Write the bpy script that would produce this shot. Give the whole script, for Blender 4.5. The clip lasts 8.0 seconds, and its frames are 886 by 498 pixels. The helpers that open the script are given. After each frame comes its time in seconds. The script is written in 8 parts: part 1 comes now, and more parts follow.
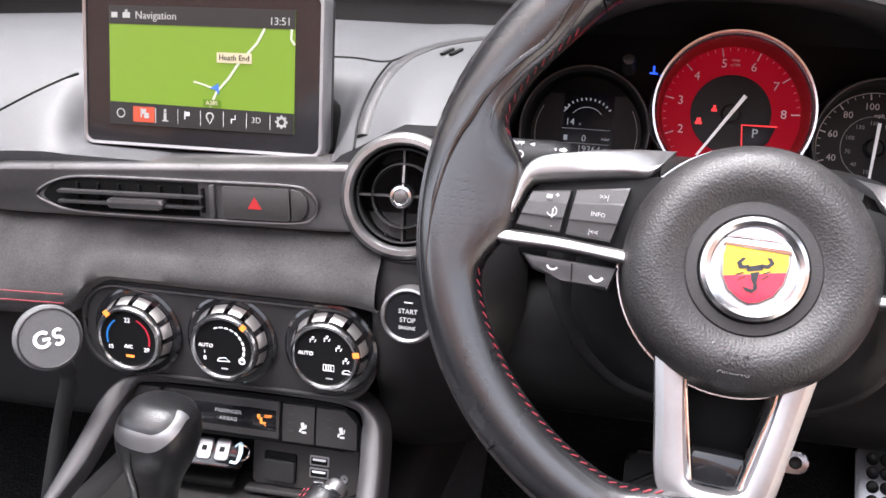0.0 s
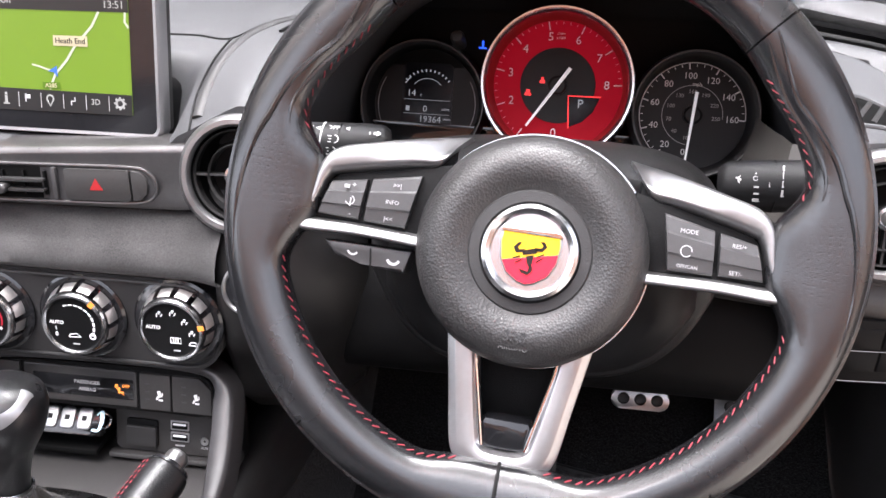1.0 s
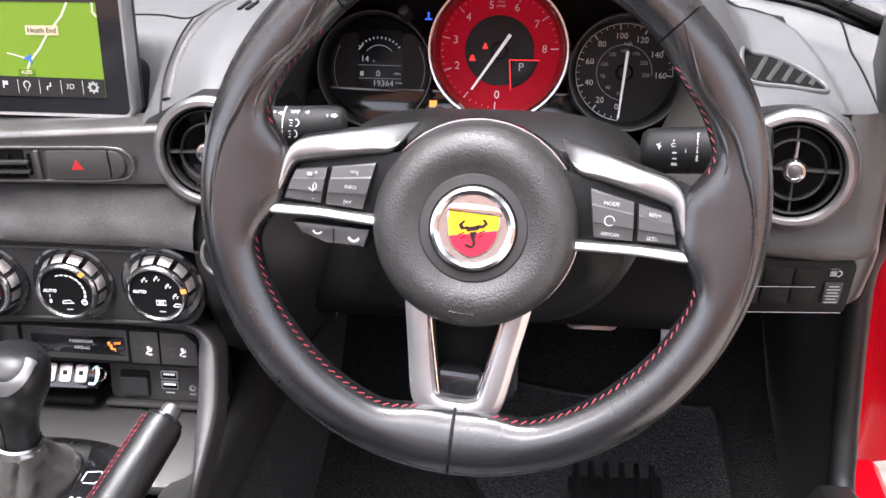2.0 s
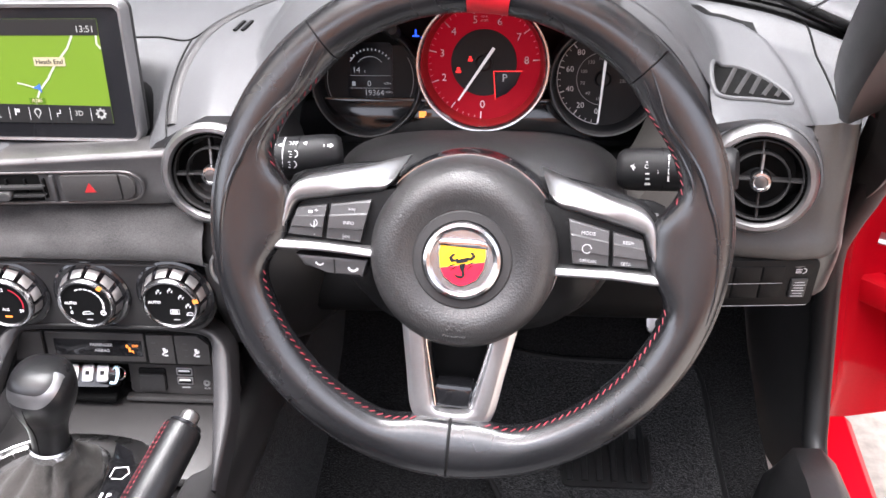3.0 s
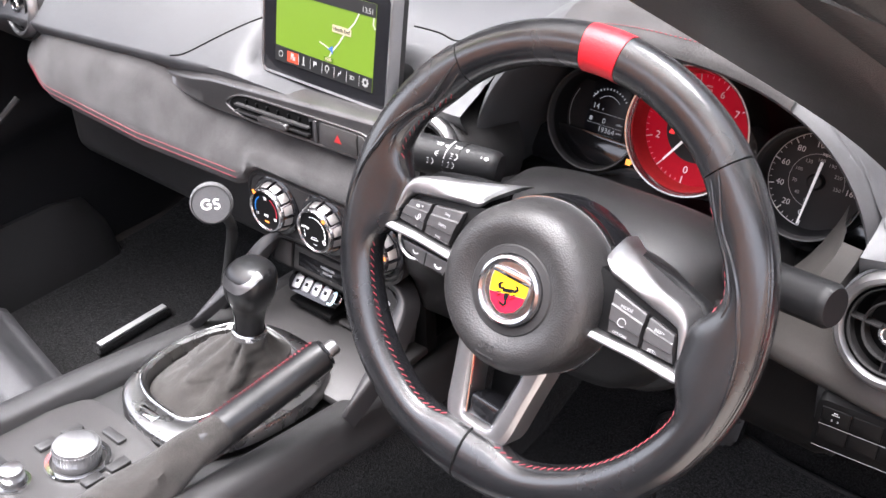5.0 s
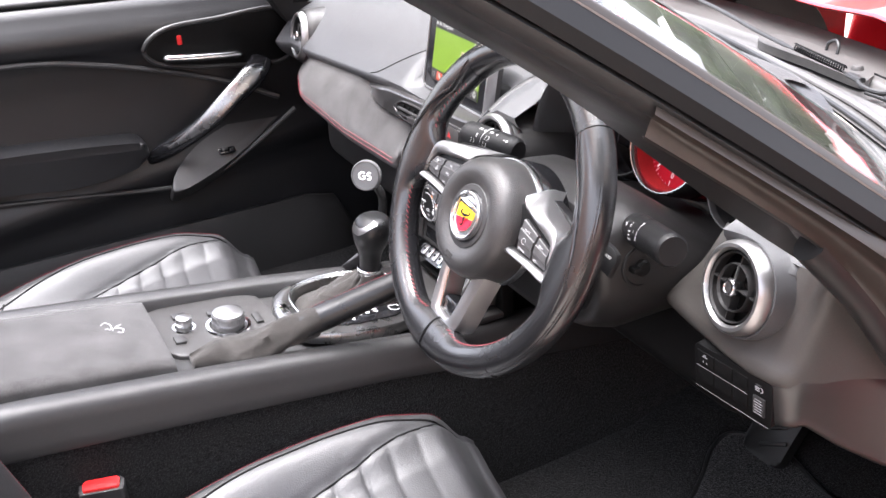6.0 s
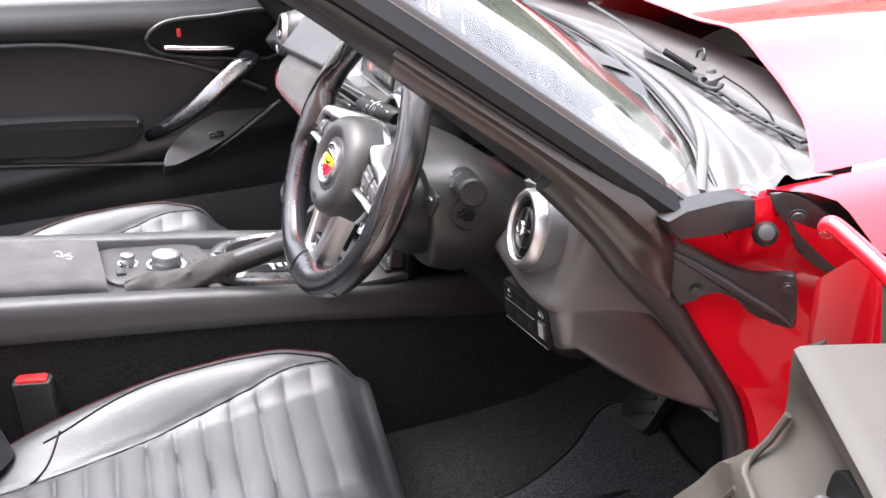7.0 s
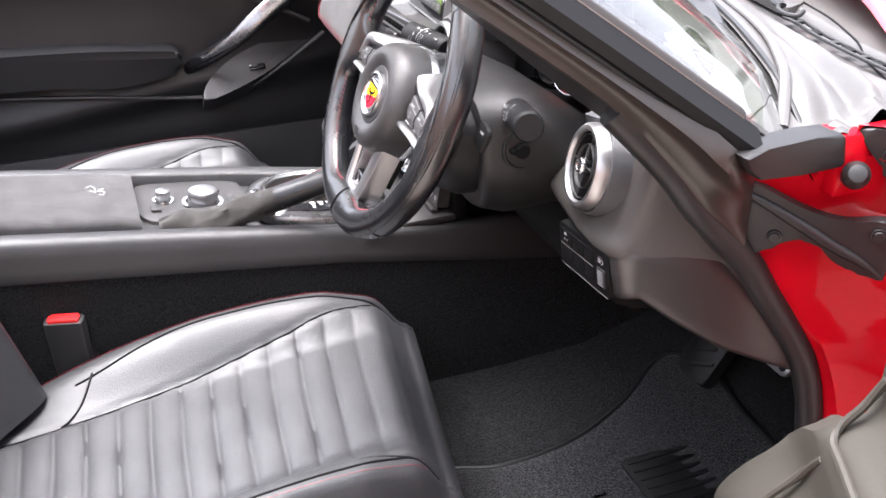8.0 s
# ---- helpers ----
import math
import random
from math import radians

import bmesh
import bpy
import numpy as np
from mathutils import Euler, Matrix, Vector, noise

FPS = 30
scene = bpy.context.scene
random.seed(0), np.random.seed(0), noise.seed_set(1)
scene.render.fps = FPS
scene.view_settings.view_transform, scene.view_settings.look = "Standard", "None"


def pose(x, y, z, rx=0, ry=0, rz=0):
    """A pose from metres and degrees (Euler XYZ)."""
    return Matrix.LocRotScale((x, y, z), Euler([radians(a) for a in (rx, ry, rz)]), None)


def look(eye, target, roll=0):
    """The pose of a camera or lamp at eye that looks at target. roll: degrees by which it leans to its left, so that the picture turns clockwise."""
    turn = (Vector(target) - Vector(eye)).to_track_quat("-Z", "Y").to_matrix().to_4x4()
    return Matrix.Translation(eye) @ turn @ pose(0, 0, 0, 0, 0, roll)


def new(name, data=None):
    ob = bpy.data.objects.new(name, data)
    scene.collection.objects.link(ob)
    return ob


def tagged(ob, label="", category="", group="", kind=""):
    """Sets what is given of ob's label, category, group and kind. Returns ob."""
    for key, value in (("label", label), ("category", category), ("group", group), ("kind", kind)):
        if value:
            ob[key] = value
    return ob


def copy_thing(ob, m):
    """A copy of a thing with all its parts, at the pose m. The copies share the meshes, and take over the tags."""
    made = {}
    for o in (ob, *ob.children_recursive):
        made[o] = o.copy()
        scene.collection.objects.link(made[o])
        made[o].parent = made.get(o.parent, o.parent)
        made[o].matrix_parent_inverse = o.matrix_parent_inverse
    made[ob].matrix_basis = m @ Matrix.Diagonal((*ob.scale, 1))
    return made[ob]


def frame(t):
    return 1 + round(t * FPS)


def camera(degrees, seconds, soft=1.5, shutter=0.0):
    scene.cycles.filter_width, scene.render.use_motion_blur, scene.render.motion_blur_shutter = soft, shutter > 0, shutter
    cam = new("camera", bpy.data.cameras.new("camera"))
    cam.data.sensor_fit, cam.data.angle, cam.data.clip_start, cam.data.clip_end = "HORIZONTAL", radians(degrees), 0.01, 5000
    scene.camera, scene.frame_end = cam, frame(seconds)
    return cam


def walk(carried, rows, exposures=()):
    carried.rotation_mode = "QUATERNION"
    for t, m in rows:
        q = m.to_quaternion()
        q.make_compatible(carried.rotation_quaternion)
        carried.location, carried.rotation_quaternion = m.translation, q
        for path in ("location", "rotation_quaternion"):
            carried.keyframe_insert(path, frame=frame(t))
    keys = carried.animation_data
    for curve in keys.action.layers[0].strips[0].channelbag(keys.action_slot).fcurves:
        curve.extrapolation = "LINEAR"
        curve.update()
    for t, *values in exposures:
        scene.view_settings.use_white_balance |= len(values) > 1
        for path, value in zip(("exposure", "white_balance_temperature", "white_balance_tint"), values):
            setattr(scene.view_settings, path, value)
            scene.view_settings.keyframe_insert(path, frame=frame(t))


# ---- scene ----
cam = camera(47.7, 8.0, soft=1.5)
METRES = 1.613
BASE = Matrix([[0.97752, -0.18785, -0.09573, 0.30079], [0.20968, 0.91374, 0.34801, -0.47528],
               [0.0221, -0.36026, 0.93259, 0.9321], [0.0, 0.0, 0.0, 1.0]])
ROWS = [
    (0.0, 0.0, 0.0, 0.0, 0.0, 0.0, -0.0),
    (0.5, 0.0297, -0.0105, 0.0128, -1.84, -1.73, 0.54),
    (1.0, 0.0473, -0.022, 0.019, -3.37, -4.05, 1.48),
    (1.5, 0.0506, -0.0476, 0.0301, -4.62, -6.78, 2.56),
    (3.0, 0.0552, -0.0914, 0.1, -5.99, -14.24, 5.45),
    (3.5, 0.0581, -0.1057, 0.1154, -4.82, -14.43, 5.64),
    (4.0, 0.0707, -0.1085, 0.1177, -1.5, -14.07, 4.22),
    (4.5, 0.1256, -0.0994, 0.1165, 8.44, -13.29, -1.25),
    (5.0, 0.2402, -0.0962, 0.1158, 26.06, -14.26, -7.35),
    (6.5, 0.6506, -0.1462, 0.0958, 50.01, -10.87, -13.86),
    (7.0, 0.7368, -0.0947, 0.095, 53.56, -11.04, -15.68),
    (7.5, 0.7639, -0.0641, 0.0827, 56.24, -13.05, -16.84),
    (8.0, 0.695, -0.0649, 0.0829, 56.33, -15.17, -15.83),
]
path = [(t, BASE @ pose(METRES * x, METRES * y, METRES * z, 90 + pitch, roll, yaw))
        for t, x, y, z, yaw, pitch, roll in ROWS]
path += [(5.2, look((0.8002, -0.4468, 1.1663), (-0.4752, 0.6354, 0.0698), -3.14)), (6.3, look((1.2831, -0.4389, 1.1856), (-0.3288, 0.3654, 0.3168), -2.27))]
path.sort(key=lambda row: row[0])
walk(cam, path, [(t, s, 6200, 16) for t, s in ((0.0, 2.52), (1.5, 2.58), (3.0, 2.69), (4.0, 2.68), (5.0, 2.82), (5.5, 2.8), (6.5, 2.84), (7.0, 2.82), (8.0, 2.8))])

# ---- light: a bright, hazy sky with a soft sun
world = bpy.data.worlds.new("sky")
scene.world = world
world.use_nodes = True
wn, wl = world.node_tree.nodes, world.node_tree.links
sky = wn.new("ShaderNodeTexSky")
sky.sky_type, sky.sun_disc = "NISHITA", False
SUN_ELEV, SUN_ROT = radians(76), radians(225)
sky.sun_elevation, sky.sun_rotation = SUN_ELEV, SUN_ROT
sky.air_density, sky.dust_density = 1.0, 3.0
pale = wn.new("ShaderNodeHueSaturation")
pale.inputs["Saturation"].default_value = 0.22
wl.new(sky.outputs[0], pale.inputs["Color"])
wl.new(pale.outputs[0], wn["Background"].inputs["Color"])
wn["Background"].inputs["Strength"].default_value = 0.13
sun = new("sun", bpy.data.lights.new("sun", "SUN"))
sun.data.energy, sun.data.angle, sun.data.color = 2.6, radians(50), (1.0, 0.97, 0.93)
sun.matrix_world = look((0, 0, 5), Vector((0, 0, 5)) - Vector((math.sin(SUN_ROT) * math.cos(SUN_ELEV),
                                                       math.cos(SUN_ROT) * math.cos(SUN_ELEV), math.sin(SUN_ELEV))))


# ---- materials
def pbr(name, base, rough=0.5, metal=0.0, vary=0.15, grain=0.0, grain_scale=900.0, cells=False, blotch=18.0, coat=0.0,
        sheen=0.0, rough_vary=0.1, glow=None, glow_power=0.0, spec=0.5):
    m = bpy.data.materials.new(name)
    m.use_nodes = True
    nodes, links = m.node_tree.nodes, m.node_tree.links
    b = nodes["Principled BSDF"]
    b.inputs["Metallic"].default_value = metal
    b.inputs["Coat Weight"].default_value = coat
    b.inputs["Coat Roughness"].default_value = 0.04
    b.inputs["Sheen Weight"].default_value = sheen
    b.inputs["Sheen Roughness"].default_value = 0.5
    b.inputs["Specular IOR Level"].default_value = spec
    if glow:
        b.inputs["Emission Color"].default_value = (*glow, 1)
        b.inputs["Emission Strength"].default_value = glow_power * 0.36
    pos = nodes.new("ShaderNodeTexCoord")
    big = nodes.new("ShaderNodeTexNoise")
    big.inputs["Scale"].default_value, big.inputs["Detail"].default_value = blotch, 6
    fine = nodes.new("ShaderNodeTexNoise")
    fine.inputs["Scale"].default_value, fine.inputs["Detail"].default_value = grain_scale * 0.35, 3
    links.new(pos.outputs["Object"], big.inputs["Vector"])
    links.new(pos.outputs["Object"], fine.inputs["Vector"])
    both = nodes.new("ShaderNodeMath")
    both.operation = "ADD"
    links.new(big.outputs["Fac"], both.inputs[0])
    links.new(fine.outputs["Fac"], both.inputs[1])
    ramp = nodes.new("ShaderNodeMapRange")
    ramp.inputs["From Min"].default_value, ramp.inputs["From Max"].default_value = 0.6, 1.4
    links.new(both.outputs[0], ramp.inputs["Value"])
    mix = nodes.new("ShaderNodeMix")
    mix.data_type = "RGBA"
    mix.inputs["A"].default_value = (*[max(c * (1 - vary), 0) for c in base], 1)
    mix.inputs["B"].default_value = (*[min(c * (1 + vary), 1) for c in base], 1)
    links.new(ramp.outputs[0], mix.inputs["Factor"])
    links.new(mix.outputs["Result"], b.inputs["Base Color"])
    rr = nodes.new("ShaderNodeMapRange")
    rr.inputs["From Min"].default_value, rr.inputs["From Max"].default_value = 0.3, 0.7
    rr.inputs["To Min"].default_value = max(rough * (1 - rough_vary), 0.0)
    rr.inputs["To Max"].default_value = min(rough * (1 + rough_vary), 1.0)
    links.new(big.outputs["Fac"], rr.inputs["Value"])
    links.new(rr.outputs[0], b.inputs["Roughness"])
    if grain:
        bump = nodes.new("ShaderNodeBump")
        bump.inputs["Strength"].default_value, bump.inputs["Distance"].default_value = grain, 0.001
        if cells:
            tex = nodes.new("ShaderNodeTexVoronoi")
            tex.inputs["Scale"].default_value = grain_scale
            links.new(pos.outputs["Object"], tex.inputs["Vector"])
            links.new(tex.outputs["Distance"], bump.inputs["Height"])
        else:
            tex = nodes.new("ShaderNodeTexNoise")
            tex.inputs["Scale"].default_value, tex.inputs["Detail"].default_value = grain_scale, 4
            links.new(pos.outputs["Object"], tex.inputs["Vector"])
            links.new(tex.outputs["Fac"], bump.inputs["Height"])
        links.new(bump.outputs[0], b.inputs["Normal"])
    return m


def perforated(name, base, rough):
    """Leather with rows of small pin holes, laid out along the UV map in metres."""
    m = pbr(name, base, rough, grain=0.02, grain_scale=1400, cells=True, spec=1.0)
    nodes, links = m.node_tree.nodes, m.node_tree.links
    uv = nodes.new("ShaderNodeUVMap")
    uv.uv_map = "UVMap"
    wrap = nodes.new("ShaderNodeVectorMath")
    wrap.operation = "WRAP"
    wrap.inputs[1].default_value, wrap.inputs[2].default_value = (0.0048, 0.0048, 1), (0, 0, -1)
    links.new(uv.outputs[0], wrap.inputs[0])
    dist = nodes.new("ShaderNodeVectorMath")
    dist.operation = "DISTANCE"
    dist.inputs[1].default_value = (0.0024, 0.0024, 0)
    links.new(wrap.outputs[0], dist.inputs[0])
    hole = nodes.new("ShaderNodeMapRange")
    hole.inputs["From Min"].default_value, hole.inputs["From Max"].default_value = 0.0004, 0.0008
    links.new(dist.outputs["Value"], hole.inputs["Value"])
    b = nodes["Principled BSDF"]
    old = b.inputs["Base Color"].links[0].from_socket
    mix = nodes.new("ShaderNodeMix")
    mix.data_type = "RGBA"
    mix.inputs["A"].default_value = (0.002, 0.002, 0.002, 1)
    links.new(hole.outputs[0], mix.inputs["Factor"])
    links.new(old, mix.inputs["B"])
    links.new(mix.outputs["Result"], b.inputs["Base Color"])
    bump = nodes.new("ShaderNodeBump")
    bump.inputs["Strength"].default_value, bump.inputs["Distance"].default_value = 0.12, 0.0004
    links.new(hole.outputs[0], bump.inputs["Height"])
    links.new(b.inputs["Normal"].links[0].from_socket, bump.inputs["Normal"])
    links.new(bump.outputs[0], b.inputs["Normal"])
    return m


def pile(name, tone, sheen):
    """Black cut-pile carpet: tufts a few millimetres wide, some paler, with trodden patches."""
    m = pbr(name, (tone, tone * 0.97, tone), 1.0, vary=0.3, blotch=12, sheen=sheen, spec=0.1)
    nodes, links = m.node_tree.nodes, m.node_tree.links
    b = nodes["Principled BSDF"]
    pos = nodes.new("ShaderNodeTexCoord")
    tuft = nodes.new("ShaderNodeTexNoise")
    tuft.inputs["Scale"].default_value, tuft.inputs["Detail"].default_value, tuft.inputs["Roughness"].default_value = 420, 3, 0.7
    links.new(pos.outputs["Object"], tuft.inputs["Vector"])
    far = nodes.new("ShaderNodeMapRange")
    far.inputs["From Min"].default_value, far.inputs["From Max"].default_value = 0.36, 0.66
    far.inputs["To Min"].default_value, far.inputs["To Max"].default_value = 0.3, 1.8
    links.new(tuft.outputs["Fac"], far.inputs["Value"])
    old = b.inputs["Base Color"].links[0].from_socket
    mix = nodes.new("ShaderNodeVectorMath")
    mix.operation = "SCALE"
    links.new(old, mix.inputs[0])
    links.new(far.outputs[0], mix.inputs["Scale"])
    links.new(mix.outputs["Vector"], b.inputs["Base Color"])
    fuzz = nodes.new("ShaderNodeMath")
    fuzz.operation = "MULTIPLY"
    fuzz.inputs[1].default_value = sheen
    links.new(far.outputs[0], fuzz.inputs[0])
    links.new(fuzz.outputs[0], b.inputs["Sheen Weight"])
    bump = nodes.new("ShaderNodeBump")
    bump.inputs["Strength"].default_value, bump.inputs["Distance"].default_value = 0.9, 0.003
    links.new(tuft.outputs["Fac"], bump.inputs["Height"])
    links.new(bump.outputs[0], b.inputs["Normal"])
    return m


def glowing(name, colour, power):
    m = bpy.data.materials.new(name)
    m.use_nodes = True
    b = m.node_tree.nodes["Principled BSDF"]
    b.inputs["Base Color"].default_value = (*[c * 0.2 for c in colour], 1)
    b.inputs["Roughness"].default_value = 0.3
    b.inputs["Emission Color"].default_value = (*colour, 1)
    b.inputs["Emission Strength"].default_value = power * 0.36
    return m


def clear_glass(name, tint=(1, 1, 1), white_share=0.0):
    m = bpy.data.materials.new(name)
    m.use_nodes = True
    b = m.node_tree.nodes["Principled BSDF"]
    b.inputs["Base Color"].default_value = (*tint, 1)
    b.inputs["Roughness"].default_value = 0.01
    b.inputs["Transmission Weight"].default_value = 1.0
    b.inputs["IOR"].default_value = 1.45
    # Mixes a faint, patchy white diffuse layer into the glass.
    if white_share:
        nodes, links = m.node_tree.nodes, m.node_tree.links
        film = nodes.new("ShaderNodeBsdfDiffuse")
        film.inputs["Color"].default_value = (0.75, 0.74, 0.72, 1)
        spots = nodes.new("ShaderNodeTexNoise")
        spots.inputs["Scale"].default_value, spots.inputs["Detail"].default_value = 9.0, 8
        much = nodes.new("ShaderNodeMapRange")
        much.inputs["To Min"].default_value, much.inputs["To Max"].default_value = white_share * 0.6, white_share * 1.4
        mix = nodes.new("ShaderNodeMixShader")
        links.new(spots.outputs["Fac"], much.inputs["Value"])
        links.new(much.outputs[0], mix.inputs[0])
        links.new(b.outputs[0], mix.inputs[1])
        links.new(film.outputs[0], mix.inputs[2])
        links.new(mix.outputs[0], nodes["Material Output"].inputs["Surface"])
    return m


LEATHER = pbr("wheel_leather", (0.0055, 0.0055, 0.0063), 0.25, grain=0.04, grain_scale=1300, cells=True, blotch=25, rough_vary=0.22, spec=1.0)
PERFORATED = perforated("perforated_leather", (0.0062, 0.0062, 0.0070), 0.26)
HUB_SKIN = pbr("grained_airbag_skin", (0.020, 0.0192, 0.0192), 0.40, grain=0.24, grain_scale=720, cells=True, blotch=30, spec=0.6)
SEAT_LEATHER = pbr("seat_leather", (0.024, 0.024, 0.0255), 0.50, grain=0.24, grain_scale=620, cells=True, blotch=14, rough_vary=0.15, spec=0.6)
DASH_TOP = pbr("soft_dash_plastic", (0.045, 0.046, 0.049), 0.55, grain=0.30, grain_scale=1500, blotch=8, spec=0.65)
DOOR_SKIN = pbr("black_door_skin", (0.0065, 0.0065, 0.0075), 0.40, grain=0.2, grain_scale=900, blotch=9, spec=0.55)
PLASTIC = pbr("black_grained_plastic", (0.019, 0.0184, 0.0186), 0.44, grain=0.25, grain_scale=1400, blotch=12, spec=0.5)
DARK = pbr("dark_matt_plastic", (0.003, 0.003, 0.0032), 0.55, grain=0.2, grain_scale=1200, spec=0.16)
GLOSS = pbr("gloss_black", (0.008, 0.008, 0.009), 0.12, vary=0.1, coat=0.3)
SUEDE = pbr("grey_suede", (0.044, 0.0425, 0.0425), 0.95, vary=0.55, grain=0.5, grain_scale=2500, blotch=28, sheen=0.15, spec=0.15)
CARPET = pile("black_carpet", 0.008, 0.09)
MAT_PILE = pile("mat_pile", 0.013, 0.16)
RED_JAMB = pbr("red_jamb_paint", (0.43, 0.002, 0.009), 0.45, vary=0.05, coat=0.18, blotch=6, spec=0.05)
SILVER = pbr("satin_silver", (0.38, 0.377, 0.38), 0.38, metal=1.0, vary=0.05, blotch=30, rough_vary=0.2)
GUNMETAL = pbr("gunmetal_trim", (0.17, 0.165, 0.165), 0.3, metal=0.9, vary=0.08, blotch=30)
CHROME = pbr("chrome", (0.82, 0.82, 0.83), 0.07, metal=1.0, vary=0.03)
SATIN_CHROME = pbr("satin_chrome", (0.62, 0.62, 0.63), 0.20, metal=1.0, vary=0.04)
BOOT_SUEDE = pbr("dark_suede", (0.026, 0.0235, 0.0215), 0.95, vary=0.5, grain=0.5, grain_scale=2500, blotch=45, sheen=0.15, spec=0.2)
SATIN_PLATE = pbr("satin_plate", (0.27, 0.266, 0.265), 0.28, metal=1.0, vary=0.05, blotch=40)
GUNMETAL_MATT = pbr("matt_grey_switch", (0.030, 0.029, 0.030), 0.45, grain=0.15, grain_scale=1500, spec=0.7)
DARK_METAL = pbr("dark_satin_frame", (0.022, 0.021, 0.022), 0.36, metal=0.0, vary=0.1, blotch=20)
BROWN_TRIM = pbr("dark_brown_moulding", (0.020, 0.015, 0.012), 0.35, blotch=9, spec=0.5)
SMOKE_CHROME = pbr("smoked_chrome", (0.30, 0.28, 0.30), 0.08, metal=1.0, vary=0.05)
RED_PAINT = pbr("red_car_paint", (0.46, 0.003, 0.010), 0.35, vary=0.05, coat=1.0, blotch=6, spec=0.3)
RED_PAINT.node_tree.nodes["Principled BSDF"].inputs["Coat IOR"].default_value = 1.65
RED_LEATHER = pbr("red_leather", (0.36, 0.006, 0.012), 0.40, grain=0.12, grain_scale=700, cells=True)
RED_THREAD = pbr("red_thread", (0.20, 0.012, 0.022), 0.6, grain=0.3, grain_scale=3000)
RED_BUTTON = pbr("red_button", (0.60, 0.02, 0.02), 0.3, coat=0.3)
RUBBER = pbr("black_rubber", (0.009, 0.009, 0.009), 0.5, grain=0.2, grain_scale=800)
# White print and needles with a faint glow added to brighten them.
WHITE_INK = pbr("glowing_white_print", (0.8, 0.8, 0.8), 0.5, vary=0.03, glow=(1, 1, 1), glow_power=0.15)
DIM_INK = pbr("grey_marking", (0.38, 0.38, 0.39), 0.5, vary=0.05)
ORANGE_LAMP = glowing("orange_lamp", (1.0, 0.30, 0.05), 0.9)
RED_LAMP = glowing("red_lamp", (1.0, 0.03, 0.03), 0.6)
BLUE_LAMP = glowing("blue_lamp", (0.02, 0.10, 1.0), 0.9)
RED_FACE = pbr("red_dial_face", (0.20, 0.002, 0.007), 0.6, vary=0.06, glow=(0.8, 0.004, 0.03), glow_power=0.11, spec=0.15)
DIAL_BLACK = pbr("black_dial_face", (0.008, 0.008, 0.009), 0.45, spec=0.3)
LCD = pbr("lcd_face", (0.006, 0.007, 0.011), 0.35, spec=0.3)
LCD_INK = glowing("lcd_segments", (0.75, 0.80, 0.85), 0.14)
MAP_GREEN = glowing("map_green", (0.25, 0.42, 0.035), 0.27)
MAP_WHITE = glowing("map_road", (0.80, 0.84, 0.66), 0.30)
SCREEN_INK = glowing("screen_ink", (0.75, 0.75, 0.72), 0.20)
MAP_LABEL = glowing("map_label", (0.80, 0.70, 0.46), 0.32)
MAP_DARK = glowing("map_bar", (0.03, 0.03, 0.03), 0.3)
MAP_BLUE = glowing("map_arrow", (0.05, 0.15, 0.55), 0.7)
MAP_RED = glowing("map_button", (0.65, 0.10, 0.05), 0.40)
MAP_ROADSIGN = glowing("map_road_sign", (0.10, 0.20, 0.01), 0.5)
SOFT_GREY = pbr("dark_grey_soft_paint", (0.028, 0.0265, 0.026), 0.5, grain=0.15, grain_scale=1500, blotch=14, spec=0.5)
KNOB_LEATHER = pbr("knob_leather", (0.0055, 0.0055, 0.006), 0.30, grain=0.10, grain_scale=900, cells=True, blotch=30, spec=0.5)
RED_LENS = pbr("dim_red_lens", (0.30, 0.012, 0.014), 0.5)
# Near-black that stands in for shade between grille slats and under the key.
VOID = pbr("black_gap_shade", (0.002, 0.002, 0.002), 0.8, spec=0.1)
DIAL_INK = pbr("dial_print", (0.75, 0.75, 0.76), 0.5, vary=0.05)
STALK_INK = pbr("stalk_print", (0.42, 0.42, 0.42), 0.5, vary=0.05)
BLACK_TRIM = pbr("black_moulded_trim", (0.0085, 0.0080, 0.0082), 0.42, grain=0.25, grain_scale=1400, blotch=12, spec=0.45)
SATIN_TRIM = pbr("satin_dark_trim", (0.015, 0.0142, 0.0140), 0.36, grain=0.12, grain_scale=1500, blotch=10, spec=0.85)
# Pale warm tone: the sunlight on this panel is put into its colour.
FASCIA = pbr("sunlit_fascia", (0.042, 0.039, 0.036), 0.5, grain=0.2, grain_scale=1500, blotch=10, spec=0.6)
STALK_BLACK = pbr("matt_black_stalk", (0.0055, 0.0055, 0.0060), 0.48, grain=0.2, grain_scale=1600, blotch=20, spec=0.28)
SPOKE_METAL = pbr("spoke_satin_metal", (0.52, 0.515, 0.515), 0.36, metal=1.0, vary=0.05, blotch=40)
KNOB_PAD = pbr("bright_knob_pad", (0.50, 0.48, 0.47), 0.34, metal=0.9, vary=0.04)
STRIP_METAL = pbr("pale_strip", (0.42, 0.42, 0.42), 0.45, metal=0.3, vary=0.1)
GLASS = clear_glass("window_glass", (0.93, 0.95, 0.93), 0.010)
PILLAR_PAINT = pbr("satin_black_pillar", (0.006, 0.006, 0.0065), 0.5, blotch=9, spec=0.22)
SHIELD_YELLOW = pbr("enamel_yellow", (0.75, 0.42, 0.01), 0.25, coat=0.6, vary=0.04)
SHIELD_RED = pbr("enamel_red", (0.62, 0.01, 0.03), 0.25, coat=0.6, vary=0.04)
ALU = pbr("brushed_aluminium", (0.55, 0.55, 0.56), 0.35, metal=1.0, vary=0.08)


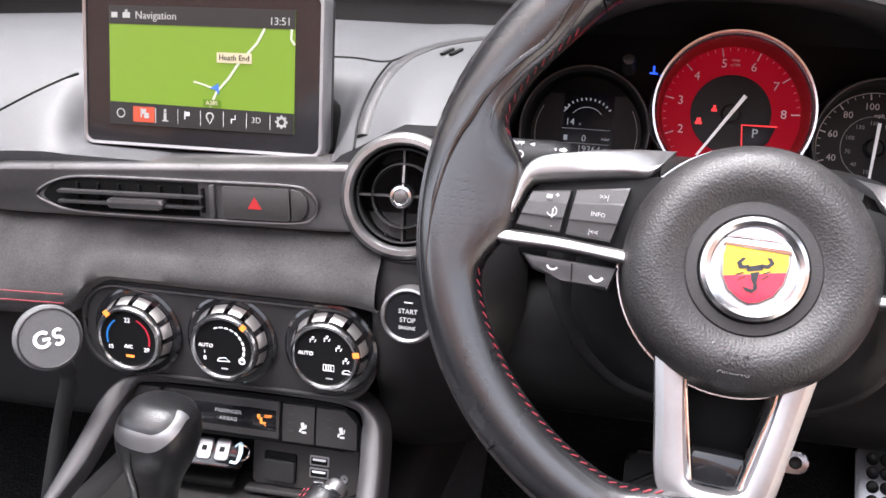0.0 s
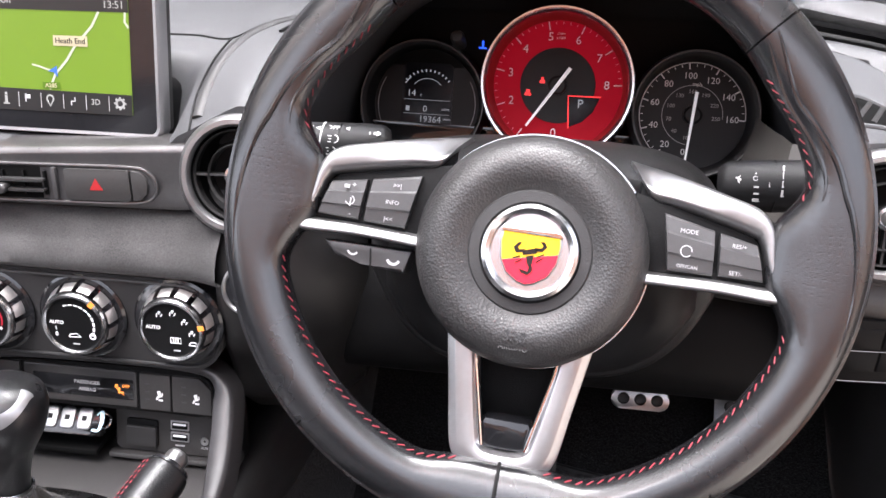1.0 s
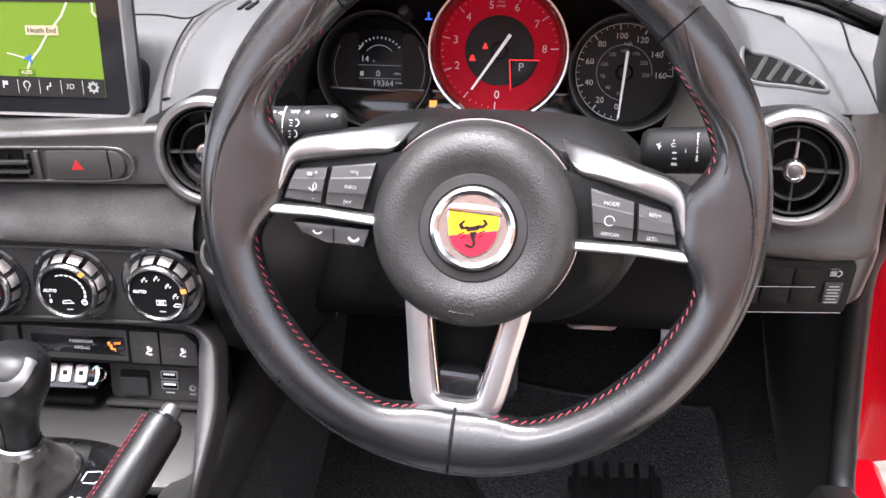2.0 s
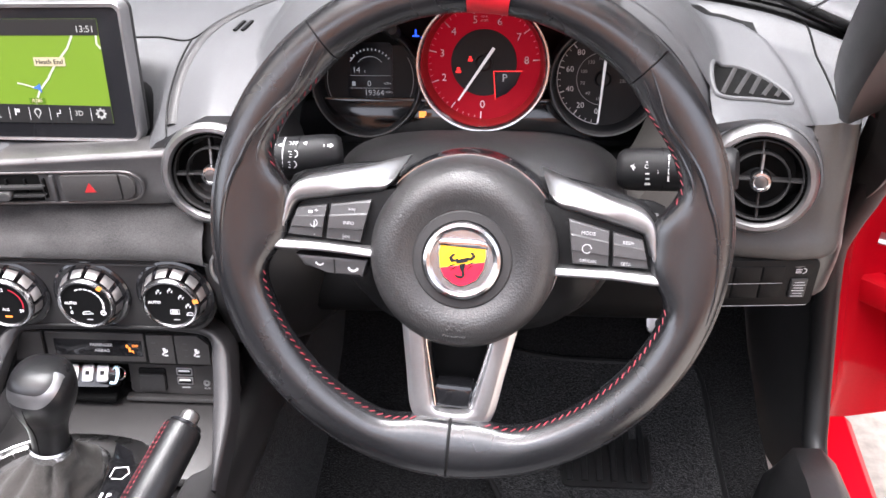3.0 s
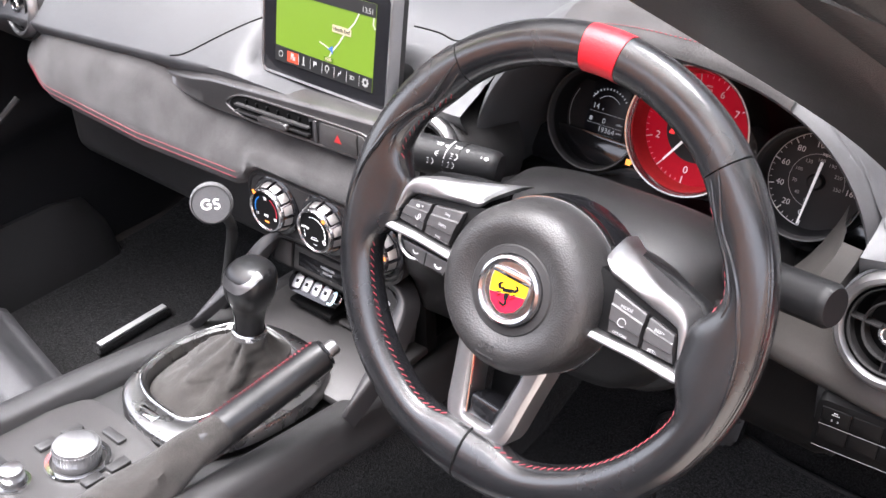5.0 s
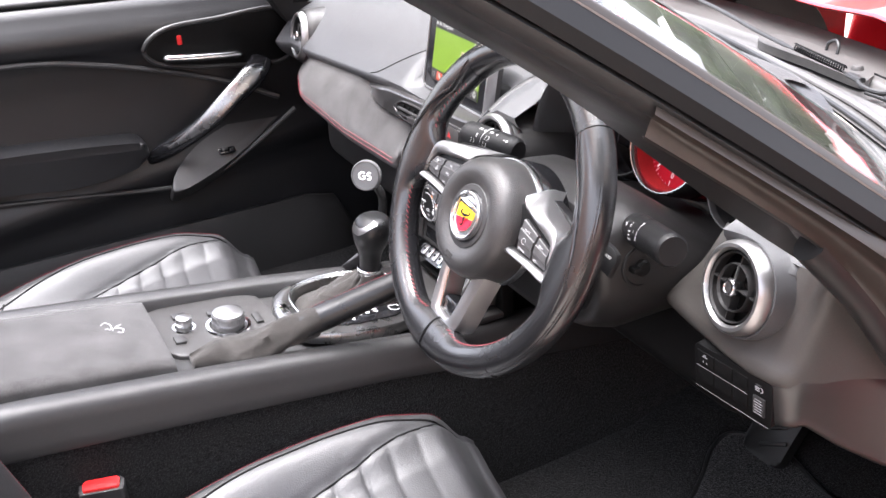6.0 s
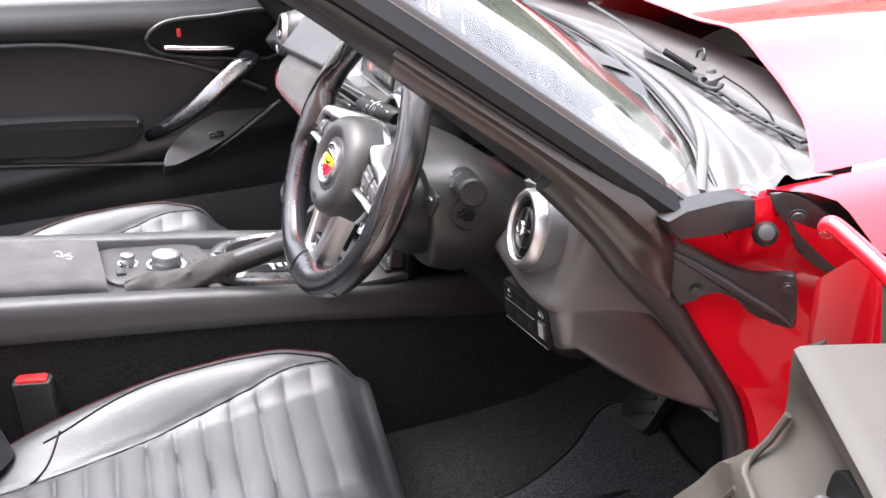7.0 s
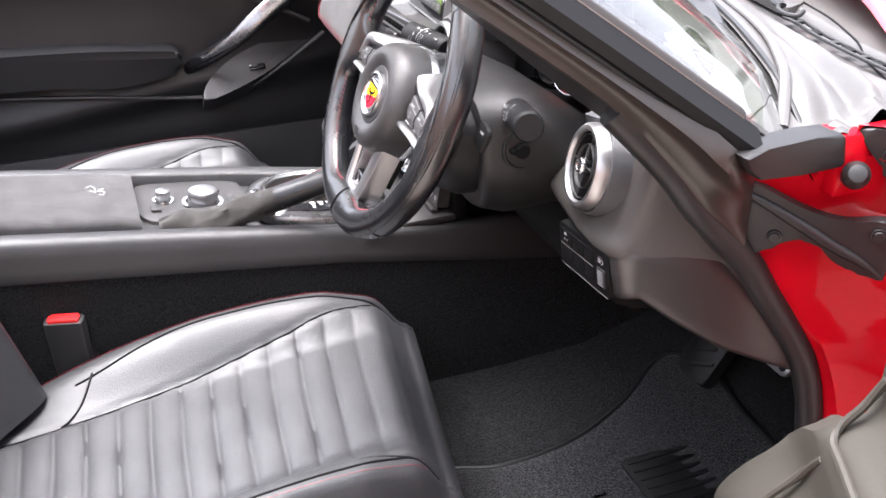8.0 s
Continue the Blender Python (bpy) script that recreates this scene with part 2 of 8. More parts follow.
# ---- mesh helpers
def part(name, bm, material, parent=None, label="", sharp=38):
    me = bpy.data.meshes.new(name)
    bmesh.ops.recalc_face_normals(bm, faces=bm.faces)
    bm.to_mesh(me)
    bm.free()
    for p in me.polygons:
        p.use_smooth = True
    me.set_sharp_from_angle(angle=radians(sharp))
    me.materials.append(material)
    ob = new(name, me)
    if parent is not None:
        ob.parent = parent
        if parent.type == "EMPTY":
            ob.matrix_parent_inverse = Matrix.Translation(-parent.location)
    if label:
        ob["label"] = label
    return ob


def thing(name, base, label, category, group="", kind=""):
    ob = new(name)
    ob.location = base
    ob.empty_display_size = 0.02
    return tagged(ob, label, category, group, kind)


def grid(bm, rows, close_u=False, close_v=False, cap=False):
    vs = [[bm.verts.new(p) for p in r] for r in rows]
    nu, nv = len(vs), len(vs[0])
    for i in range(nu if close_u else nu - 1):
        for j in range(nv if close_v else nv - 1):
            a, b = (i + 1) % nu, (j + 1) % nv
            try:
                bm.faces.new((vs[i][j], vs[i][b], vs[a][b], vs[a][j]))
            except ValueError:
                pass
    if cap and close_v:
        bm.faces.new(vs[0])
        bm.faces.new(vs[-1])
    return vs


def lathe(profile, m=Matrix(), n=48, a0=0.0, a1=360.0, bm=None, sx=1.0):
    bm = bm or bmesh.new()
    full = abs(a1 - a0) >= 359.9
    steps = n if full else n + 1
    rows = []
    for i in range(steps):
        a = radians(a0 + (a1 - a0) * i / n)
        rows.append([m @ Vector((sx * r * math.cos(a), r * math.sin(a), z)) for r, z in profile])
    grid(bm, rows, close_u=full)
    bmesh.ops.remove_doubles(bm, verts=bm.verts, dist=1e-6)
    return bm


def prism(poly, z0, z1, m=Matrix(), bevel=0.0, seg=2, bm=None, taper=0.0):
    """A plate with the outline poly (x, y) between the heights z0 and z1, its top edges rounded."""
    own = bmesh.new()
    cx, cy = sum(p[0] for p in poly) / len(poly), sum(p[1] for p in poly) / len(poly)
    low = [own.verts.new((x, y, z0)) for x, y in poly]
    high = [own.verts.new((cx + (x - cx) * (1 - taper), cy + (y - cy) * (1 - taper), z1)) for x, y in poly]
    n = len(poly)
    own.faces.new(low[::-1])
    top = own.faces.new(high)
    for i in range(n):
        own.faces.new((low[i], low[(i + 1) % n], high[(i + 1) % n], high[i]))
    if bevel:
        bmesh.ops.bevel(own, geom=list(top.edges), offset=bevel, segments=seg, profile=0.5, affect="EDGES", clamp_overlap=True)
    return merge(own, m, bm)


def merge(own, m, bm):
    bmesh.ops.transform(own, matrix=m, verts=own.verts)
    if bm is None:
        return own
    me = bpy.data.meshes.new("join")
    own.to_mesh(me)
    own.free()
    bm.from_mesh(me)
    bpy.data.meshes.remove(me)
    return bm


def box(c, s, m=Matrix(), bevel=0.0, seg=2, bm=None):
    own = bmesh.new()
    bmesh.ops.create_cube(own, size=1.0)
    bmesh.ops.transform(own, matrix=Matrix.Translation(c) @ Matrix.Diagonal((*s, 1)), verts=own.verts)
    if bevel:
        bmesh.ops.bevel(own, geom=list(own.edges), offset=bevel, segments=seg, profile=0.5, affect="EDGES", clamp_overlap=True)
    return merge(own, m, bm)


def rounded(x0, x1, y0, y1, r, n=5):
    """The outline of a rectangle with round corners."""
    out = []
    for cx, cy, a in ((x1 - r, y1 - r, 0), (x0 + r, y1 - r, 90), (x0 + r, y0 + r, 180), (x1 - r, y0 + r, 270)):
        for i in range(n + 1):
            b = radians(a + 90 * i / n)
            out.append((cx + r * math.cos(b), cy + r * math.sin(b)))
    return out


def smooth_path(points, n=8, closed=False):
    """Points along a Catmull-Rom curve through the given ones."""
    p = [Vector(q) for q in points]
    out = []
    count = len(p) if closed else len(p) - 1
    for i in range(count):
        if closed:
            a, b, c, d = p[i - 1], p[i], p[(i + 1) % len(p)], p[(i + 2) % len(p)]
        else:
            a, b, c, d = p[max(i - 1, 0)], p[i], p[i + 1], p[min(i + 2, len(p) - 1)]
        for k in range(n):
            t = k / n
            out.append(0.5 * (2 * b + (c - a) * t + (2 * a - 5 * b + 4 * c - d) * t * t + (3 * b - a - 3 * c + d) * t ** 3))
    if not closed:
        out.append(p[-1])
    return out


def sweep(points, radius, n=12, bm=None, closed=False, flat=1.0, up=(0, 0, 1)):
    """A tube along points; radius is one number or one for each point; flat squeezes it along up."""
    bm = bm or bmesh.new()
    p = [Vector(q) for q in points]
    rows = []
    for i, q in enumerate(p):
        if closed:
            d = (p[(i + 1) % len(p)] - p[i - 1]).normalized()
        else:
            d = (p[min(i + 1, len(p) - 1)] - p[max(i - 1, 0)]).normalized()
        side = d.cross(Vector(up))
        side = side.normalized() if side.length > 1e-4 else d.orthogonal().normalized()
        top = side.cross(d).normalized()
        r = radius[i] if isinstance(radius, (list, tuple)) else radius
        rows.append([q + side * (r * math.cos(2 * math.pi * k / n)) + top * (flat * r * math.sin(2 * math.pi * k / n)) for k in range(n)])
    vs = grid(bm, rows, close_u=closed, close_v=True)
    if not closed:
        bm.faces.new(vs[0])
        bm.faces.new(vs[-1][::-1])
    return bm


def letters(body, size, m, bm=None, depth=0.0002, align="CENTER"):
    """Flat lettering in the built-in font, centred at m, as a mesh."""
    cu = bpy.data.curves.new("lettering", "FONT")
    cu.body, cu.size, cu.align_x, cu.align_y, cu.extrude, cu.resolution_u = body, size, align, "CENTER", depth, 2
    ob = bpy.data.objects.new("lettering", cu)
    me = bpy.data.meshes.new_from_object(ob)
    own = bmesh.new()
    own.from_mesh(me)
    bpy.data.objects.remove(ob)
    bpy.data.curves.remove(cu)
    bpy.data.meshes.remove(me)
    return merge(own, m, bm)


def line_strip(points, width, m, bm=None, z=0.0):
    """A flat ribbon along points (x, y) in the plane of m."""
    own = bmesh.new()
    p = [Vector((x, y)) for x, y in points]
    rows = []
    for i, q in enumerate(p):
        d = (p[min(i + 1, len(p) - 1)] - p[max(i - 1, 0)]).normalized()
        s = Vector((-d.y, d.x)) * width / 2
        rows.append([(q.x + s.x, q.y + s.y, z), (q.x - s.x, q.y - s.y, z)])
    grid(own, rows)
    return merge(own, m, bm)


def arc(r, a0, a1, n=24, cx=0.0, cy=0.0):
    return [(cx + r * math.cos(radians(a0 + (a1 - a0) * i / n)), cy + r * math.sin(radians(a0 + (a1 - a0) * i / n))) for i in range(n + 1)]


def ease(a, b, x):
    t = min(max((x - a) / (b - a), 0.0), 1.0)
    return t * t * (3 - 2 * t)


def table(keys, x):
    """Piecewise smooth lookup in rows (x, value)."""
    if x <= keys[0][0]:
        return keys[0][1]
    for (x0, v0), (x1, v1) in zip(keys, keys[1:]):
        if x <= x1:
            return v0 + (v1 - v0) * (x - x0) / (x1 - x0)
    return keys[-1][1]


def facing(x, y, z, tilt, turn=0.0):
    """The frame of a plate whose face looks back at the driver: local x to the car's right, local y up, local z out of the face."""
    return pose(x, y, z) @ pose(0, 0, 0, 0, 0, turn) @ pose(0, 0, 0, 90 - tilt)


# ---- the large structure: ground
def ground_material():
    m = pbr("pale_gravel", (0.30, 0.27, 0.235), 0.95, vary=0.4, grain=0.8, grain_scale=120, blotch=3)
    return m


bm = bmesh.new()
grid(bm, [[(x, y, 0.0) for y in (-400, -20, -4, 4, 20, 400)] for x in (-400, -20, -4, 4, 20, 400)])
ground = tagged(part("ground", bm, ground_material()), "pale gravel drive under the parked car", "ground", kind="structure")


# ---- steering wheel
WHEEL = pose(0.36, 0, 0.75) @ pose(0, 0, 0, 66) @ pose(0.001, 0.017, 0, 0, 0, -4.5)
EMB = WHEEL @ pose(-0.0013, -0.017, 0)
RIM_R, RIM_N = 0.1605, -0.022


def rim_inner(a):
    """Extra leather inwards of the rim, where the spokes meet it, by the angle in degrees."""
    d = (a + 180) % 360 - 180
    u = 90 - abs((d if d > -90 else d + 360) - 90)
    side = math.exp(-(abs(u - 1) / (12.0 if u > 1 else 14.0)) ** 4)
    low = math.exp(-(abs(d + 90) / 15.0) ** 4)
    grip = math.exp(-((abs(d - 90) - 52) / 9.0) ** 2)
    return 0.021 * side + 0.0095 * low + 0.003 * grip


def rim_piece(a0, a1, extra=0.0):
    bm = bmesh.new()
    n, k = max(int((a1 - a0) / 2.0), 4), 20
    uv_rows, rows = [], []
    for i in range(n + 1):
        a = a0 + (a1 - a0) * i / n
        inner = rim_inner(a)
        c, s = math.cos(radians(a)), math.sin(radians(a))
        row, uvr = [], []
        for j in range(k):
            t = 2 * math.pi * j / k
            x, z = math.cos(t), math.sin(t)
            x = math.copysign(abs(x) ** 0.85, x)
            z = math.copysign(abs(z) ** 0.85, z)
            w = (0.0165 + extra) * x - (inner if x < 0 else 0) * min(1, -x * 1.1)
            h = (0.0165 + extra) * z * (1 - (0.25 * (-x) if x < 0 else 0) * inner / 0.02)
            r = RIM_R + w
            row.append(WHEEL @ Vector((r * c, r * s, RIM_N + h)))
        rows.append(row)
        run = 0.0
        for j in range(k + 1):
            uvr.append((RIM_R * radians(a), run))
            run += (row[(j + 1) % k] - row[j % k]).length
        uv_rows.append(uvr)
    vs = grid(bm, rows, close_v=True)
    lay = bm.loops.layers.uv.new("UVMap")
    where = {v: (*uv_rows[i][j], uv_rows[i][k][1]) for i, r in enumerate(vs) for j, v in enumerate(r)}
    for f in bm.faces:
        top = max(where[l.vert][1] for l in f.loops)
        for l in f.loops:
            u, v, around = where[l.vert]
            l[lay].uv = (u, v + (around if top - v > 0.05 else 0.0))
    bm.faces.new(vs[0])
    bm.faces.new(vs[-1][::-1])
    return bm


def stitch(p, along, across, length, width, bm, lean=0.45):
    """One slanted stitch lying at p."""
    d = (along.normalized() + across.normalized() * lean).normalized()
    u = along.cross(across).normalized()
    s = d.cross(u)
    rows = []
    for t, r in ((-0.5, 0.35), (-0.3, 1.0), (0.3, 1.0), (0.5, 0.35)):
        rows.append([p + d * (t * length) + (s * math.cos(b) + u * math.sin(b)) * (width * 0.5 * r)
                     for b in (0, 1.05, 2.09, 3.14, 4.19, 5.24)])
    vs = grid(bm, rows, close_v=True)
    bm.faces.new(vs[0])
    bm.faces.new(vs[-1][::-1])


def rim_point(a, t):
    inner = rim_inner(a)
    x, z = math.cos(t), math.sin(t)
    w = 0.0168 * x - (inner if x < 0 else 0) * min(1, -x * 1.1)
    r = RIM_R + w
    return WHEEL @ Vector((r * math.cos(radians(a)), r * math.sin(radians(a)), RIM_N + 0.0168 * z))


wheel = thing("steering_wheel", (0.36, 0.05, 0.56), "black leather steering wheel with silver spokes and red top marker", "steering wheel")
part("rim_leather", rim_piece(48.2, 84.6), LEATHER, wheel)
part("rim_leather", rim_piece(95.4, 131.8), LEATHER, wheel)
part("centre_marker", rim_piece(84.8, 95.2, 0.0003), RED_LEATHER, wheel, "red leather band at the top of the rim")
part("rim_perforated", rim_piece(132.2, 269.8), PERFORATED, wheel, "perforated black leather grip")
part("rim_perforated", rim_piece(270.2, 407.8), PERFORATED, wheel, "perforated black leather grip")
part("rim_core", rim_piece(0, 360, -0.0016), DARK, wheel)
for a0, a1 in ((197, 259), (281, 343), (140, 166), (14, 40)):
    bm = bmesh.new()
    n = int((a1 - a0) * radians(1) * 0.145 / 0.0058)
    for i in range(n + 1):
        a = a0 + (a1 - a0) * i / n
        t = math.radians(158)
        p, q = rim_point(a, t), rim_point(a + 0.5, t)
        stitch(p, q - p, rim_point(a, t + 0.1) - rim_point(a, t - 0.1), 0.0052, 0.0010, bm, 0.8)
    part("stitching", bm, RED_THREAD, wheel, "red cross stitching along the inner rim")
for t, r in ((30, 0.0011), (38, 0.0009)):
    part("rim_bead", sweep([rim_point(a, radians(t)) for a in range(134, 407, 3)], r, 6), LEATHER, wheel)
for keys in ([(132, 95), (138, 112), (146, 128), (153, 118), (160, 104), (168, 92), (176, 78), (186, 66), (197, 55)],
             [(133, 120), (139, 135), (147, 146), (154, 138), (161, 128), (167, 122)]):
    for mirror in (False, True):
        line = smooth_path([(180 - a if mirror else a, t, 0) for a, t in keys], 6)
        n = len(line)
        part("thumb_ridge", sweep([rim_point(p.x, radians(p.y)) for p in line], [0.0003 + 0.0015 * math.sin(math.pi * i / (n - 1)) ** 0.7 for i in range(n)], 8), LEATHER, wheel, "soft leather ridge of the thumb rest")
part("rim_seam", sweep([rim_point(270, math.radians(t)) for t in range(10, 190, 12)], 0.0011, 6), DARK, wheel)
for a in (229, 311):
    part("rim_seam", sweep([rim_point(a, math.radians(t)) for t in range(0, 60, 8)], 0.0009, 6), DARK, wheel)

# hub with its round emblem
part("airbag_cover", lathe([(0.0272, -0.006), (0.0275, -0.0042), (0.0335, -0.0042), (0.0345, -0.0036), (0.039, -0.0012),
                            (0.0445, 0.0006), (0.050, 0.0004), (0.0555, -0.0020), (0.0600, -0.0068), (0.0628, -0.0130),
                            (0.0641, -0.021), (0.0650, -0.032), (0.0660, -0.0400), (0.0650, -0.047), (0.0615, -0.056), (0.0, -0.060)], EMB, 96, sx=1.0), HUB_SKIN, wheel,
     "grained black airbag cover")
part("hub_ring", lathe([(0.0268, -0.0036), (0.0272, -0.0030), (0.0325, -0.0032), (0.0335, -0.0043)], EMB, 72), PLASTIC, wheel)
emblem = part("emblem", lathe([(0.0, -0.0018), (0.0205, -0.0018), (0.0215, 0.0006), (0.0235, 0.0016), (0.0256, 0.0006), (0.0266, -0.0040)],
                              EMB, 72), SATIN_CHROME, wheel, "round chrome emblem with a yellow and red shield")
SHIELD = [(-0.0148, 0.0105), (0.0148, 0.0105), (0.0155, 0.0045), (0.0143, -0.0045), (0.0105, -0.0115), (0.0045, -0.0155), (0.0, -0.0168),
          (-0.0045, -0.0155), (-0.0105, -0.0115), (-0.0143, -0.0045), (-0.0155, 0.0045)]
part("shield_rim", prism([(x * 1.08, y * 1.08) for x, y in SHIELD], -0.002, -0.0006, EMB, 0.0003), SILVER, emblem)
part("shield_upper", prism([(-0.0148, 0.0105), (0.0148, 0.0105), (0.0155, 0.0045), (0.0150, 0.001), (-0.0140, -0.0055), (-0.0155, 0.0045)],
                           -0.0008, 0.0002, EMB), SHIELD_YELLOW, emblem, "yellow upper half of the shield")
part("shield_lower", prism([(0.0150, 0.0006), (0.0143, -0.0045), (0.0105, -0.0115), (0.0045, -0.0155), (0.0, -0.0168), (-0.0045, -0.0155),
                            (-0.0105, -0.0115), (-0.0138, -0.0059)], -0.0008, 0.0002, EMB), SHIELD_RED, emblem, "red lower half of the shield")
part("shield_banner", prism([(-0.0165, 0.0095), (0.0165, 0.0095), (0.0155, 0.0135), (0.008, 0.0150), (-0.008, 0.0150), (-0.0155, 0.0135)],
                            -0.0008, 0.0008, EMB, 0.0003), CHROME, emblem)
bm = bmesh.new()
for poly in ([(-0.0035, 0.0005), (-0.0095, -0.0005), (-0.0115, 0.0030), (-0.0085, 0.0065), (-0.0060, 0.0068), (-0.0085, 0.0035), (-0.0072, 0.0018), (-0.0035, 0.0030)],
             [(0.0030, 0.0020), (0.0082, 0.0025), (0.0112, 0.0060), (0.0090, 0.0090), (0.0060, 0.0088), (0.0085, 0.0062), (0.0070, 0.0045), (0.0030, 0.0045)],
             [(-0.0045, -0.0015), (0.0045, 0.0008), (0.0050, 0.0028), (0.0030, 0.0040), (-0.0030, 0.0022), (-0.0050, 0.0005)],
             [(-0.0020, -0.0020), (0.0030, -0.0005), (0.0025, -0.0065), (0.0005, -0.0085), (-0.0012, -0.0060)],
             [(0.0008, -0.0075), (0.0025, -0.0070), (0.0035, -0.0110), (0.0005, -0.0140), (-0.0040, -0.0130), (-0.0060, -0.0105), (-0.0035, -0.0112), (0.0005, -0.0118)]):
    prism([(x * 0.78 + 0.0002, y * 0.80 - 0.0006) for x, y in poly], 0.0, 0.0007, EMB, bm=bm)
for x, y, a in ((-0.0080, -0.004, 25), (-0.0065, -0.0065, 35), (0.0075, -0.001, 30), (0.0070, -0.0042, 40)):
    prism([(-0.002, -0.0003), (0.002, -0.0003), (0.002, 0.0003), (-0.002, 0.0003)], 0.0, 0.0006, EMB @ pose(x * 0.8, y * 0.8, 0, 0, 0, a), bm=bm)
part("shield_device", bm, GLOSS, emblem, "black device on the shield")
bm = letters("SRS", 0.0085, EMB @ pose(-0.001, -0.0455, 0.0006, -4), depth=0.0007)
letters("AIRBAG", 0.0045, EMB @ pose(-0.001, -0.0515, -0.0010, -14), bm, depth=0.0006)
part("airbag_lettering", bm, HUB_SKIN, wheel)
ARCH_M = EMB @ pose(0, -0.0067, -0.034)
part("hub_trim", lathe([(0.0650, -0.046), (0.0655, -0.0430), (0.0661, -0.0415), (0.0669, -0.0415), (0.0674, -0.0432), (0.0674, -0.050)], EMB, 72), SATIN_CHROME, wheel, "thin bright ring round the back of the hub")
part("hub_arch", lathe([(0.0675, -0.040), (0.0680, -0.0185), (0.0700, -0.0155), (0.0725, -0.0175), (0.0745, -0.028), (0.0745, -0.045)], ARCH_M, 40, 38, 142), GLOSS, wheel, "gloss black arch above the hub")

FRAME_OUT = [(-0.0465, 0.0432), (-0.0570, 0.0406), (-0.0715, 0.0370), (-0.0955, 0.0302), (-0.1160, 0.0245), (-0.1245, 0.0145), (-0.1275, -0.0030), (-0.1335, -0.0195), (-0.1300, -0.0245), (-0.0997, -0.0235), (-0.0669, -0.0245), (-0.0540, -0.0250)]
FRAME_IN = [(-0.0530, 0.0290), (-0.0600, 0.0212), (-0.0720, 0.0190), (-0.0935, 0.0142), (-0.1140, 0.0095), (-0.1185, 0.0060), (-0.1225, -0.0040), (-0.1268, -0.0150), (-0.1255, -0.0162), (-0.1000, -0.0160), (-0.0705, -0.0170), (-0.0540, -0.0175)]
POCKET = [(-0.1265, -0.0160), (-0.1225, -0.0040), (-0.1185, 0.0065), (-0.1140, 0.0100), (-0.0720, 0.0195), (-0.0500, 0.0240), (-0.0500, -0.0175)]
SWITCHES = [((-0.1172, 0.0055), (-0.0967, 0.0093), (-0.0990, -0.0146), (-0.1232, -0.0140)), ((-0.0945, 0.0098), (-0.0663, 0.0155), (-0.0722, -0.0155), (-0.0966, -0.0149))]
LOWER = [(-0.1174, -0.0278), (-0.0666, -0.0273), (-0.0697, -0.0402), (-0.0945, -0.0387), (-0.1104, -0.0354)]


def mirrored(poly, side):
    return [(x * side, y) for x, y in (poly if side > 0 else poly[::-1])]


def icon_bars(bm, m, marks):
    for x, y, w, h in marks:
        prism([(x - w / 2, y - h / 2), (x + w / 2, y - h / 2), (x + w / 2, y + h / 2), (x - w / 2, y + h / 2)], 0, 0.0003, m, bm=bm)


def spoke_frame(side):
    """The silver frame round the switches: a rounded crest, steep outside, sloping into the pocket."""
    o = smooth_path([(x * side, y, 0) for x, y in FRAME_OUT], 5)
    q = smooth_path([(x * side, y, 0) for x, y in FRAME_IN], 5)
    bm = bmesh.new()
    rows = []
    crest = ((0.03, -0.046, -0.046), (0.0, -0.0290, -0.0200), (0.05, -0.0258, -0.0158), (0.14, -0.0232, -0.0141), (0.28, -0.0207, -0.0139), (0.48, -0.0176, -0.0144),
             (0.66, -0.0158, -0.0152), (0.75, -0.0156, -0.0158), (0.83, -0.0168, -0.0168), (0.98, -0.0215, -0.0215), (1.0, -0.0245, -0.0245))
    for a, b in zip(o, q):
        low = max(ease(-0.010, -0.020, a.y), 0.85 * ease(0.072, 0.102, abs(a.x)))
        deep = (1 - ease(0.030, 0.085, abs(a.x))) * ease(-0.01, 0.02, a.y)
        rows.append([WHEEL @ (a.lerp(b, k) + Vector((0, 0, z + (zl - z) * low - 0.034 * deep * (1 - k)))) for k, z, zl in crest])
    vs = grid(bm, rows)
    bm.faces.new(vs[0])
    bm.faces.new(vs[-1][::-1])
    return bm


def rocker(corners, side):
    """A switch in three facets: dished above and below, flat in the middle."""
    tl, tr, br, bl = [Vector((x * side, y, 0)) for x, y in corners]
    bm = bmesh.new()
    rows = []
    for v, z in ((0.0, -0.0240), (0.02, -0.0192), (0.06, -0.0182), (0.30, -0.0176), (0.34, -0.0164), (0.66, -0.0164), (0.70, -0.0176), (0.94, -0.0184), (0.98, -0.0194), (1.0, -0.0240)):
        a, b = tl.lerp(bl, v), tr.lerp(br, v)
        rows.append([WHEEL @ (a.lerp(b, u) + Vector((0, 0, z if 0.0 < u < 1.0 else -0.024))) for u in (0.0, 0.02, 0.05, 0.5, 0.95, 0.98, 1.0)])
    grid(bm, rows)
    return bm


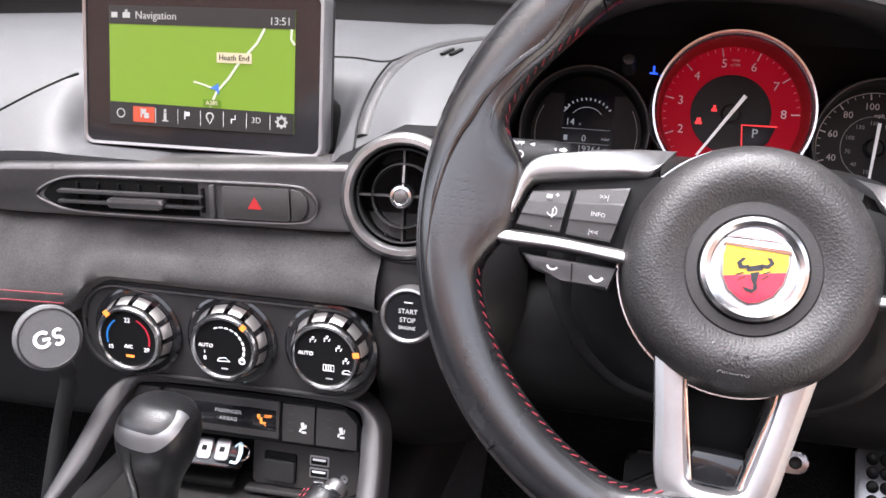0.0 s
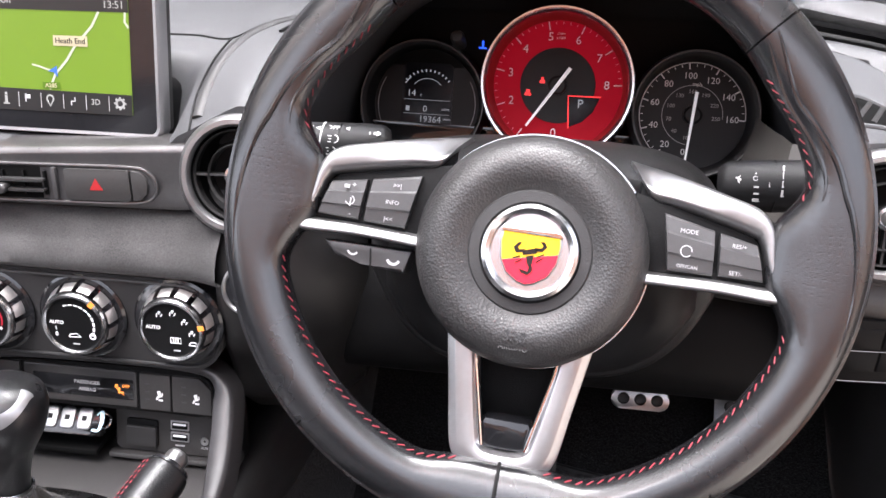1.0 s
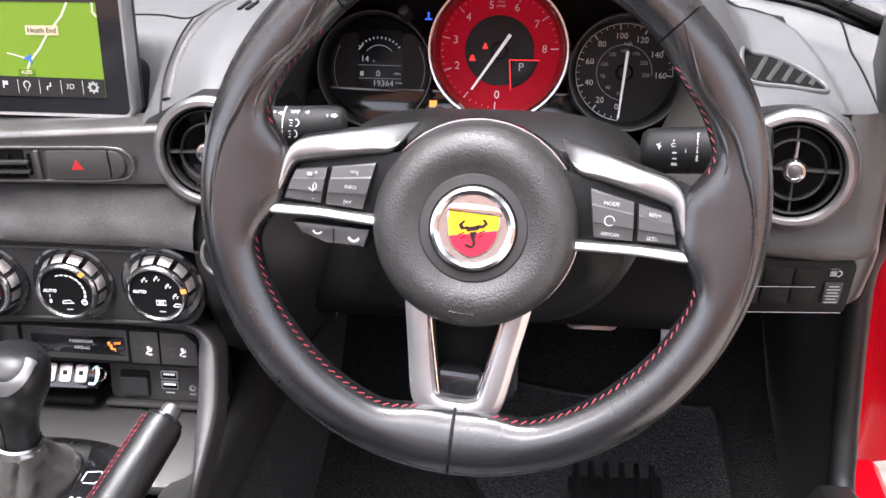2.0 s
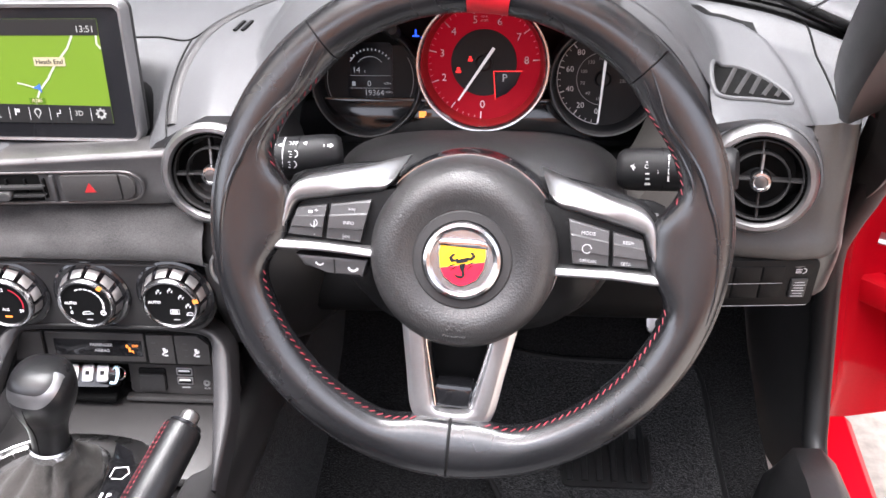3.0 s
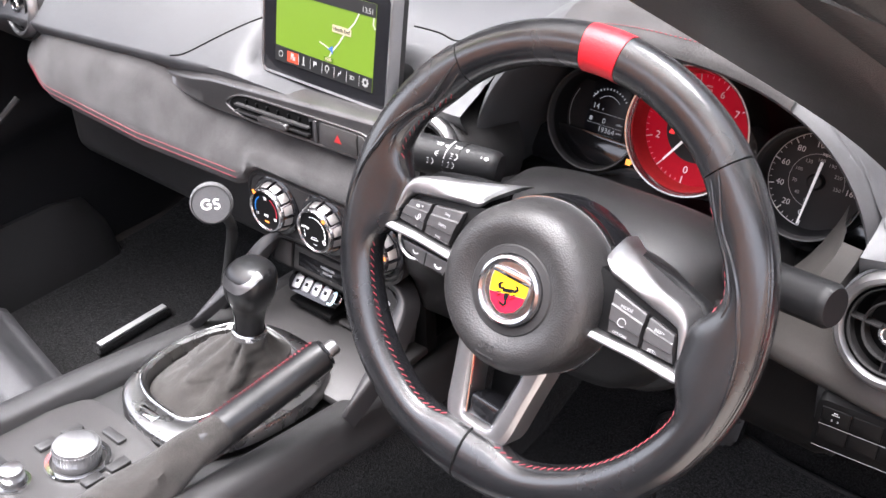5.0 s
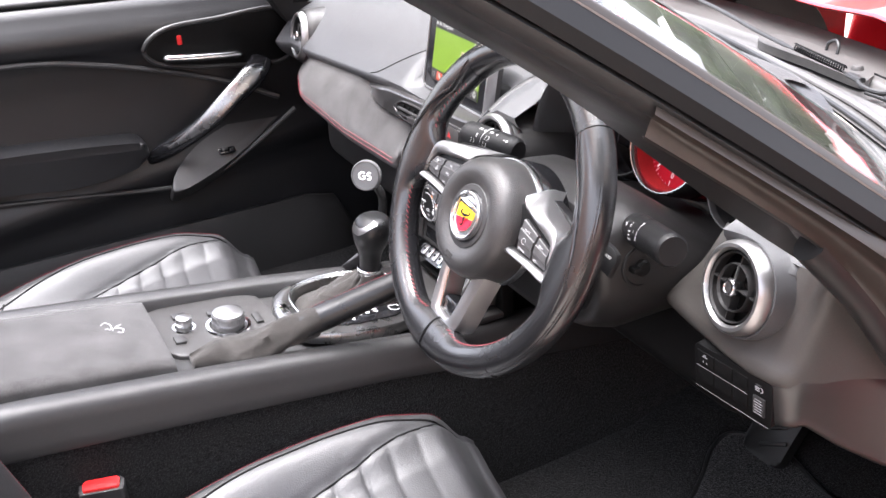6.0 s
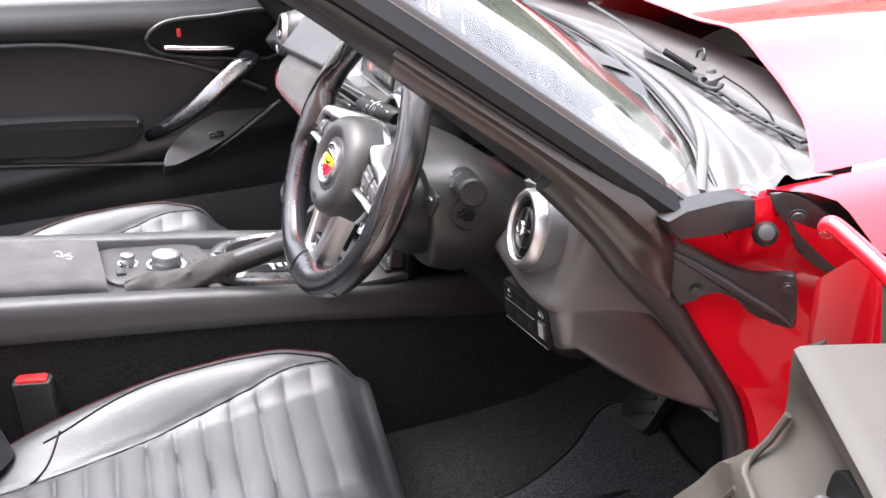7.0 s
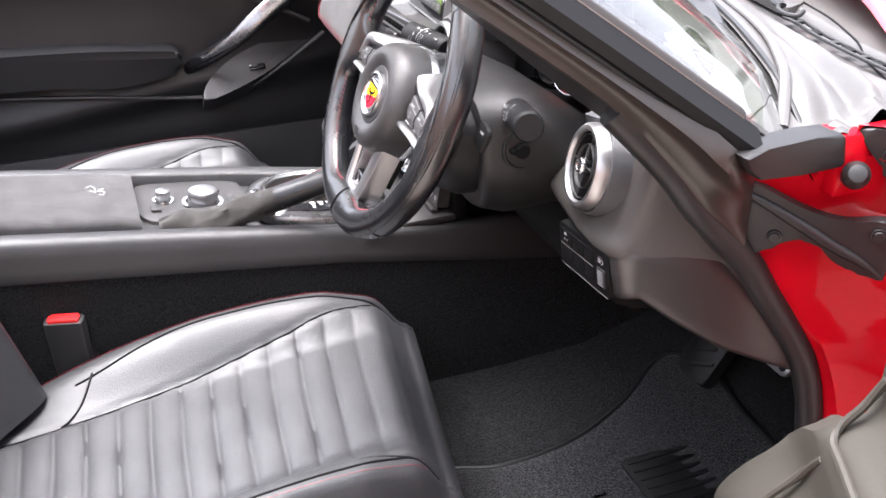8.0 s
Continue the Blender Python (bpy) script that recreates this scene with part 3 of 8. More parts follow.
for side in (1, -1):
    arm = part("spoke_trim", spoke_frame(side), SILVER, wheel, "satin silver spoke trim", 60)
    part("spoke_backing", prism(mirrored([(-0.054, 0.0400), (-0.064, 0.0385), (-0.090, 0.0345), (-0.120, 0.0265), (-0.136, 0.0100), (-0.138, -0.0180), (-0.120, -0.0215), (-0.050, -0.0215)], side), -0.056, -0.044, WHEEL, 0.003), STALK_BLACK, arm, "black backing of the spoke")
    part("switch_panel", prism(mirrored(POCKET, side), -0.04, -0.0225, WHEEL, 0.0008), DARK, arm)
    for corners in SWITCHES:
        part("switch", rocker(corners, side), GUNMETAL_MATT, arm, "", 25)
    if side > 0:
        part("voice_switch", prism(LOWER, -0.045, -0.021, WHEEL, 0.002), GUNMETAL_MATT, arm)
        bm = prism([(-0.0905, -0.029), (-0.0898, -0.029), (-0.0885, -0.0395), (-0.0892, -0.0395)], -0.022, -0.0204, WHEEL)
        part("switch_gap", bm, DARK, arm)
T, T2 = pose(0, 0, -0.0161), pose(0, 0, -0.0209)
bm = bmesh.new()
for s, x, y, k in (("+", -0.1035, 0.0045, 0.0045), ("INFO", -0.0810, -0.0020, 0.0033), ("-", -0.104, -0.0115, 0.0045),
                   (">>|", -0.0795, 0.0075, 0.0036), ("|<<", -0.0820, -0.0115, 0.0036)):
    part("switch_marking", letters(s, k, WHEEL @ T @ pose(x, y, 0), None, 0.0001), DIM_INK, wheel)
line_strip(arc(0.0025, 200, 430, 10, -0.1050, -0.004), 0.0006, WHEEL @ T, bm)
icon_bars(bm, WHEEL @ T, [(-0.1075, 0.0035, 0.003, 0.002), (-0.1045, -0.0050, 0.0007, 0.005)])
part("switch_marking", bm, DIM_INK, wheel)
bm = bmesh.new()
line_strip(arc(0.003, 200, 330, 8, -0.100, -0.0310), 0.0011, WHEEL @ T2, bm)
part("switch_marking", bm, DIM_INK, wheel)
bm = bmesh.new()
line_strip(arc(0.0035, 200, 340, 8, -0.0765, -0.0325), 0.0016, WHEEL @ T2, bm)
part("switch_marking", bm, DIM_INK, wheel)
bm = bmesh.new()
for s, x, y, k in (("MODE", 0.0805, 0.0070, 0.0034), ("RES/+", 0.1075, 0.0030, 0.0032), ("OFF/CAN", 0.0820, -0.0118, 0.0027), ("SET/-", 0.1075, -0.0115, 0.0032)):
    part("switch_marking", letters(s, k, WHEEL @ T @ pose(x, y, 0), None, 0.0001), DIM_INK, wheel)
line_strip(arc(0.003, 0, 320, 14, 0.0805, -0.0035), 0.0006, WHEEL @ T, bm)
part("switch_marking", bm, DIM_INK, wheel)

LEG_OUT = [(-0.0425, -0.055), (-0.0348, -0.1000), (-0.0300, -0.1285), (-0.0235, -0.1385), (-0.0120, -0.1442)]
LEG_IN = [(-0.0250, -0.055), (-0.0205, -0.0880), (-0.0145, -0.1195), (-0.0118, -0.1262), (-0.0065, -0.1285)]


def forked_spoke():
    """The fork below the hub: a broad outer facet, a flat crown and a bright inner slope."""
    o = smooth_path([(x, y, 0) for x, y in LEG_OUT] + [(-x, y, 0) for x, y in LEG_OUT[::-1]], 5)
    q = smooth_path([(x, y, 0) for x, y in LEG_IN] + [(-x, y, 0) for x, y in LEG_IN[::-1]], 5)
    bm = bmesh.new()
    rows = [[WHEEL @ (a.lerp(b, k) + Vector((0, 0, z))) for k, z in
             ((0.02, -0.046), (0.0, -0.0232), (0.03, -0.0215), (0.25, -0.0190), (0.31, -0.0185), (0.80, -0.0183), (0.86, -0.0188), (0.92, -0.0204), (0.99, -0.0262), (1.0, -0.046))] for a, b in zip(o, q)]
    vs = grid(bm, rows)
    bm.faces.new(vs[0])
    bm.faces.new(vs[-1][::-1])
    return bm


low_spoke = part("lower_spoke", forked_spoke(), SPOKE_METAL, wheel, "satin silver forked lower spoke", 30)
part("spoke_inlay", prism([(-0.0125, -0.129), (0.0125, -0.129), (0.0145, -0.115), (0.0125, -0.1115), (-0.0125, -0.1115), (-0.0145, -0.115)],
                          -0.046, -0.024, WHEEL, 0.003), GLOSS, low_spoke)
for s in (-1, 1):
    part("spoke_edge", sweep([WHEEL @ Vector((s * x, y, -0.0225)) for x, y in ((0.0243, -0.062), (0.0222, -0.082), (0.0124, -0.1270))], 0.0012, 8), CHROME, low_spoke, "bright inner edge")
part("spoke_web", prism([(-0.0265, -0.06), (0.0265, -0.06), (0.0155, -0.118), (-0.0155, -0.118)], -0.060, -0.056, WHEEL, 0.001), DARK, wheel)
part("wheel_boss", lathe([(0.0, -0.055), (0.056, -0.055), (0.052, -0.075), (0.04, -0.085), (0.0, -0.085)], EMB, 40), PLASTIC, wheel)

# ---- steering column with its two stalks
column = thing("steering_column", (0.36, 0.15, 0.58), "black plastic steering column shroud with switch stalks", "steering column")
prof = [(math.copysign(abs(math.cos(t)) ** 0.55, math.cos(t)), math.copysign(abs(math.sin(t)) ** 0.62, math.sin(t))) for t in [2 * math.pi * k / 48 for k in range(48)]]


def shroud_row(y, zb, zt, w):
    return [(0.362 + w * (c * (1.12 + 0.26 * min(s, 0))), y + 0.010 * min(max(-s, 0), 1), (zb + zt) / 2 + (zt - zb) / 2 * s + 0.006 * max(s, 0)) for c, s in prof]


bm = bmesh.new()
grid(bm, [shroud_row(*r) for r in ((0.0895, 0.622, 0.745, 0.084), (0.0900, 0.616, 0.753, 0.0925), (0.0925, 0.612, 0.7565, 0.0960), (0.100, 0.608, 0.7585, 0.0985), (0.125, 0.600, 0.761, 0.104),
                                   (0.16, 0.602, 0.755, 0.107), (0.19, 0.605, 0.738, 0.108), (0.25, 0.61, 0.695, 0.108), (0.33, 0.60, 0.68, 0.10))], close_v=True, cap=True)
part("shroud", bm, BLACK_TRIM, column)
bm = bmesh.new()
grid(bm, [shroud_row(*r) for r in ((0.045, 0.655, 0.728, 0.062), (0.052, 0.640, 0.738, 0.076), (0.070, 0.630, 0.745, 0.085), (0.096, 0.628, 0.746, 0.087))], close_v=True, cap=True)
part("column_collar", bm, STALK_BLACK, column, "black collar behind the wheel")
SOCK = pose(0.4745, 0.133, 0.705, 0, 84, 0)
sock = part("lock_recess", lathe([(0.0, -0.004), (0.0175, -0.004), (0.0190, 0.0015), (0.0205, 0.0030), (0.0225, 0.0020), (0.0240, -0.006)], SOCK, 40), STALK_BLACK, column, "round recess of the lock")
part("lock_boss", lathe([(0.0, 0.010), (0.0065, 0.010), (0.0085, 0.008), (0.0090, -0.004)], SOCK @ pose(0.001, -0.001, 0), 24), DARK, sock)
part("lock_tab", box((0, -0.010, 0.005), (0.006, 0.010, 0.012), SOCK, bevel=0.0015), DARK, sock)


def stalk(side):
    x0, x1 = (0.258, 0.180) if side < 0 else (0.470, 0.552)
    n, r = 26, 0.0168 if side < 0 else 0.0162

    def centre(x):
        k = (x - x0) / (x1 - x0)
        return Vector((x, 0.128 - 0.022 * k, (0.7560 + 0.0045 * k) if side < 0 else (0.7470 + 0.0140 * k)))

    def at(x, a, up=0.0):
        return Matrix.Translation(centre(x)) @ pose(0, 0, 0, 90 - a) @ pose(0, 0, r + 0.0002 + up)

    grooves = (0.2285, 0.2180) if side < 0 else (0.4995,)
    xs, rr = [], []
    for i in range(n + 1):
        x = x0 + (x1 - x0) * i / n
        xs.append(x)
        rr.append(r * (0.78 if i == 0 else 0.93 if i == 1 else 0.97 if i < 4 else 1.0 if i < n else 0.86))
    st = part("stalk", sweep([centre(x) for x in xs], rr, 28), STALK_BLACK, column, "black stalk switch with white symbols")
    for x in grooves:
        part("stalk_groove", sweep([centre(x) + Vector((0, -math.cos(a), math.sin(a))) * r for a in [radians(-60 + 10 * k) for k in range(20)]], 0.0005, 6), DARK, st)
    bm = bmesh.new()
    if side < 0:
        for x in (0.2245, 0.2085):
            letters("OFF", 0.0050, at(x, 70), bm)
        for x in (0.2335, 0.2155):
            prism([(-0.0016, 0), (0.0014, 0.0018), (0.0014, -0.0018)], 0, 0.0002, at(x, 68), bm=bm)
        for x, a in ((0.2265, 40), (0.2075, 14), (0.2255, 14)):
            line_strip(arc(0.0026, -90, 90, 8), 0.0008, at(x, a), bm)
            line_strip([(-0.0002, -0.0026), (-0.0002, 0.0026)], 0.0008, at(x, a), bm)
            icon_bars(bm, at(x - 0.0032, a), [(0, 0.0020, 0.0030, 0.0006), (0, 0, 0.0030, 0.0006), (0, -0.0020, 0.0030, 0.0006)])
        for k in range(3):
            for sg in (-1, 1):
                icon_bars(bm, at(0.2085, 40) @ pose(0, 0, 0, 0, 0, sg * (90 + 30 * (k - 1))) @ pose(0, 0.0030, 0), [(0, 0, 0.0007, 0.0032)])
        for sg in (-1, 1):
            prism([(0.0, 0.0010), (0.0022, 0.0010), (0.0022, 0.0022), (0.0048, 0.0), (0.0022, -0.0022), (0.0022, -0.0010), (0.0, -0.0010)] if sg > 0 else
                  [(0.0, -0.0010), (-0.0022, -0.0010), (-0.0022, -0.0022), (-0.0048, 0.0), (-0.0022, 0.0022), (-0.0022, 0.0010), (0.0, 0.0010)], 0, 0.0002, at(0.2490 + sg * 0.0010, 56), bm=bm)
        part("stalk_ring", sweep([centre(0.2180) + Vector((0, -math.cos(a), math.sin(a))) * r for a in [radians(-40 + 10 * k) for k in range(15)]], 0.0007, 6), DIM_INK, st)
    else:
        line_strip([(-0.0022, -0.0016), (0, 0.0018), (0.0022, -0.0016)], 0.0008, at(0.4895, 53), bm)
        letters("OFF", 0.0044, at(0.4895, 37), bm)
        for a, w in ((19, 0.0068), (5, 0.0062), (-10, 0.0066)):
            icon_bars(bm, at(0.4900, a), [(0, 0, w, 0.0011 if a > 0 else 0.0022)])
        line_strip(arc(0.0024, 0, 360, 10), 0.0010, at(0.4800, 35), bm)
        icon_bars(bm, at(0.4800, 35), [(0, 0, 0.0030, 0.0014), (-0.003, 0.0010, 0.0018, 0.0010), (0.003, 0.0010, 0.0018, 0.0010)])
        prism([(-0.0014, 0.0016), (-0.0014, -0.0016), (0.0018, 0)], 0, 0.0002, at(0.4965, 24), bm=bm)
        for a in (62, 44, 25, 6):
            icon_bars(bm, at(0.5035, a), [(0, 0, 0.0018 + 0.0010 * (62 - a) / 56, 0.0042)])
    part("stalk_symbols", bm, STALK_INK, st)
    q = facing(0.2400 if side < 0 else 0.4900, 0.080, 0.757 if side < 0 else 0.735, 24)
    outline = [(-0.012, -0.012), (0.010, -0.016), (0.013, 0.002), (0.010, 0.008), (0.002, 0.0115), (-0.008, 0.013), (-0.013, 0.012)]
    pad = part("shift_paddle", prism(outline if side > 0 else mirrored(outline, -1), -0.006, 0.0, q, 0.002), STALK_BLACK, column, "black gearshift paddle")
    part("paddle_mark", letters("+/OFF" if side > 0 else "-", 0.0042 if side > 0 else 0.008, q @ pose(0, 0.002, 0.0002, 0, 0, -6 if side > 0 else 0)), STALK_INK, pad)


stalk(-1)
stalk(1)

# ---- instrument cluster
cluster = thing("instrument_cluster", (0.36, 0.30, 0.66), "three round dials, the middle one with a red face", "instrument cluster")
bm = box((0.36, 0.345, 0.735), (0.31, 0.05, 0.16), bevel=0.01)
part("cluster_backing", bm, DARK, cluster)


DEEP = 0.027


def dial(x, y, z, r, chrome, face, cone=DIAL_BLACK):
    m = facing(x, y, z, 20)
    d = part("dial_bezel", lathe([(r * 0.915, -0.006), (r * 0.930, -0.0015), (r * 0.960, 0.0010), (r * 0.985, 0.0012), (r, -0.002), (r * 1.03, -0.02), (r * 1.03, -0.04)], m, 72), chrome, cluster)
    part("dial_cone", lathe([(r * 0.86, -DEEP), (r * 0.90, -DEEP * 0.7), (r * 0.915, -0.012), (r * 0.918, -0.005)], m, 72), cone, d)
    part("dial_face", lathe([(0.0, -DEEP), (r * 0.88, -DEEP)], m, 72), face, d)
    return d, m @ pose(0, 0, 0.0005 - DEEP), r * 0.86


def ticks(bm, m, r0, r1, a0, a1, n, w):
    for i in range(n):
        a = a0 + (a1 - a0) * i / (n - 1)
        prism([(r0, -w / 2), (r1, -w / 2), (r1, w / 2), (r0, w / 2)], 0, 0.0002, m @ pose(0, 0, 0, 0, 0, a), bm=bm)


def numerals(bm, m, r, size, values, start, step):
    for i, v in enumerate(values):
        a = radians(start + step * i)
        letters(str(v), size, m @ pose(r * math.cos(a), r * math.sin(a), 0.0002), bm, 0.0001)


def needle(d, m, a, length, tail, w, material):
    n = m @ pose(0, 0, 0.0058, 0, 0, a)
    part("needle", prism([(-tail, -w * 0.5), (length, -w * 0.28), (length, w * 0.28), (-tail, w * 0.5)], 0, 0.0012, n, 0.0004), material, d)
    part("needle_hub", lathe([(0.0, 0.0055), (0.0055, 0.0055), (0.0072, 0.004), (0.0075, -0.004)], m, 32), DIAL_BLACK, d)


d, m, r = dial(0.3600, 0.258, 0.7715, 0.0580, SATIN_CHROME, RED_FACE, RED_LENS)
part("dial_centre", lathe([(0.0, 0.0004), (r * 0.58, 0.0004), (r * 0.585, 0.0)], m, 48), DIAL_BLACK, d)
bm = bmesh.new()
ticks(bm, m, r * 0.86, r * 0.99, 267, 3, 9, 0.0009)
ticks(bm, m, r * 0.94, r * 0.98, 267, 3, 41, 0.0003)
numerals(bm, m, r * 0.755, 0.0092, [2, 3, 4, 5, 6, 7, 8], 201, -33)
letters("0", 0.0098, m @ pose(-0.001, -r * 0.74, 0.0002), bm, 0.0001)
letters("r/min", 0.0028, m @ pose(0.0, r * 0.80, 0.0002), bm, 0.0001)
letters("x1000", 0.0028, m @ pose(0.0, r * 0.73, 0.0002), bm, 0.0001)
part("dial_markings", bm, DIAL_INK, d)
win = part("gear_window", prism([(0.0095, -0.0080), (0.0330, -0.0080), (0.0285, -0.0190), (0.0205, -0.0270), (0.0105, -0.0315)], 0, 0.0006, m, 0.0003), LCD, d)
part("window_edge", line_strip([(0.0105, -0.0325), (0.0088, -0.0075), (0.0340, -0.0072)], 0.0011, m, z=0.0007), RED_LAMP, win)
part("gear_letter", letters("P", 0.0095, m @ pose(0.0185, -0.0135, 0.0008)), LCD_INK, win)
bm = bmesh.new()
icon_bars(bm, m @ pose(-0.0120, 0.0022, 0.0008), [(0, 0, 0.004, 0.0022), (0, 0.002, 0.002, 0.003)])
icon_bars(bm, m @ pose(-0.0225, -0.0080, 0.0008), [(0, 0, 0.005, 0.002), (0, 0.0022, 0.003, 0.003)])
part("warning_lamp", bm, RED_LAMP, d, "small red warning lamps")
needle(d, m, 236, 0.0395, 0.016, 0.0030, WHITE_INK)

d, m, r = dial(0.2530, 0.284, 0.742, 0.0505, GUNMETAL_MATT, DIAL_BLACK)
part("display", prism(rounded(-0.021, 0.021, -0.034, 0.034, 0.006), 0, 0.0005, m, 0.0002), LCD, d, "dark display with pale figures")
bm = bmesh.new()
for s, x, y, k in (("14", -0.013, 0.0085, 0.0075), ("c", -0.005, 0.0075, 0.004), ("0", -0.001, -0.004, 0.0075), ("miles", 0.016, -0.0035, 0.0032),
                   ("19364", 0.0035, -0.0125, 0.0075), ("miles", 0.0175, -0.0115, 0.0030), ("0", -0.018, -0.0215, 0.005), ("1", 0.0185, -0.0215, 0.005)):
    letters(s, k, m @ pose(x, y, 0.0007), bm, 0.0001)
line_strip([(-0.019, 0.0035), (0.019, 0.0035)], 0.0003, m, bm, 0.0007)
line_strip([(-0.019, -0.0080), (0.019, -0.0080)], 0.0003, m, bm, 0.0007)
line_strip(arc(0.0145, 40, 140, 16, 0, 0.0065), 0.0005, m, bm, 0.0007)
line_strip(arc(0.0145, 220, 320, 16, 0, -0.0115), 0.0005, m, bm, 0.0007)
for a in range(225, 320, 11):
    ticks(bm, m @ pose(0, -0.0095, 0.0006), 0.0200, 0.0225, a, a + 1, 2, 0.0008)
for a in range(40, 142, 9):
    ticks(bm, m @ pose(0, 0.0045, 0.0006), 0.0220, 0.0240, a, a + 1, 2, 0.0007)
line_strip([(-0.0185, 0.0165), (-0.0145, 0.0215)], 0.0010, m, bm, 0.0008)
icon_bars(bm, m @ pose(-0.0155, -0.004, 0.0007), [(0, 0, 0.003, 0.004)])
icon_bars(bm, m @ pose(0.001, -0.0215, 0.0007), [(0, 0, 0.003, 0.003)])
part("display_figures", bm, LCD_INK, d)
bm = line_strip(arc(r * 0.93, 150, 390, 40), 0.0006, m, z=0.0003)
part("dial_ring", bm, DIM_INK, d)

d, m, r = dial(0.466, 0.272, 0.750, 0.0485, GUNMETAL_MATT, DIAL_BLACK)
bm = bmesh.new()
ticks(bm, m, r * 0.86, r * 0.97, 265, -3, 9, 0.0010)
ticks(bm, m, r * 0.91, r * 0.96, 265, -3, 33, 0.0005)
line_strip(arc(r * 0.98, 265, -3, 60), 0.0006, m, bm, 0.0002)
numerals(bm, m, r * 0.735, 0.0072, [20, 40, 60, 80, 100, 120, 140, 160], 231, -33.5)
letters("0", 0.0072, m @ pose(-0.005, -r * 0.70, 0.0002), bm)
letters("mph", 0.0042, m @ pose(0.002, r * 0.58, 0.0002), bm)
part("dial_markings", bm, DIAL_INK, d)
bm = line_strip(arc(r * 0.56, 262, -5, 50), 0.0005, m, z=0.0002)
numerals(bm, m, r * 0.44, 0.0044, [10, 40, 70, 100, 130, 160, 190, 220, 250], 258, -33)
part("inner_markings", bm, DIM_INK, d)
needle(d, m, 265, 0.0385, 0.018, 0.0026, WHITE_INK)
bm = bmesh.new()
mm = facing(0.3015, 0.275, 0.7905, 20)
icon_bars(bm, mm, [(0, 0, 0.006, 0.0012), (0, 0.003, 0.0014, 0.005)])
part("coolant_lamp", bm, BLUE_LAMP, cluster, "small blue temperature lamp")
bm = bmesh.new()
icon_bars(bm, facing(0.305, 0.264, 0.7205, 20), [(0, 0, 0.005, 0.0055), (0.0032, 0.001, 0.0012, 0.004)])
part("fuel_lamp", bm, ORANGE_LAMP, cluster, "small amber fuel lamp")
part("cluster_shelf", prism(rounded(-0.175, 0.175, -0.03, 0.022, 0.02), -0.02, -0.012, facing(0.36, 0.275, 0.705, 20), 0.003), GLOSS, cluster)
part("sensor_stub", lathe([(0.0, 0.012), (0.004, 0.011), (0.0055, 0.006), (0.0055, -0.01)], facing(0.283, 0.27, 0.797, 30), 20), PLASTIC, cluster)


# ---- dashboard: upper moulding, binnacle hood, face pad, trims
dash = thing("dashboard", (0.0, 0.25, 0.45), "black dashboard with soft top, grey suede face and gunmetal trim", "dashboard")


def lip(x):
    return table([(-0.70, 0.682), (-0.50, 0.692), (-0.17, 0.722), (0.09, 0.738), (0.14, 0.762), (0.50, 0.768), (0.60, 0.748), (0.70, 0.73)], x)


POD_EDGE = [(0.6255, 0.150), (0.6245, 0.190), (0.6205, 0.220), (0.6120, 0.252), (0.5980, 0.284), (0.5820, 0.302), (0.5600, 0.3125), (0.5300, 0.318)]


def beyond_pod(x, y):
    """How far a place lies outside the edge of the raised pod round the driver's vent; 0 inside."""
    best, out = 1.0, 0.0
    for (x0, y0), (x1, y1) in zip(POD_EDGE, POD_EDGE[1:]):
        dx, dy = x1 - x0, y1 - y0
        t = min(max(((x - x0) * dx + (y - y0) * dy) / (dx * dx + dy * dy), 0.0), 1.0)
        d = math.hypot(x - x0 - dx * t, y - y0 - dy * t)
        if d < best:
            best, out = d, dy * (x - x0) - dx * (y - y0)
    return best if out > 0 else 0.0


def hood_shell(x, y):
    """The outer height of the hood over the dials."""
    w = table([(0.203, 0.195), (0.212, 0.198), (0.240, 0.202), (0.280, 0.203), (0.320, 0.198), (0.360, 0.187), (0.395, 0.172), (0.44, 0.150)], y)
    top = table([(0.203, 0.8672), (0.212, 0.8715), (0.240, 0.8800), (0.280, 0.8815), (0.320, 0.8700), (0.360, 0.8510), (0.395, 0.832), (0.44, 0.80)], y)
    low = table([(0.203, 0.660), (0.240, 0.690), (0.395, 0.730)], y)
    u = abs(x - 0.362) / w
    return low + (top - low) * (1 - u ** 2.6) ** (1 / 2.6) if u < 1 else low - 0.5 * (u - 1)


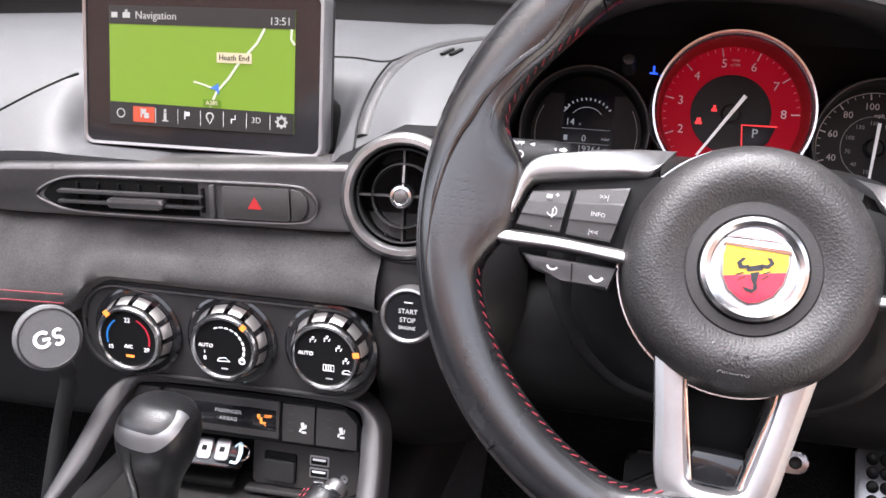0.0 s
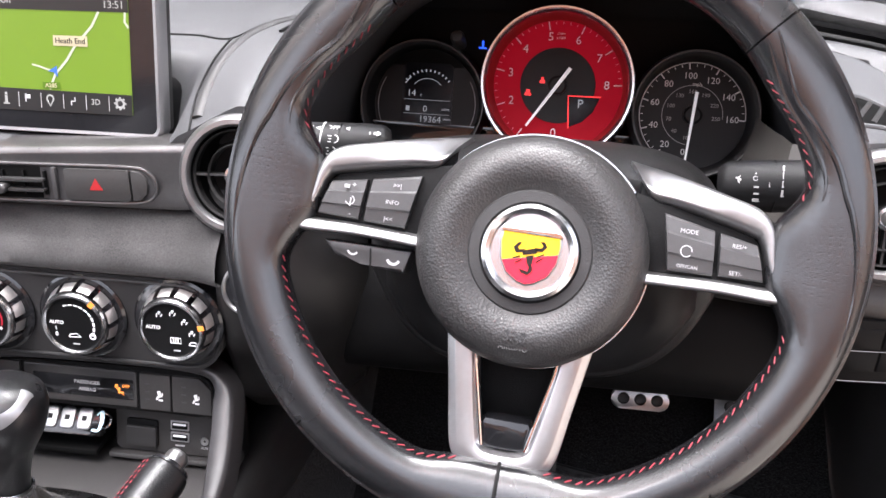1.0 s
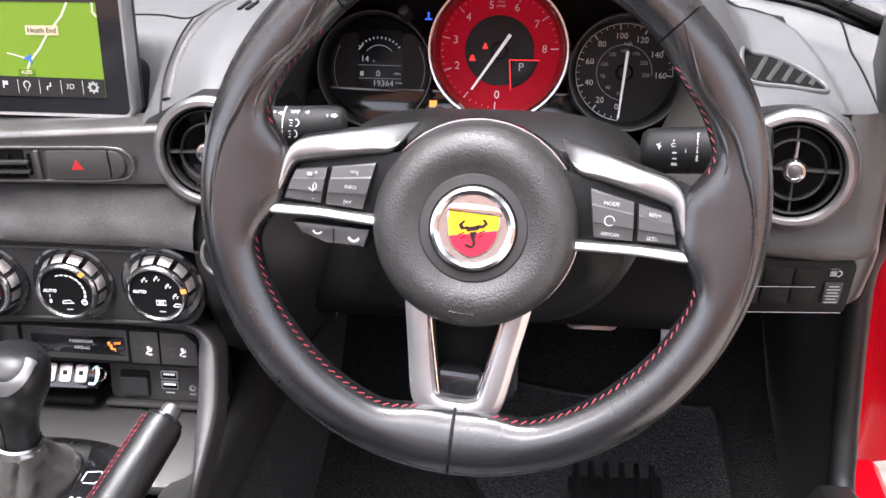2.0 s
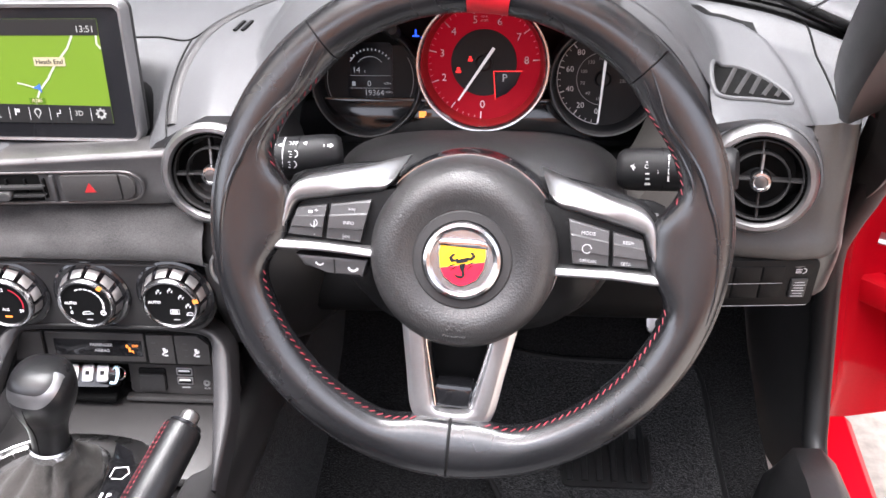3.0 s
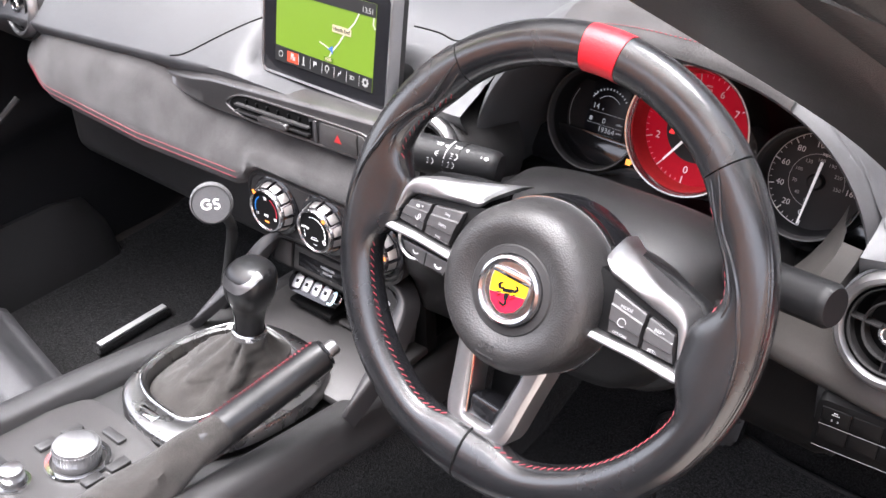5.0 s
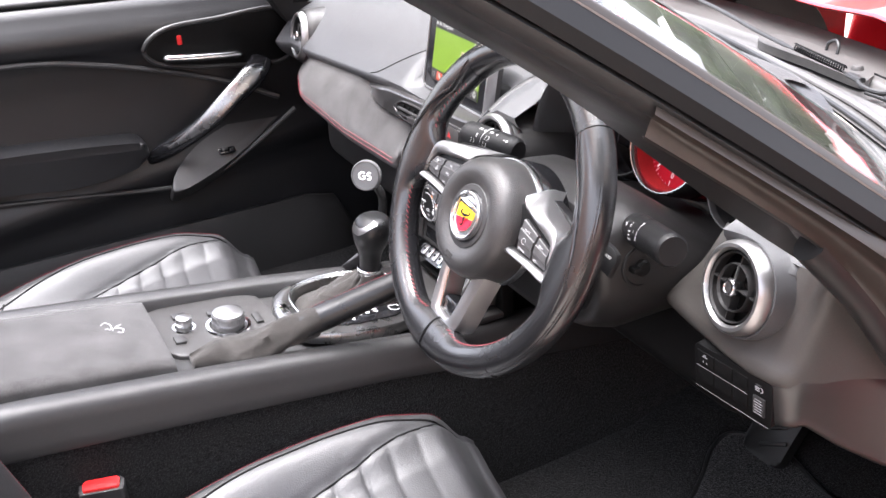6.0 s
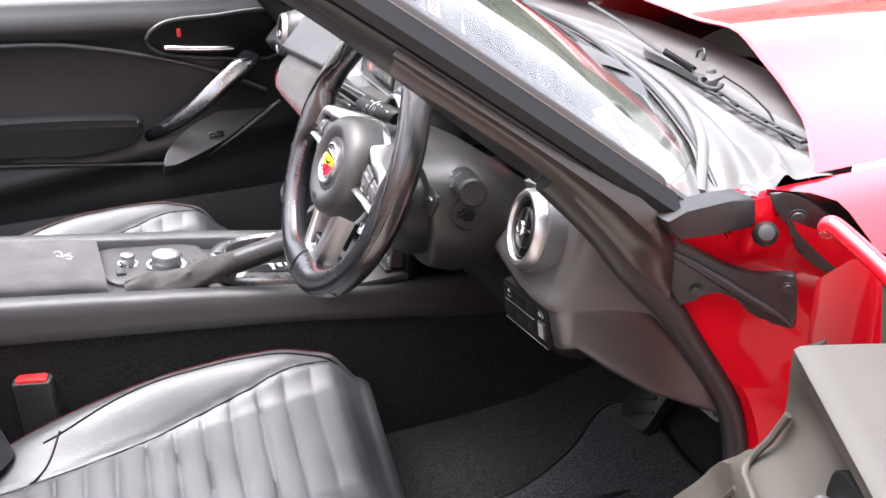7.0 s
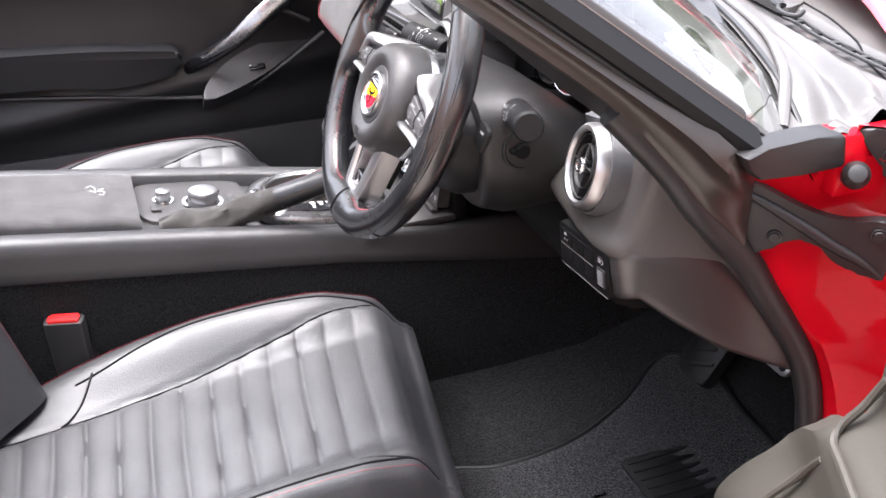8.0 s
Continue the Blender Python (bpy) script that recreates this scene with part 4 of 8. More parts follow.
def dash_top(x, y):
    z0 = lip(x)
    crown = table([(-0.72, 0.765), (-0.5, 0.778), (-0.2, 0.790), (0.1, 0.793), (0.36, 0.798), (0.52, 0.790), (0.62, 0.772), (0.72, 0.765)], x)
    t = min(max((y - 0.172) / 0.16, 0), 1)
    z = z0 + (crown - z0) * (1 - (1 - t) ** 2.4)
    pod = ease(0.095, 0.135, x) * (1 - ease(0.62, 0.70, x)) * (1 - ease(0.36, 0.52, y))
    z += 0.003 * pod
    if y > 0.199 and abs(x - 0.362) < 0.30:
        up = hood_shell(x, y) - z
        h = min(max(0.5 + 0.5 * up / 0.022, 0.0), 1.0)
        z += (up * h + 0.022 * h * (1 - h)) * ease(0.199, 0.208, y)
    tube = 0.7245 - 0.25 * (y - 0.150) + math.sqrt(max(0.0475 ** 2 - (x - 0.5815) ** 2, 0.0)) - 3.0 * max(abs(x - 0.5815) - 0.0475, 0.0) - 0.020 * ease(0.19, 0.24, y)
    h = min(max(0.5 + 0.5 * (tube - z) / 0.022, 0.0), 1.0)
    z = z + (tube - z) * h + 0.022 * h * (1 - h)
    if x > 0.45:
        k = (y - 0.172) / (0.265 - 0.150 * (x / 0.705) ** 2)
        z += (0.820 - 0.035 * (x / 0.705) ** 2 - z) * ease(0.45, 0.58, x) * ease(0.35, 1.0, k) * 0.9
        z -= 0.013 * ease(0.0, 0.011, beyond_pod(x, y)) * ease(0.515, 0.565, x) * (1 - ease(0.8, 1.0, k))
    well = ease(-0.145, -0.118, x) * (1 - ease(0.076, 0.092, x)) * (1 - ease(0.205, 0.250, y))
    z += (0.723 + 0.02 * (y - 0.172) - z) * well
    return z - 0.03 * ease(0.5, 0.7, y) - 0.012 * ease(0.60, 0.70, abs(x))


bm = bmesh.new()
xs = [-0.70 + 0.84 * i / 90 for i in range(90)] + [0.14 + 0.56 * i / 140 for i in range(141)]
steps = [(j / 60) ** 1.2 for j in range(61)]
rows = []
for x in xs:
    y0 = 0.172 + 0.018 * ease(0.618, 0.634, x) + 0.35 * max(x - 0.634, 0.0) + 1.6 * max(x - 0.664, 0.0)
    y1 = 0.172 + 0.265 - 0.150 * (x / 0.705) ** 2
    rows.append([(x, y0 + 0.06, dash_top(x, y0) - 0.06), (x, y0 + 0.012, dash_top(x, y0) - 0.022), (x, y0 + 0.002, dash_top(x, y0) - 0.007)] + [(x, y, dash_top(x, y)) for y in [y0 + (y1 - y0) * k for k in steps]])
# leave the binnacle's mouth open
own = [[bm.verts.new(p) for p in r] for r in rows]
for i in range(len(xs) - 1):
    for j in range(len(rows[0]) - 1):
        q = [own[i][j], own[i][j + 1], own[i + 1][j + 1], own[i + 1][j]]
        xm, ym = (xs[i] + xs[i + 1]) / 2, sum(v.co.y for v in q) / 4
        if abs(xm - 0.362) < 0.183 and (ym < 0.208 or j < 3):
            continue
        bm.faces.new(q)
part("upper_moulding", bm, DASH_TOP, dash, "soft grained black upper moulding", sharp=60)

def arch(y, w, top, low, n=40, k=2.6):
    """The hood's section at y, from its left foot over the crown to the right foot."""
    out = []
    for i in range(n + 1):
        t = math.pi * (1 - i / n)
        c, s = math.cos(t), math.sin(t)
        out.append(Vector((0.362 + w * math.copysign(abs(c) ** (2 / k), c), y, low + (top - low) * abs(s) ** (2 / k))))
    return out


hood_rows = [arch(0.330, 0.172, 0.838, 0.65), arch(0.26, 0.180, 0.848, 0.65), arch(0.208, 0.187, 0.856, 0.658), arch(0.201, 0.189, 0.859, 0.66),
             arch(0.199, 0.191, 0.862, 0.66), arch(0.202, 0.194, 0.866, 0.66), arch(0.210, 0.197, 0.870, 0.665), arch(0.222, 0.197, 0.871, 0.67), arch(0.240, 0.190, 0.866, 0.67)]
bm = bmesh.new()
grid(bm, hood_rows)
hood = part("binnacle_hood", bm, DASH_TOP, dash, "", 60)
bm = bmesh.new()
vs = grid(bm, [arch(0.322, 0.173, 0.849, 0.655), arch(0.345, 0.173, 0.849, 0.655)])
bm.faces.new(vs[0])
bm.faces.new(vs[1][::-1])
part("hood_back", bm, DARK, hood)
bm = bmesh.new()
grid(bm, [[p + Vector((0, -0.0016 if y < 0.21 else 0.0, 0.0030)) for p in arch(y, w, top, low)[14:27]] for y, w, top, low in
          ((0.1985, 0.191, 0.8600, 0.66), (0.1995, 0.193, 0.8645, 0.66), (0.2025, 0.1945, 0.8675, 0.66), (0.206, 0.196, 0.8695, 0.662), (0.212, 0.198, 0.8717, 0.667), (0.226, 0.200, 0.8760, 0.68), (0.240, 0.202, 0.8802, 0.69), (0.28, 0.203, 0.8817, 0.70), (0.32, 0.198, 0.8702, 0.71), (0.36, 0.187, 0.8512, 0.72))])
cover = part("hood_cover", bm, SUEDE, hood, "suede cover with red stitching on the hood", 60)
bm = bmesh.new()
edge = [p + Vector((0, -0.003, 0.0032)) for p in arch(0.212, 0.198, 0.8715, 0.667)[14:27]]
fine = smooth_path(edge, 7)
for a, b in zip(fine, fine[1:]):
    stitch((a + b) / 2, b - a, Vector((0, 1, 0)), (b - a).length * 0.62, 0.0008, bm, 0.0)
part("hood_stitching", bm, RED_THREAD, hood)
part("binnacle_floor", box((0.362, 0.262, 0.672), (0.36, 0.12, 0.02), bevel=0.006), DARK, dash)

# side grille beside the hood and small slots
GRILLE = smooth_path([(0.547, 0.222, 0), (0.553, 0.237, 0), (0.571, 0.2425, 0), (0.589, 0.236, 0), (0.6065, 0.222, 0), (0.6105, 0.2125, 0), (0.602, 0.208, 0), (0.586, 0.2055, 0), (0.5615, 0.203, 0), (0.550, 0.206, 0)], 4, True)
MIDDLE = Vector((0.577, 0.221, 0))


def on_dash(p, up):
    return Vector((p.x, p.y, dash_top(p.x, p.y) + up))


# No opening here: a black sheet on the dash paints the shaded gaps.
bm = bmesh.new()
vs = grid(bm, [[on_dash(MIDDLE.lerp(p, k), up) for p in GRILLE] for k, up in ((1.0, 0.0006), (0.93, 0.0006), (0.90, 0.0010), (0.45, 0.0010))], close_v=True)
bm.faces.new(vs[-1])
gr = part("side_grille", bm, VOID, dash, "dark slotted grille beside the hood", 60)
for x0, y0, x1, y1 in ((0.5535, 0.2055, 0.568, 0.2395), (0.5645, 0.2075, 0.5795, 0.2375), (0.5765, 0.2100, 0.588, 0.2345), (0.587, 0.2115, 0.597, 0.2290), (0.5975, 0.2130, 0.604, 0.2245)):
    a, b = Vector((x0, y0, 0)), Vector((x1, y1, 0))
    own = bmesh.new()
    grid(own, [[on_dash(a.lerp(b, t) + Vector((dx, 0, 0)), up) for t in (0.0, 0.25, 0.5, 0.75, 1.0)] for dx, up in ((-0.0012, 0.0012), (-0.0010, 0.0022), (0.0010, 0.0020), (0.0026, 0.0012))])
    part("slat", own, PLASTIC, gr)
part("grille_rim", sweep([on_dash(MIDDLE.lerp(p, 1.03), 0.0006) for p in GRILLE], 0.0021, 8, closed=True), DASH_TOP, gr)
for k in (0, 1):
    p = Vector((0.142 + 0.007 * k, 0.275, 0))
    q = Vector((0.147 + 0.007 * k, 0.292, 0))
    p.z, q.z = dash_top(p.x, p.y) + 0.0010, dash_top(q.x, q.y) + 0.0010
    part("sensor_slot", sweep([p, q], 0.0019, 8, flat=0.6), DARK, dash)
# seams of the upper moulding
for pts in ([(0.040, 0.275), (0.073, 0.275), (0.104, 0.270), (0.123, 0.296), (0.147, 0.321), (0.172, 0.358), (0.20, 0.40), (0.235, 0.42)],
            [(0.103, 0.172), (0.099, 0.20), (0.100, 0.235), (0.104, 0.270)],
            [(0.664, 0.205), (0.655, 0.25), (0.643, 0.30), (0.638, 0.325)],
            [(-0.250, 0.174), (-0.229, 0.178), (-0.205, 0.190), (-0.176, 0.209), (-0.142, 0.235)]):
    fine = smooth_path([(x, y, 0) for x, y in pts], 10)
    part("moulding_seam", sweep([Vector((p.x, p.y, dash_top(p.x, p.y) + 0.0001)) for p in fine], 0.0011, 6), DARK, dash)
bm = bmesh.new()
fine = smooth_path([(0.108, 0.18, 0), (0.106, 0.215, 0), (0.110, 0.25, 0), (0.122, 0.285, 0), (0.155, 0.335, 0), (0.20, 0.375, 0), (0.24, 0.39, 0)], 10)
sweep([Vector((p.x, p.y, dash_top(p.x, p.y) - 0.0015)) for p in fine], 0.0055, 10, bm, flat=0.7)
part("pod_welt", bm, PLASTIC, dash)

# the long face pad in suede, from the far vent to the driver's pod
bm = bmesh.new()
rows = []
for i in range(121):
    x = -0.575 + 0.703 * i / 120
    zt = lip(x) - table([(-0.575, 0.012), (-0.30, 0.014), (-0.17, 0.046), (0.09, 0.052), (0.15, 0.075)], x)
    zb = table([(-0.575, 0.615), (-0.50, 0.600), (-0.30, 0.590), (-0.125, 0.597), (-0.108, 0.604), (-0.095, 0.624), (-0.08, 0.632), (0.15, 0.632)], x)
    yo = 0.03 * ease(-0.48, -0.6, x) - 0.012 * ease(0.10, 0.15, x)
    prof = [(0.21, zt + 0.004), (0.178, zt), (0.166, zt - 0.006), (0.156, zt - 0.02), (0.148, zt + (zb - zt) * 0.45), (0.142, zt + (zb - zt) * 0.62),
            (0.140, zb + min(0.018, (zt - zb) * 0.22)), (0.146, zb + 0.005), (0.17, zb), (0.24, zb - 0.015)]
    rows.append([(x, y + yo, z) for y, z in prof])
grid(bm, rows)
pad = part("face_pad", bm, SUEDE, dash, "grey suede face pad with double red stitching", 60)
bm = bmesh.new()
for dz in (0.0, 0.0075):
    line = []
    for i in range(150):
        x = -0.56 + 0.445 * i / 149
        zb = table([(-0.575, 0.615), (-0.50, 0.600), (-0.30, 0.590), (-0.10, 0.598), (0.15, 0.600)], x)
        line.append(Vector((x, 0.1388 + 0.03 * ease(-0.48, -0.6, x), zb + 0.019 + dz)))
    for a, b in zip(line, line[1:]):
        stitch((a + b) / 2, b - a, Vector((0, 0, 1)), 0.0026, 0.0010, bm, 0.0)
part("pad_stitching", bm, RED_THREAD, pad)
part("knee_bolster", box((-0.30, 0.32, 0.52), (0.62, 0.20, 0.13), bevel=0.03, seg=4), PLASTIC, dash, "black glovebox panel under the pad")

# gunmetal strip that carries the middle vents
def strip_edges(x):
    return (table([(-0.30, 0.688), (-0.24, 0.700), (-0.17, 0.714), (0.09, 0.734), (0.102, 0.735)], x),
            table([(-0.30, 0.684), (-0.24, 0.681), (-0.17, 0.677), (0.09, 0.685), (0.102, 0.686)], x))


bm = bmesh.new()
rows = []
for i in range(41):
    x = -0.30 + 0.402 * i / 40
    t, b = strip_edges(x)
    yo = 0.165 + 0.02 * ease(-0.2, -0.31, x)
    rows.append([(x, yo + 0.03, t), (x, yo + 0.004, t), (x, yo, t - 0.002), (x, yo - 0.001, t - 0.005), (x, yo + 0.001, (t + b) / 2), (x, yo - 0.003, b + 0.003), (x, yo - 0.001, b), (x, yo + 0.03, b)])
grid(bm, rows)
strip = part("vent_strip", bm, GUNMETAL, dash, "gunmetal strip round the middle vents", 50)
VENT_M = facing(-0.026, 0.1625, 0.700, 4) @ pose(0, 0, 0, 0, 0, 2.2)
OVAL = [(p.x, p.y) for p in smooth_path([(-0.116, -0.0020, 0), (-0.104, 0.0070, 0), (-0.085, 0.0125, 0), (-0.05, 0.0138, 0), (0.03, 0.0138, 0), (0.085, 0.0135, 0), (0.099, 0.0095, 0), (0.1045, 0.0, 0), (0.101, -0.0095, 0), (0.085, -0.0140, 0), (0.03, -0.0145, 0), (-0.05, -0.0145, 0), (-0.088, -0.0130, 0), (-0.106, -0.0085, 0)], 5, True)]
part("recess_rim", sweep([VENT_M @ Vector((x, y, 0.0012)) for x, y in OVAL], 0.0011, 8, closed=True), GUNMETAL, strip, "smooth rim of the recess")
part("vent_recess", prism(OVAL, -0.012, 0.0008, VENT_M, 0.0010), GUNMETAL_MATT, strip)
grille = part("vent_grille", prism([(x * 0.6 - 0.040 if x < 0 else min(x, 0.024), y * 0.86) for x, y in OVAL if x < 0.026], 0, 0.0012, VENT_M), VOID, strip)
for k in range(7):
    part("fin", box((-0.080 + 0.0165 * k, 0, 0.0025), (0.0016, 0.018, 0.003), VENT_M), DARK, grille)
for z in (-0.0045, 0.0030):
    part("vane", prism(rounded(-0.094, 0.020, z - 0.0011, z + 0.0011, 0.001), 0.003, 0.0085, VENT_M, 0.0006), PLASTIC, grille)
part("grille_end", box((0.0265, -0.0003, 0.002), (0.0040, 0.0245, 0.005), VENT_M, bevel=0.001), GUNMETAL_MATT, grille)
part("vane_tab", prism(rounded(-0.052, -0.008, -0.0065, 0.0005, 0.003), 0.003, 0.013, VENT_M, 0.0015), GUNMETAL, grille)
haz = part("hazard_button", prism(rounded(0.0345, 0.0850, -0.0120, 0.0115, 0.002), 0, 0.0040, VENT_M, 0.001), SOFT_GREY, strip, "black hazard button with red triangle")
part("blank_button", prism([(0.0862, -0.0120), (0.0930, -0.0110), (0.0975, -0.006), (0.0985, 0.0), (0.0975, 0.006), (0.0930, 0.0105), (0.0862, 0.0115)], 0, 0.0036, VENT_M, 0.001), SOFT_GREY, strip)
bm = prism([(0.059 + 0.0060 * math.cos(a), -0.001 + 0.0060 * math.sin(a)) for a in (math.pi / 2, math.pi * 7 / 6, math.pi * 11 / 6)], 0.0036, 0.0043, VENT_M)
part("hazard_triangle", bm, RED_LENS, haz)


# ---- round air vents
def round_vent(x, y, z, tilt, turn, label):
    v = thing("air_vent", (x, y, z - 0.048), label, "air vent", "round air vents")
    m = facing(x, y, z, tilt, turn)
    m = m @ Matrix.Scale(0.94, 4)
    part("bezel", lathe([(0.0365, -0.010), (0.0375, -0.002), (0.0395, 0.001), (0.0430, 0.001), (0.0465, -0.003), (0.0475, -0.010), (0.0480, -0.03)], m, 72), SILVER, v, "satin silver bezel")
    part("barrel", lathe([(0.0, -0.030), (0.030, -0.028), (0.0365, -0.010), (0.0372, -0.0035)], m, 56), DARK, v)
    part("ring", lathe([(0.0335, -0.005), (0.0345, -0.002), (0.0355, -0.005), (0.0345, -0.016)], m, 56), PLASTIC, v)
    part("ring", lathe([(0.0225, -0.006), (0.0235, -0.0025), (0.0245, -0.006), (0.0235, -0.018)], m, 48), PLASTIC, v)
    for k in range(4):
        part("blade", box((0.021, 0, -0.010), (0.028, 0.0016, 0.010), m @ pose(0, 0, 0, 0, 0, 90 * k + 2)), PLASTIC, v)
    part("hub", lathe([(0.0050, 0.0022), (0.0060, 0.0032), (0.0080, 0.0028), (0.0090, 0.0010), (0.0092, -0.003), (0.0085, -0.012)], m, 36), SATIN_CHROME, v, "chrome hub knob")
    part("hub_inset", lathe([(0.0, 0.0026), (0.0045, 0.0026), (0.0054, 0.0022)], m, 24), GUNMETAL, v)
    part("hub_mark", prism([(-0.0008, 0.010), (0.0008, 0.010), (0.0008, 0.023), (-0.0008, 0.023)], -0.004, -0.002, m), SILVER, v)
    return v


round_vent(0.141, 0.157, 0.718, 14, 0, "round black air vent in a satin silver bezel beside the wheel")
round_vent(0.5815, 0.150, 0.7245, 14, -9, "round black air vent, silver bezel, by the driver's door")
round_vent(-0.590, 0.178, 0.703, 10, -6, "round black air vent in a silver bezel by the far door")
# sleeves of the moulding round the vents
for x, y, z, tilt, turn in ((0.141, 0.157, 0.718, 14, 0), (0.5815, 0.150, 0.7245, 14, -9), (-0.590, 0.178, 0.703, 10, -6)):
    flare = [(0.0440, -0.016), (0.0455, -0.0120), (0.0472, -0.0125), (0.0482, -0.018), (0.0495, -0.034), (0.052, -0.09)] if x > 0.5 else [(0.0440, -0.014), (0.0455, -0.0100), (0.0475, -0.0110), (0.0500, -0.020), (0.0540, -0.040), (0.060, -0.09)]
    part("vent_sleeve", lathe(flare, facing(x, y, z, tilt, turn), 60), DASH_TOP if x > 0.5 else PLASTIC, dash, "", 60)

# ---- infotainment screen
screen = thing("infotainment_screen", (-0.02, 0.22, 0.725), "upright tablet screen showing a green navigation map", "screen")
SCR = facing(-0.0250, 0.2080, 0.7845, 11, -4) @ pose(0, 0, 0, 0, 0, 1.9)
SW, SH = 0.0986, 0.0588
part("casing", prism([(x * 0.985, y * 0.985) for x, y in rounded(-SW, SW, -SH, SH, 0.008)], -0.020, 0.0, SCR, 0.003, 3), PLASTIC, screen)
bm = bmesh.new()
o, i2 = rounded(-SW, SW, -SH, SH, 0.008, 8), rounded(-SW + 0.0035, SW - 0.0035, -SH + 0.0030, SH - 0.0040, 0.006, 8)
n = len(o)
rows = [[SCR @ Vector((x, y, z)) for x, y in poly] for poly, z in ((o, -0.012), (o, 0.0012), ([(x * 0.99, y * 0.985) for x, y in o], 0.0028), (i2, 0.0024), (i2, 0.0005))]
grid(bm, rows, close_v=True)
part("frame", bm, SILVER, screen, "satin silver frame")
part("bezel_glass", prism(i2, -0.002, 0.0012, SCR), GLOSS, screen)
D0, D1, D2, D3 = -0.0755, 0.0755, -0.0425, 0.0455
disp = part("display", prism([(D0, D2), (D1, D2), (D1, D3), (D0, D3)], 0.0005, 0.0016, SCR), MAP_GREEN, screen, "lit green map")
S2 = SCR @ pose(0, 0, 0.0018)
part("title_bar", prism([(D0, D3 - 0.0135), (D1, D3 - 0.0135), (D1, D3), (D0, D3)], 0, 0.0002, S2), MAP_DARK, disp)
part("button_bar", prism([(D0, D2), (D1, D2), (D1, D2 + 0.0150), (D0, D2 + 0.0170)], 0, 0.0002, S2), MAP_DARK, disp)
part("active_button", prism([(-0.0555, D2 + 0.0025), (-0.0375, D2 + 0.0025), (-0.0375, D2 + 0.0140), (-0.0555, D2 + 0.0140)], 0.0002, 0.0004, S2), MAP_RED, disp)
part("screen_title", letters("Navigation", 0.0080, S2 @ pose(-0.036, D3 - 0.007, 0.0003)), SCREEN_INK, disp)
part("screen_clock", letters("13:51", 0.0078, S2 @ pose(0.0640, D3 - 0.0085, 0.0003)), SCREEN_INK, disp)
bm = bmesh.new()
icon_bars(bm, S2 @ pose(-0.0705, D3 - 0.007, 0.0003), [(0, 0, 0.005, 0.004), (0.010, 0, 0.006, 0.004), (0.010, 0.002, 0.002, 0.004)])
part("screen_icon", bm, SCREEN_INK, disp)
bm = bmesh.new()
line_strip(arc(0.0032, 0, 360, 16, -0.066, D2 + 0.0085), 0.0009, S2, bm, 0.0004)
part("screen_icon", bm, SCREEN_INK, disp)
bm = bmesh.new()
icon_bars(bm, S2 @ pose(-0.0465, D2 + 0.0085, 0.0005), [(-0.002, 0.001, 0.001, 0.007), (0, 0.002, 0.004, 0.004), (0.0025, -0.001, 0.004, 0.004)])
part("screen_icon", bm, SCREEN_INK, disp)
bm = bmesh.new()
icon_bars(bm, S2 @ pose(-0.0285, D2 + 0.0085, 0.0003), [(0, -0.001, 0.0022, 0.006), (0, 0.0035, 0.002, 0.002), (0, -0.004, 0.005, 0.001)])
part("screen_icon", bm, SCREEN_INK, disp)
bm = bmesh.new()
line_strip(arc(0.0027, -40, 220, 14, 0.0085, D2 + 0.0095), 0.0013, S2, bm, 0.0004)
line_strip([(0.0065, D2 + 0.0078), (0.0085, D2 + 0.0040), (0.0105, D2 + 0.0078)], 0.0011, S2, bm, 0.0004)
part("screen_icon", bm, SCREEN_INK, disp)
bm = bmesh.new()
letters("3D", 0.0062, S2 @ pose(0.0460, D2 + 0.0085, 0.0003), bm)
part("screen_icon", bm, SCREEN_INK, disp)
bm = bmesh.new()
line_strip(arc(0.0030, 0, 360, 18, 0.0660, D2 + 0.0085), 0.0018, S2, bm, 0.0004)
for k in range(8):
    icon_bars(bm, S2 @ pose(0.0660, D2 + 0.0085, 0.0004) @ pose(0, 0, 0, 0, 0, 45 * k), [(0.0042, 0, 0.0014, 0.0014)])
part("screen_icon", bm, SCREEN_INK, disp)
bm = bmesh.new()
icon_bars(bm, S2 @ pose(-0.0100, D2 + 0.0085, 0.0003), [(-0.002, 0.001, 0.001, 0.006), (0, 0.002, 0.004, 0.003)])
line_strip([(0.0260, D2 + 0.0055), (0.0260, D2 + 0.0085), (0.0290, D2 + 0.0085), (0.0290, D2 + 0.0115)], 0.0010, S2, bm, 0.0003)
for k in range(6):
    icon_bars(bm, S2 @ pose(-0.0365 + 0.0187 * k, D2 + 0.0080, 0.0003), [(0, 0, 0.0004, 0.011)])
part("screen_icon", bm, DIM_INK, disp)
bm = line_strip(smooth_path([(0.052, 0.0320, 0), (0.0445, 0.0200, 0), (0.0310, 0.0060, 0), (0.0240, -0.0030, 0), (0.0140, -0.0150, 0), (0.0085, -0.0260, 0)], 5) and
                [(0.052, 0.0320), (0.046, 0.0215), (0.0310, 0.0060), (0.0240, -0.0040), (0.0140, -0.0145), (0.0085, -0.0260)], 0.0019, S2, z=0.0002)
line_strip([(0.0120, -0.0125), (0.0020, -0.0095), (-0.005, -0.0080)], 0.0014, S2, bm, 0.0002)
line_strip([(0.0755, 0.0210), (0.0725, 0.0250), (0.0730, 0.0320)], 0.0018, S2, bm, 0.0002)
part("map_road", bm, MAP_WHITE, disp)
part("place_label", prism([(0.0140, 0.0065), (0.0420, 0.0065), (0.0420, 0.0140), (0.0140, 0.0140)], 0.0003, 0.0005, S2), MAP_LABEL, disp)
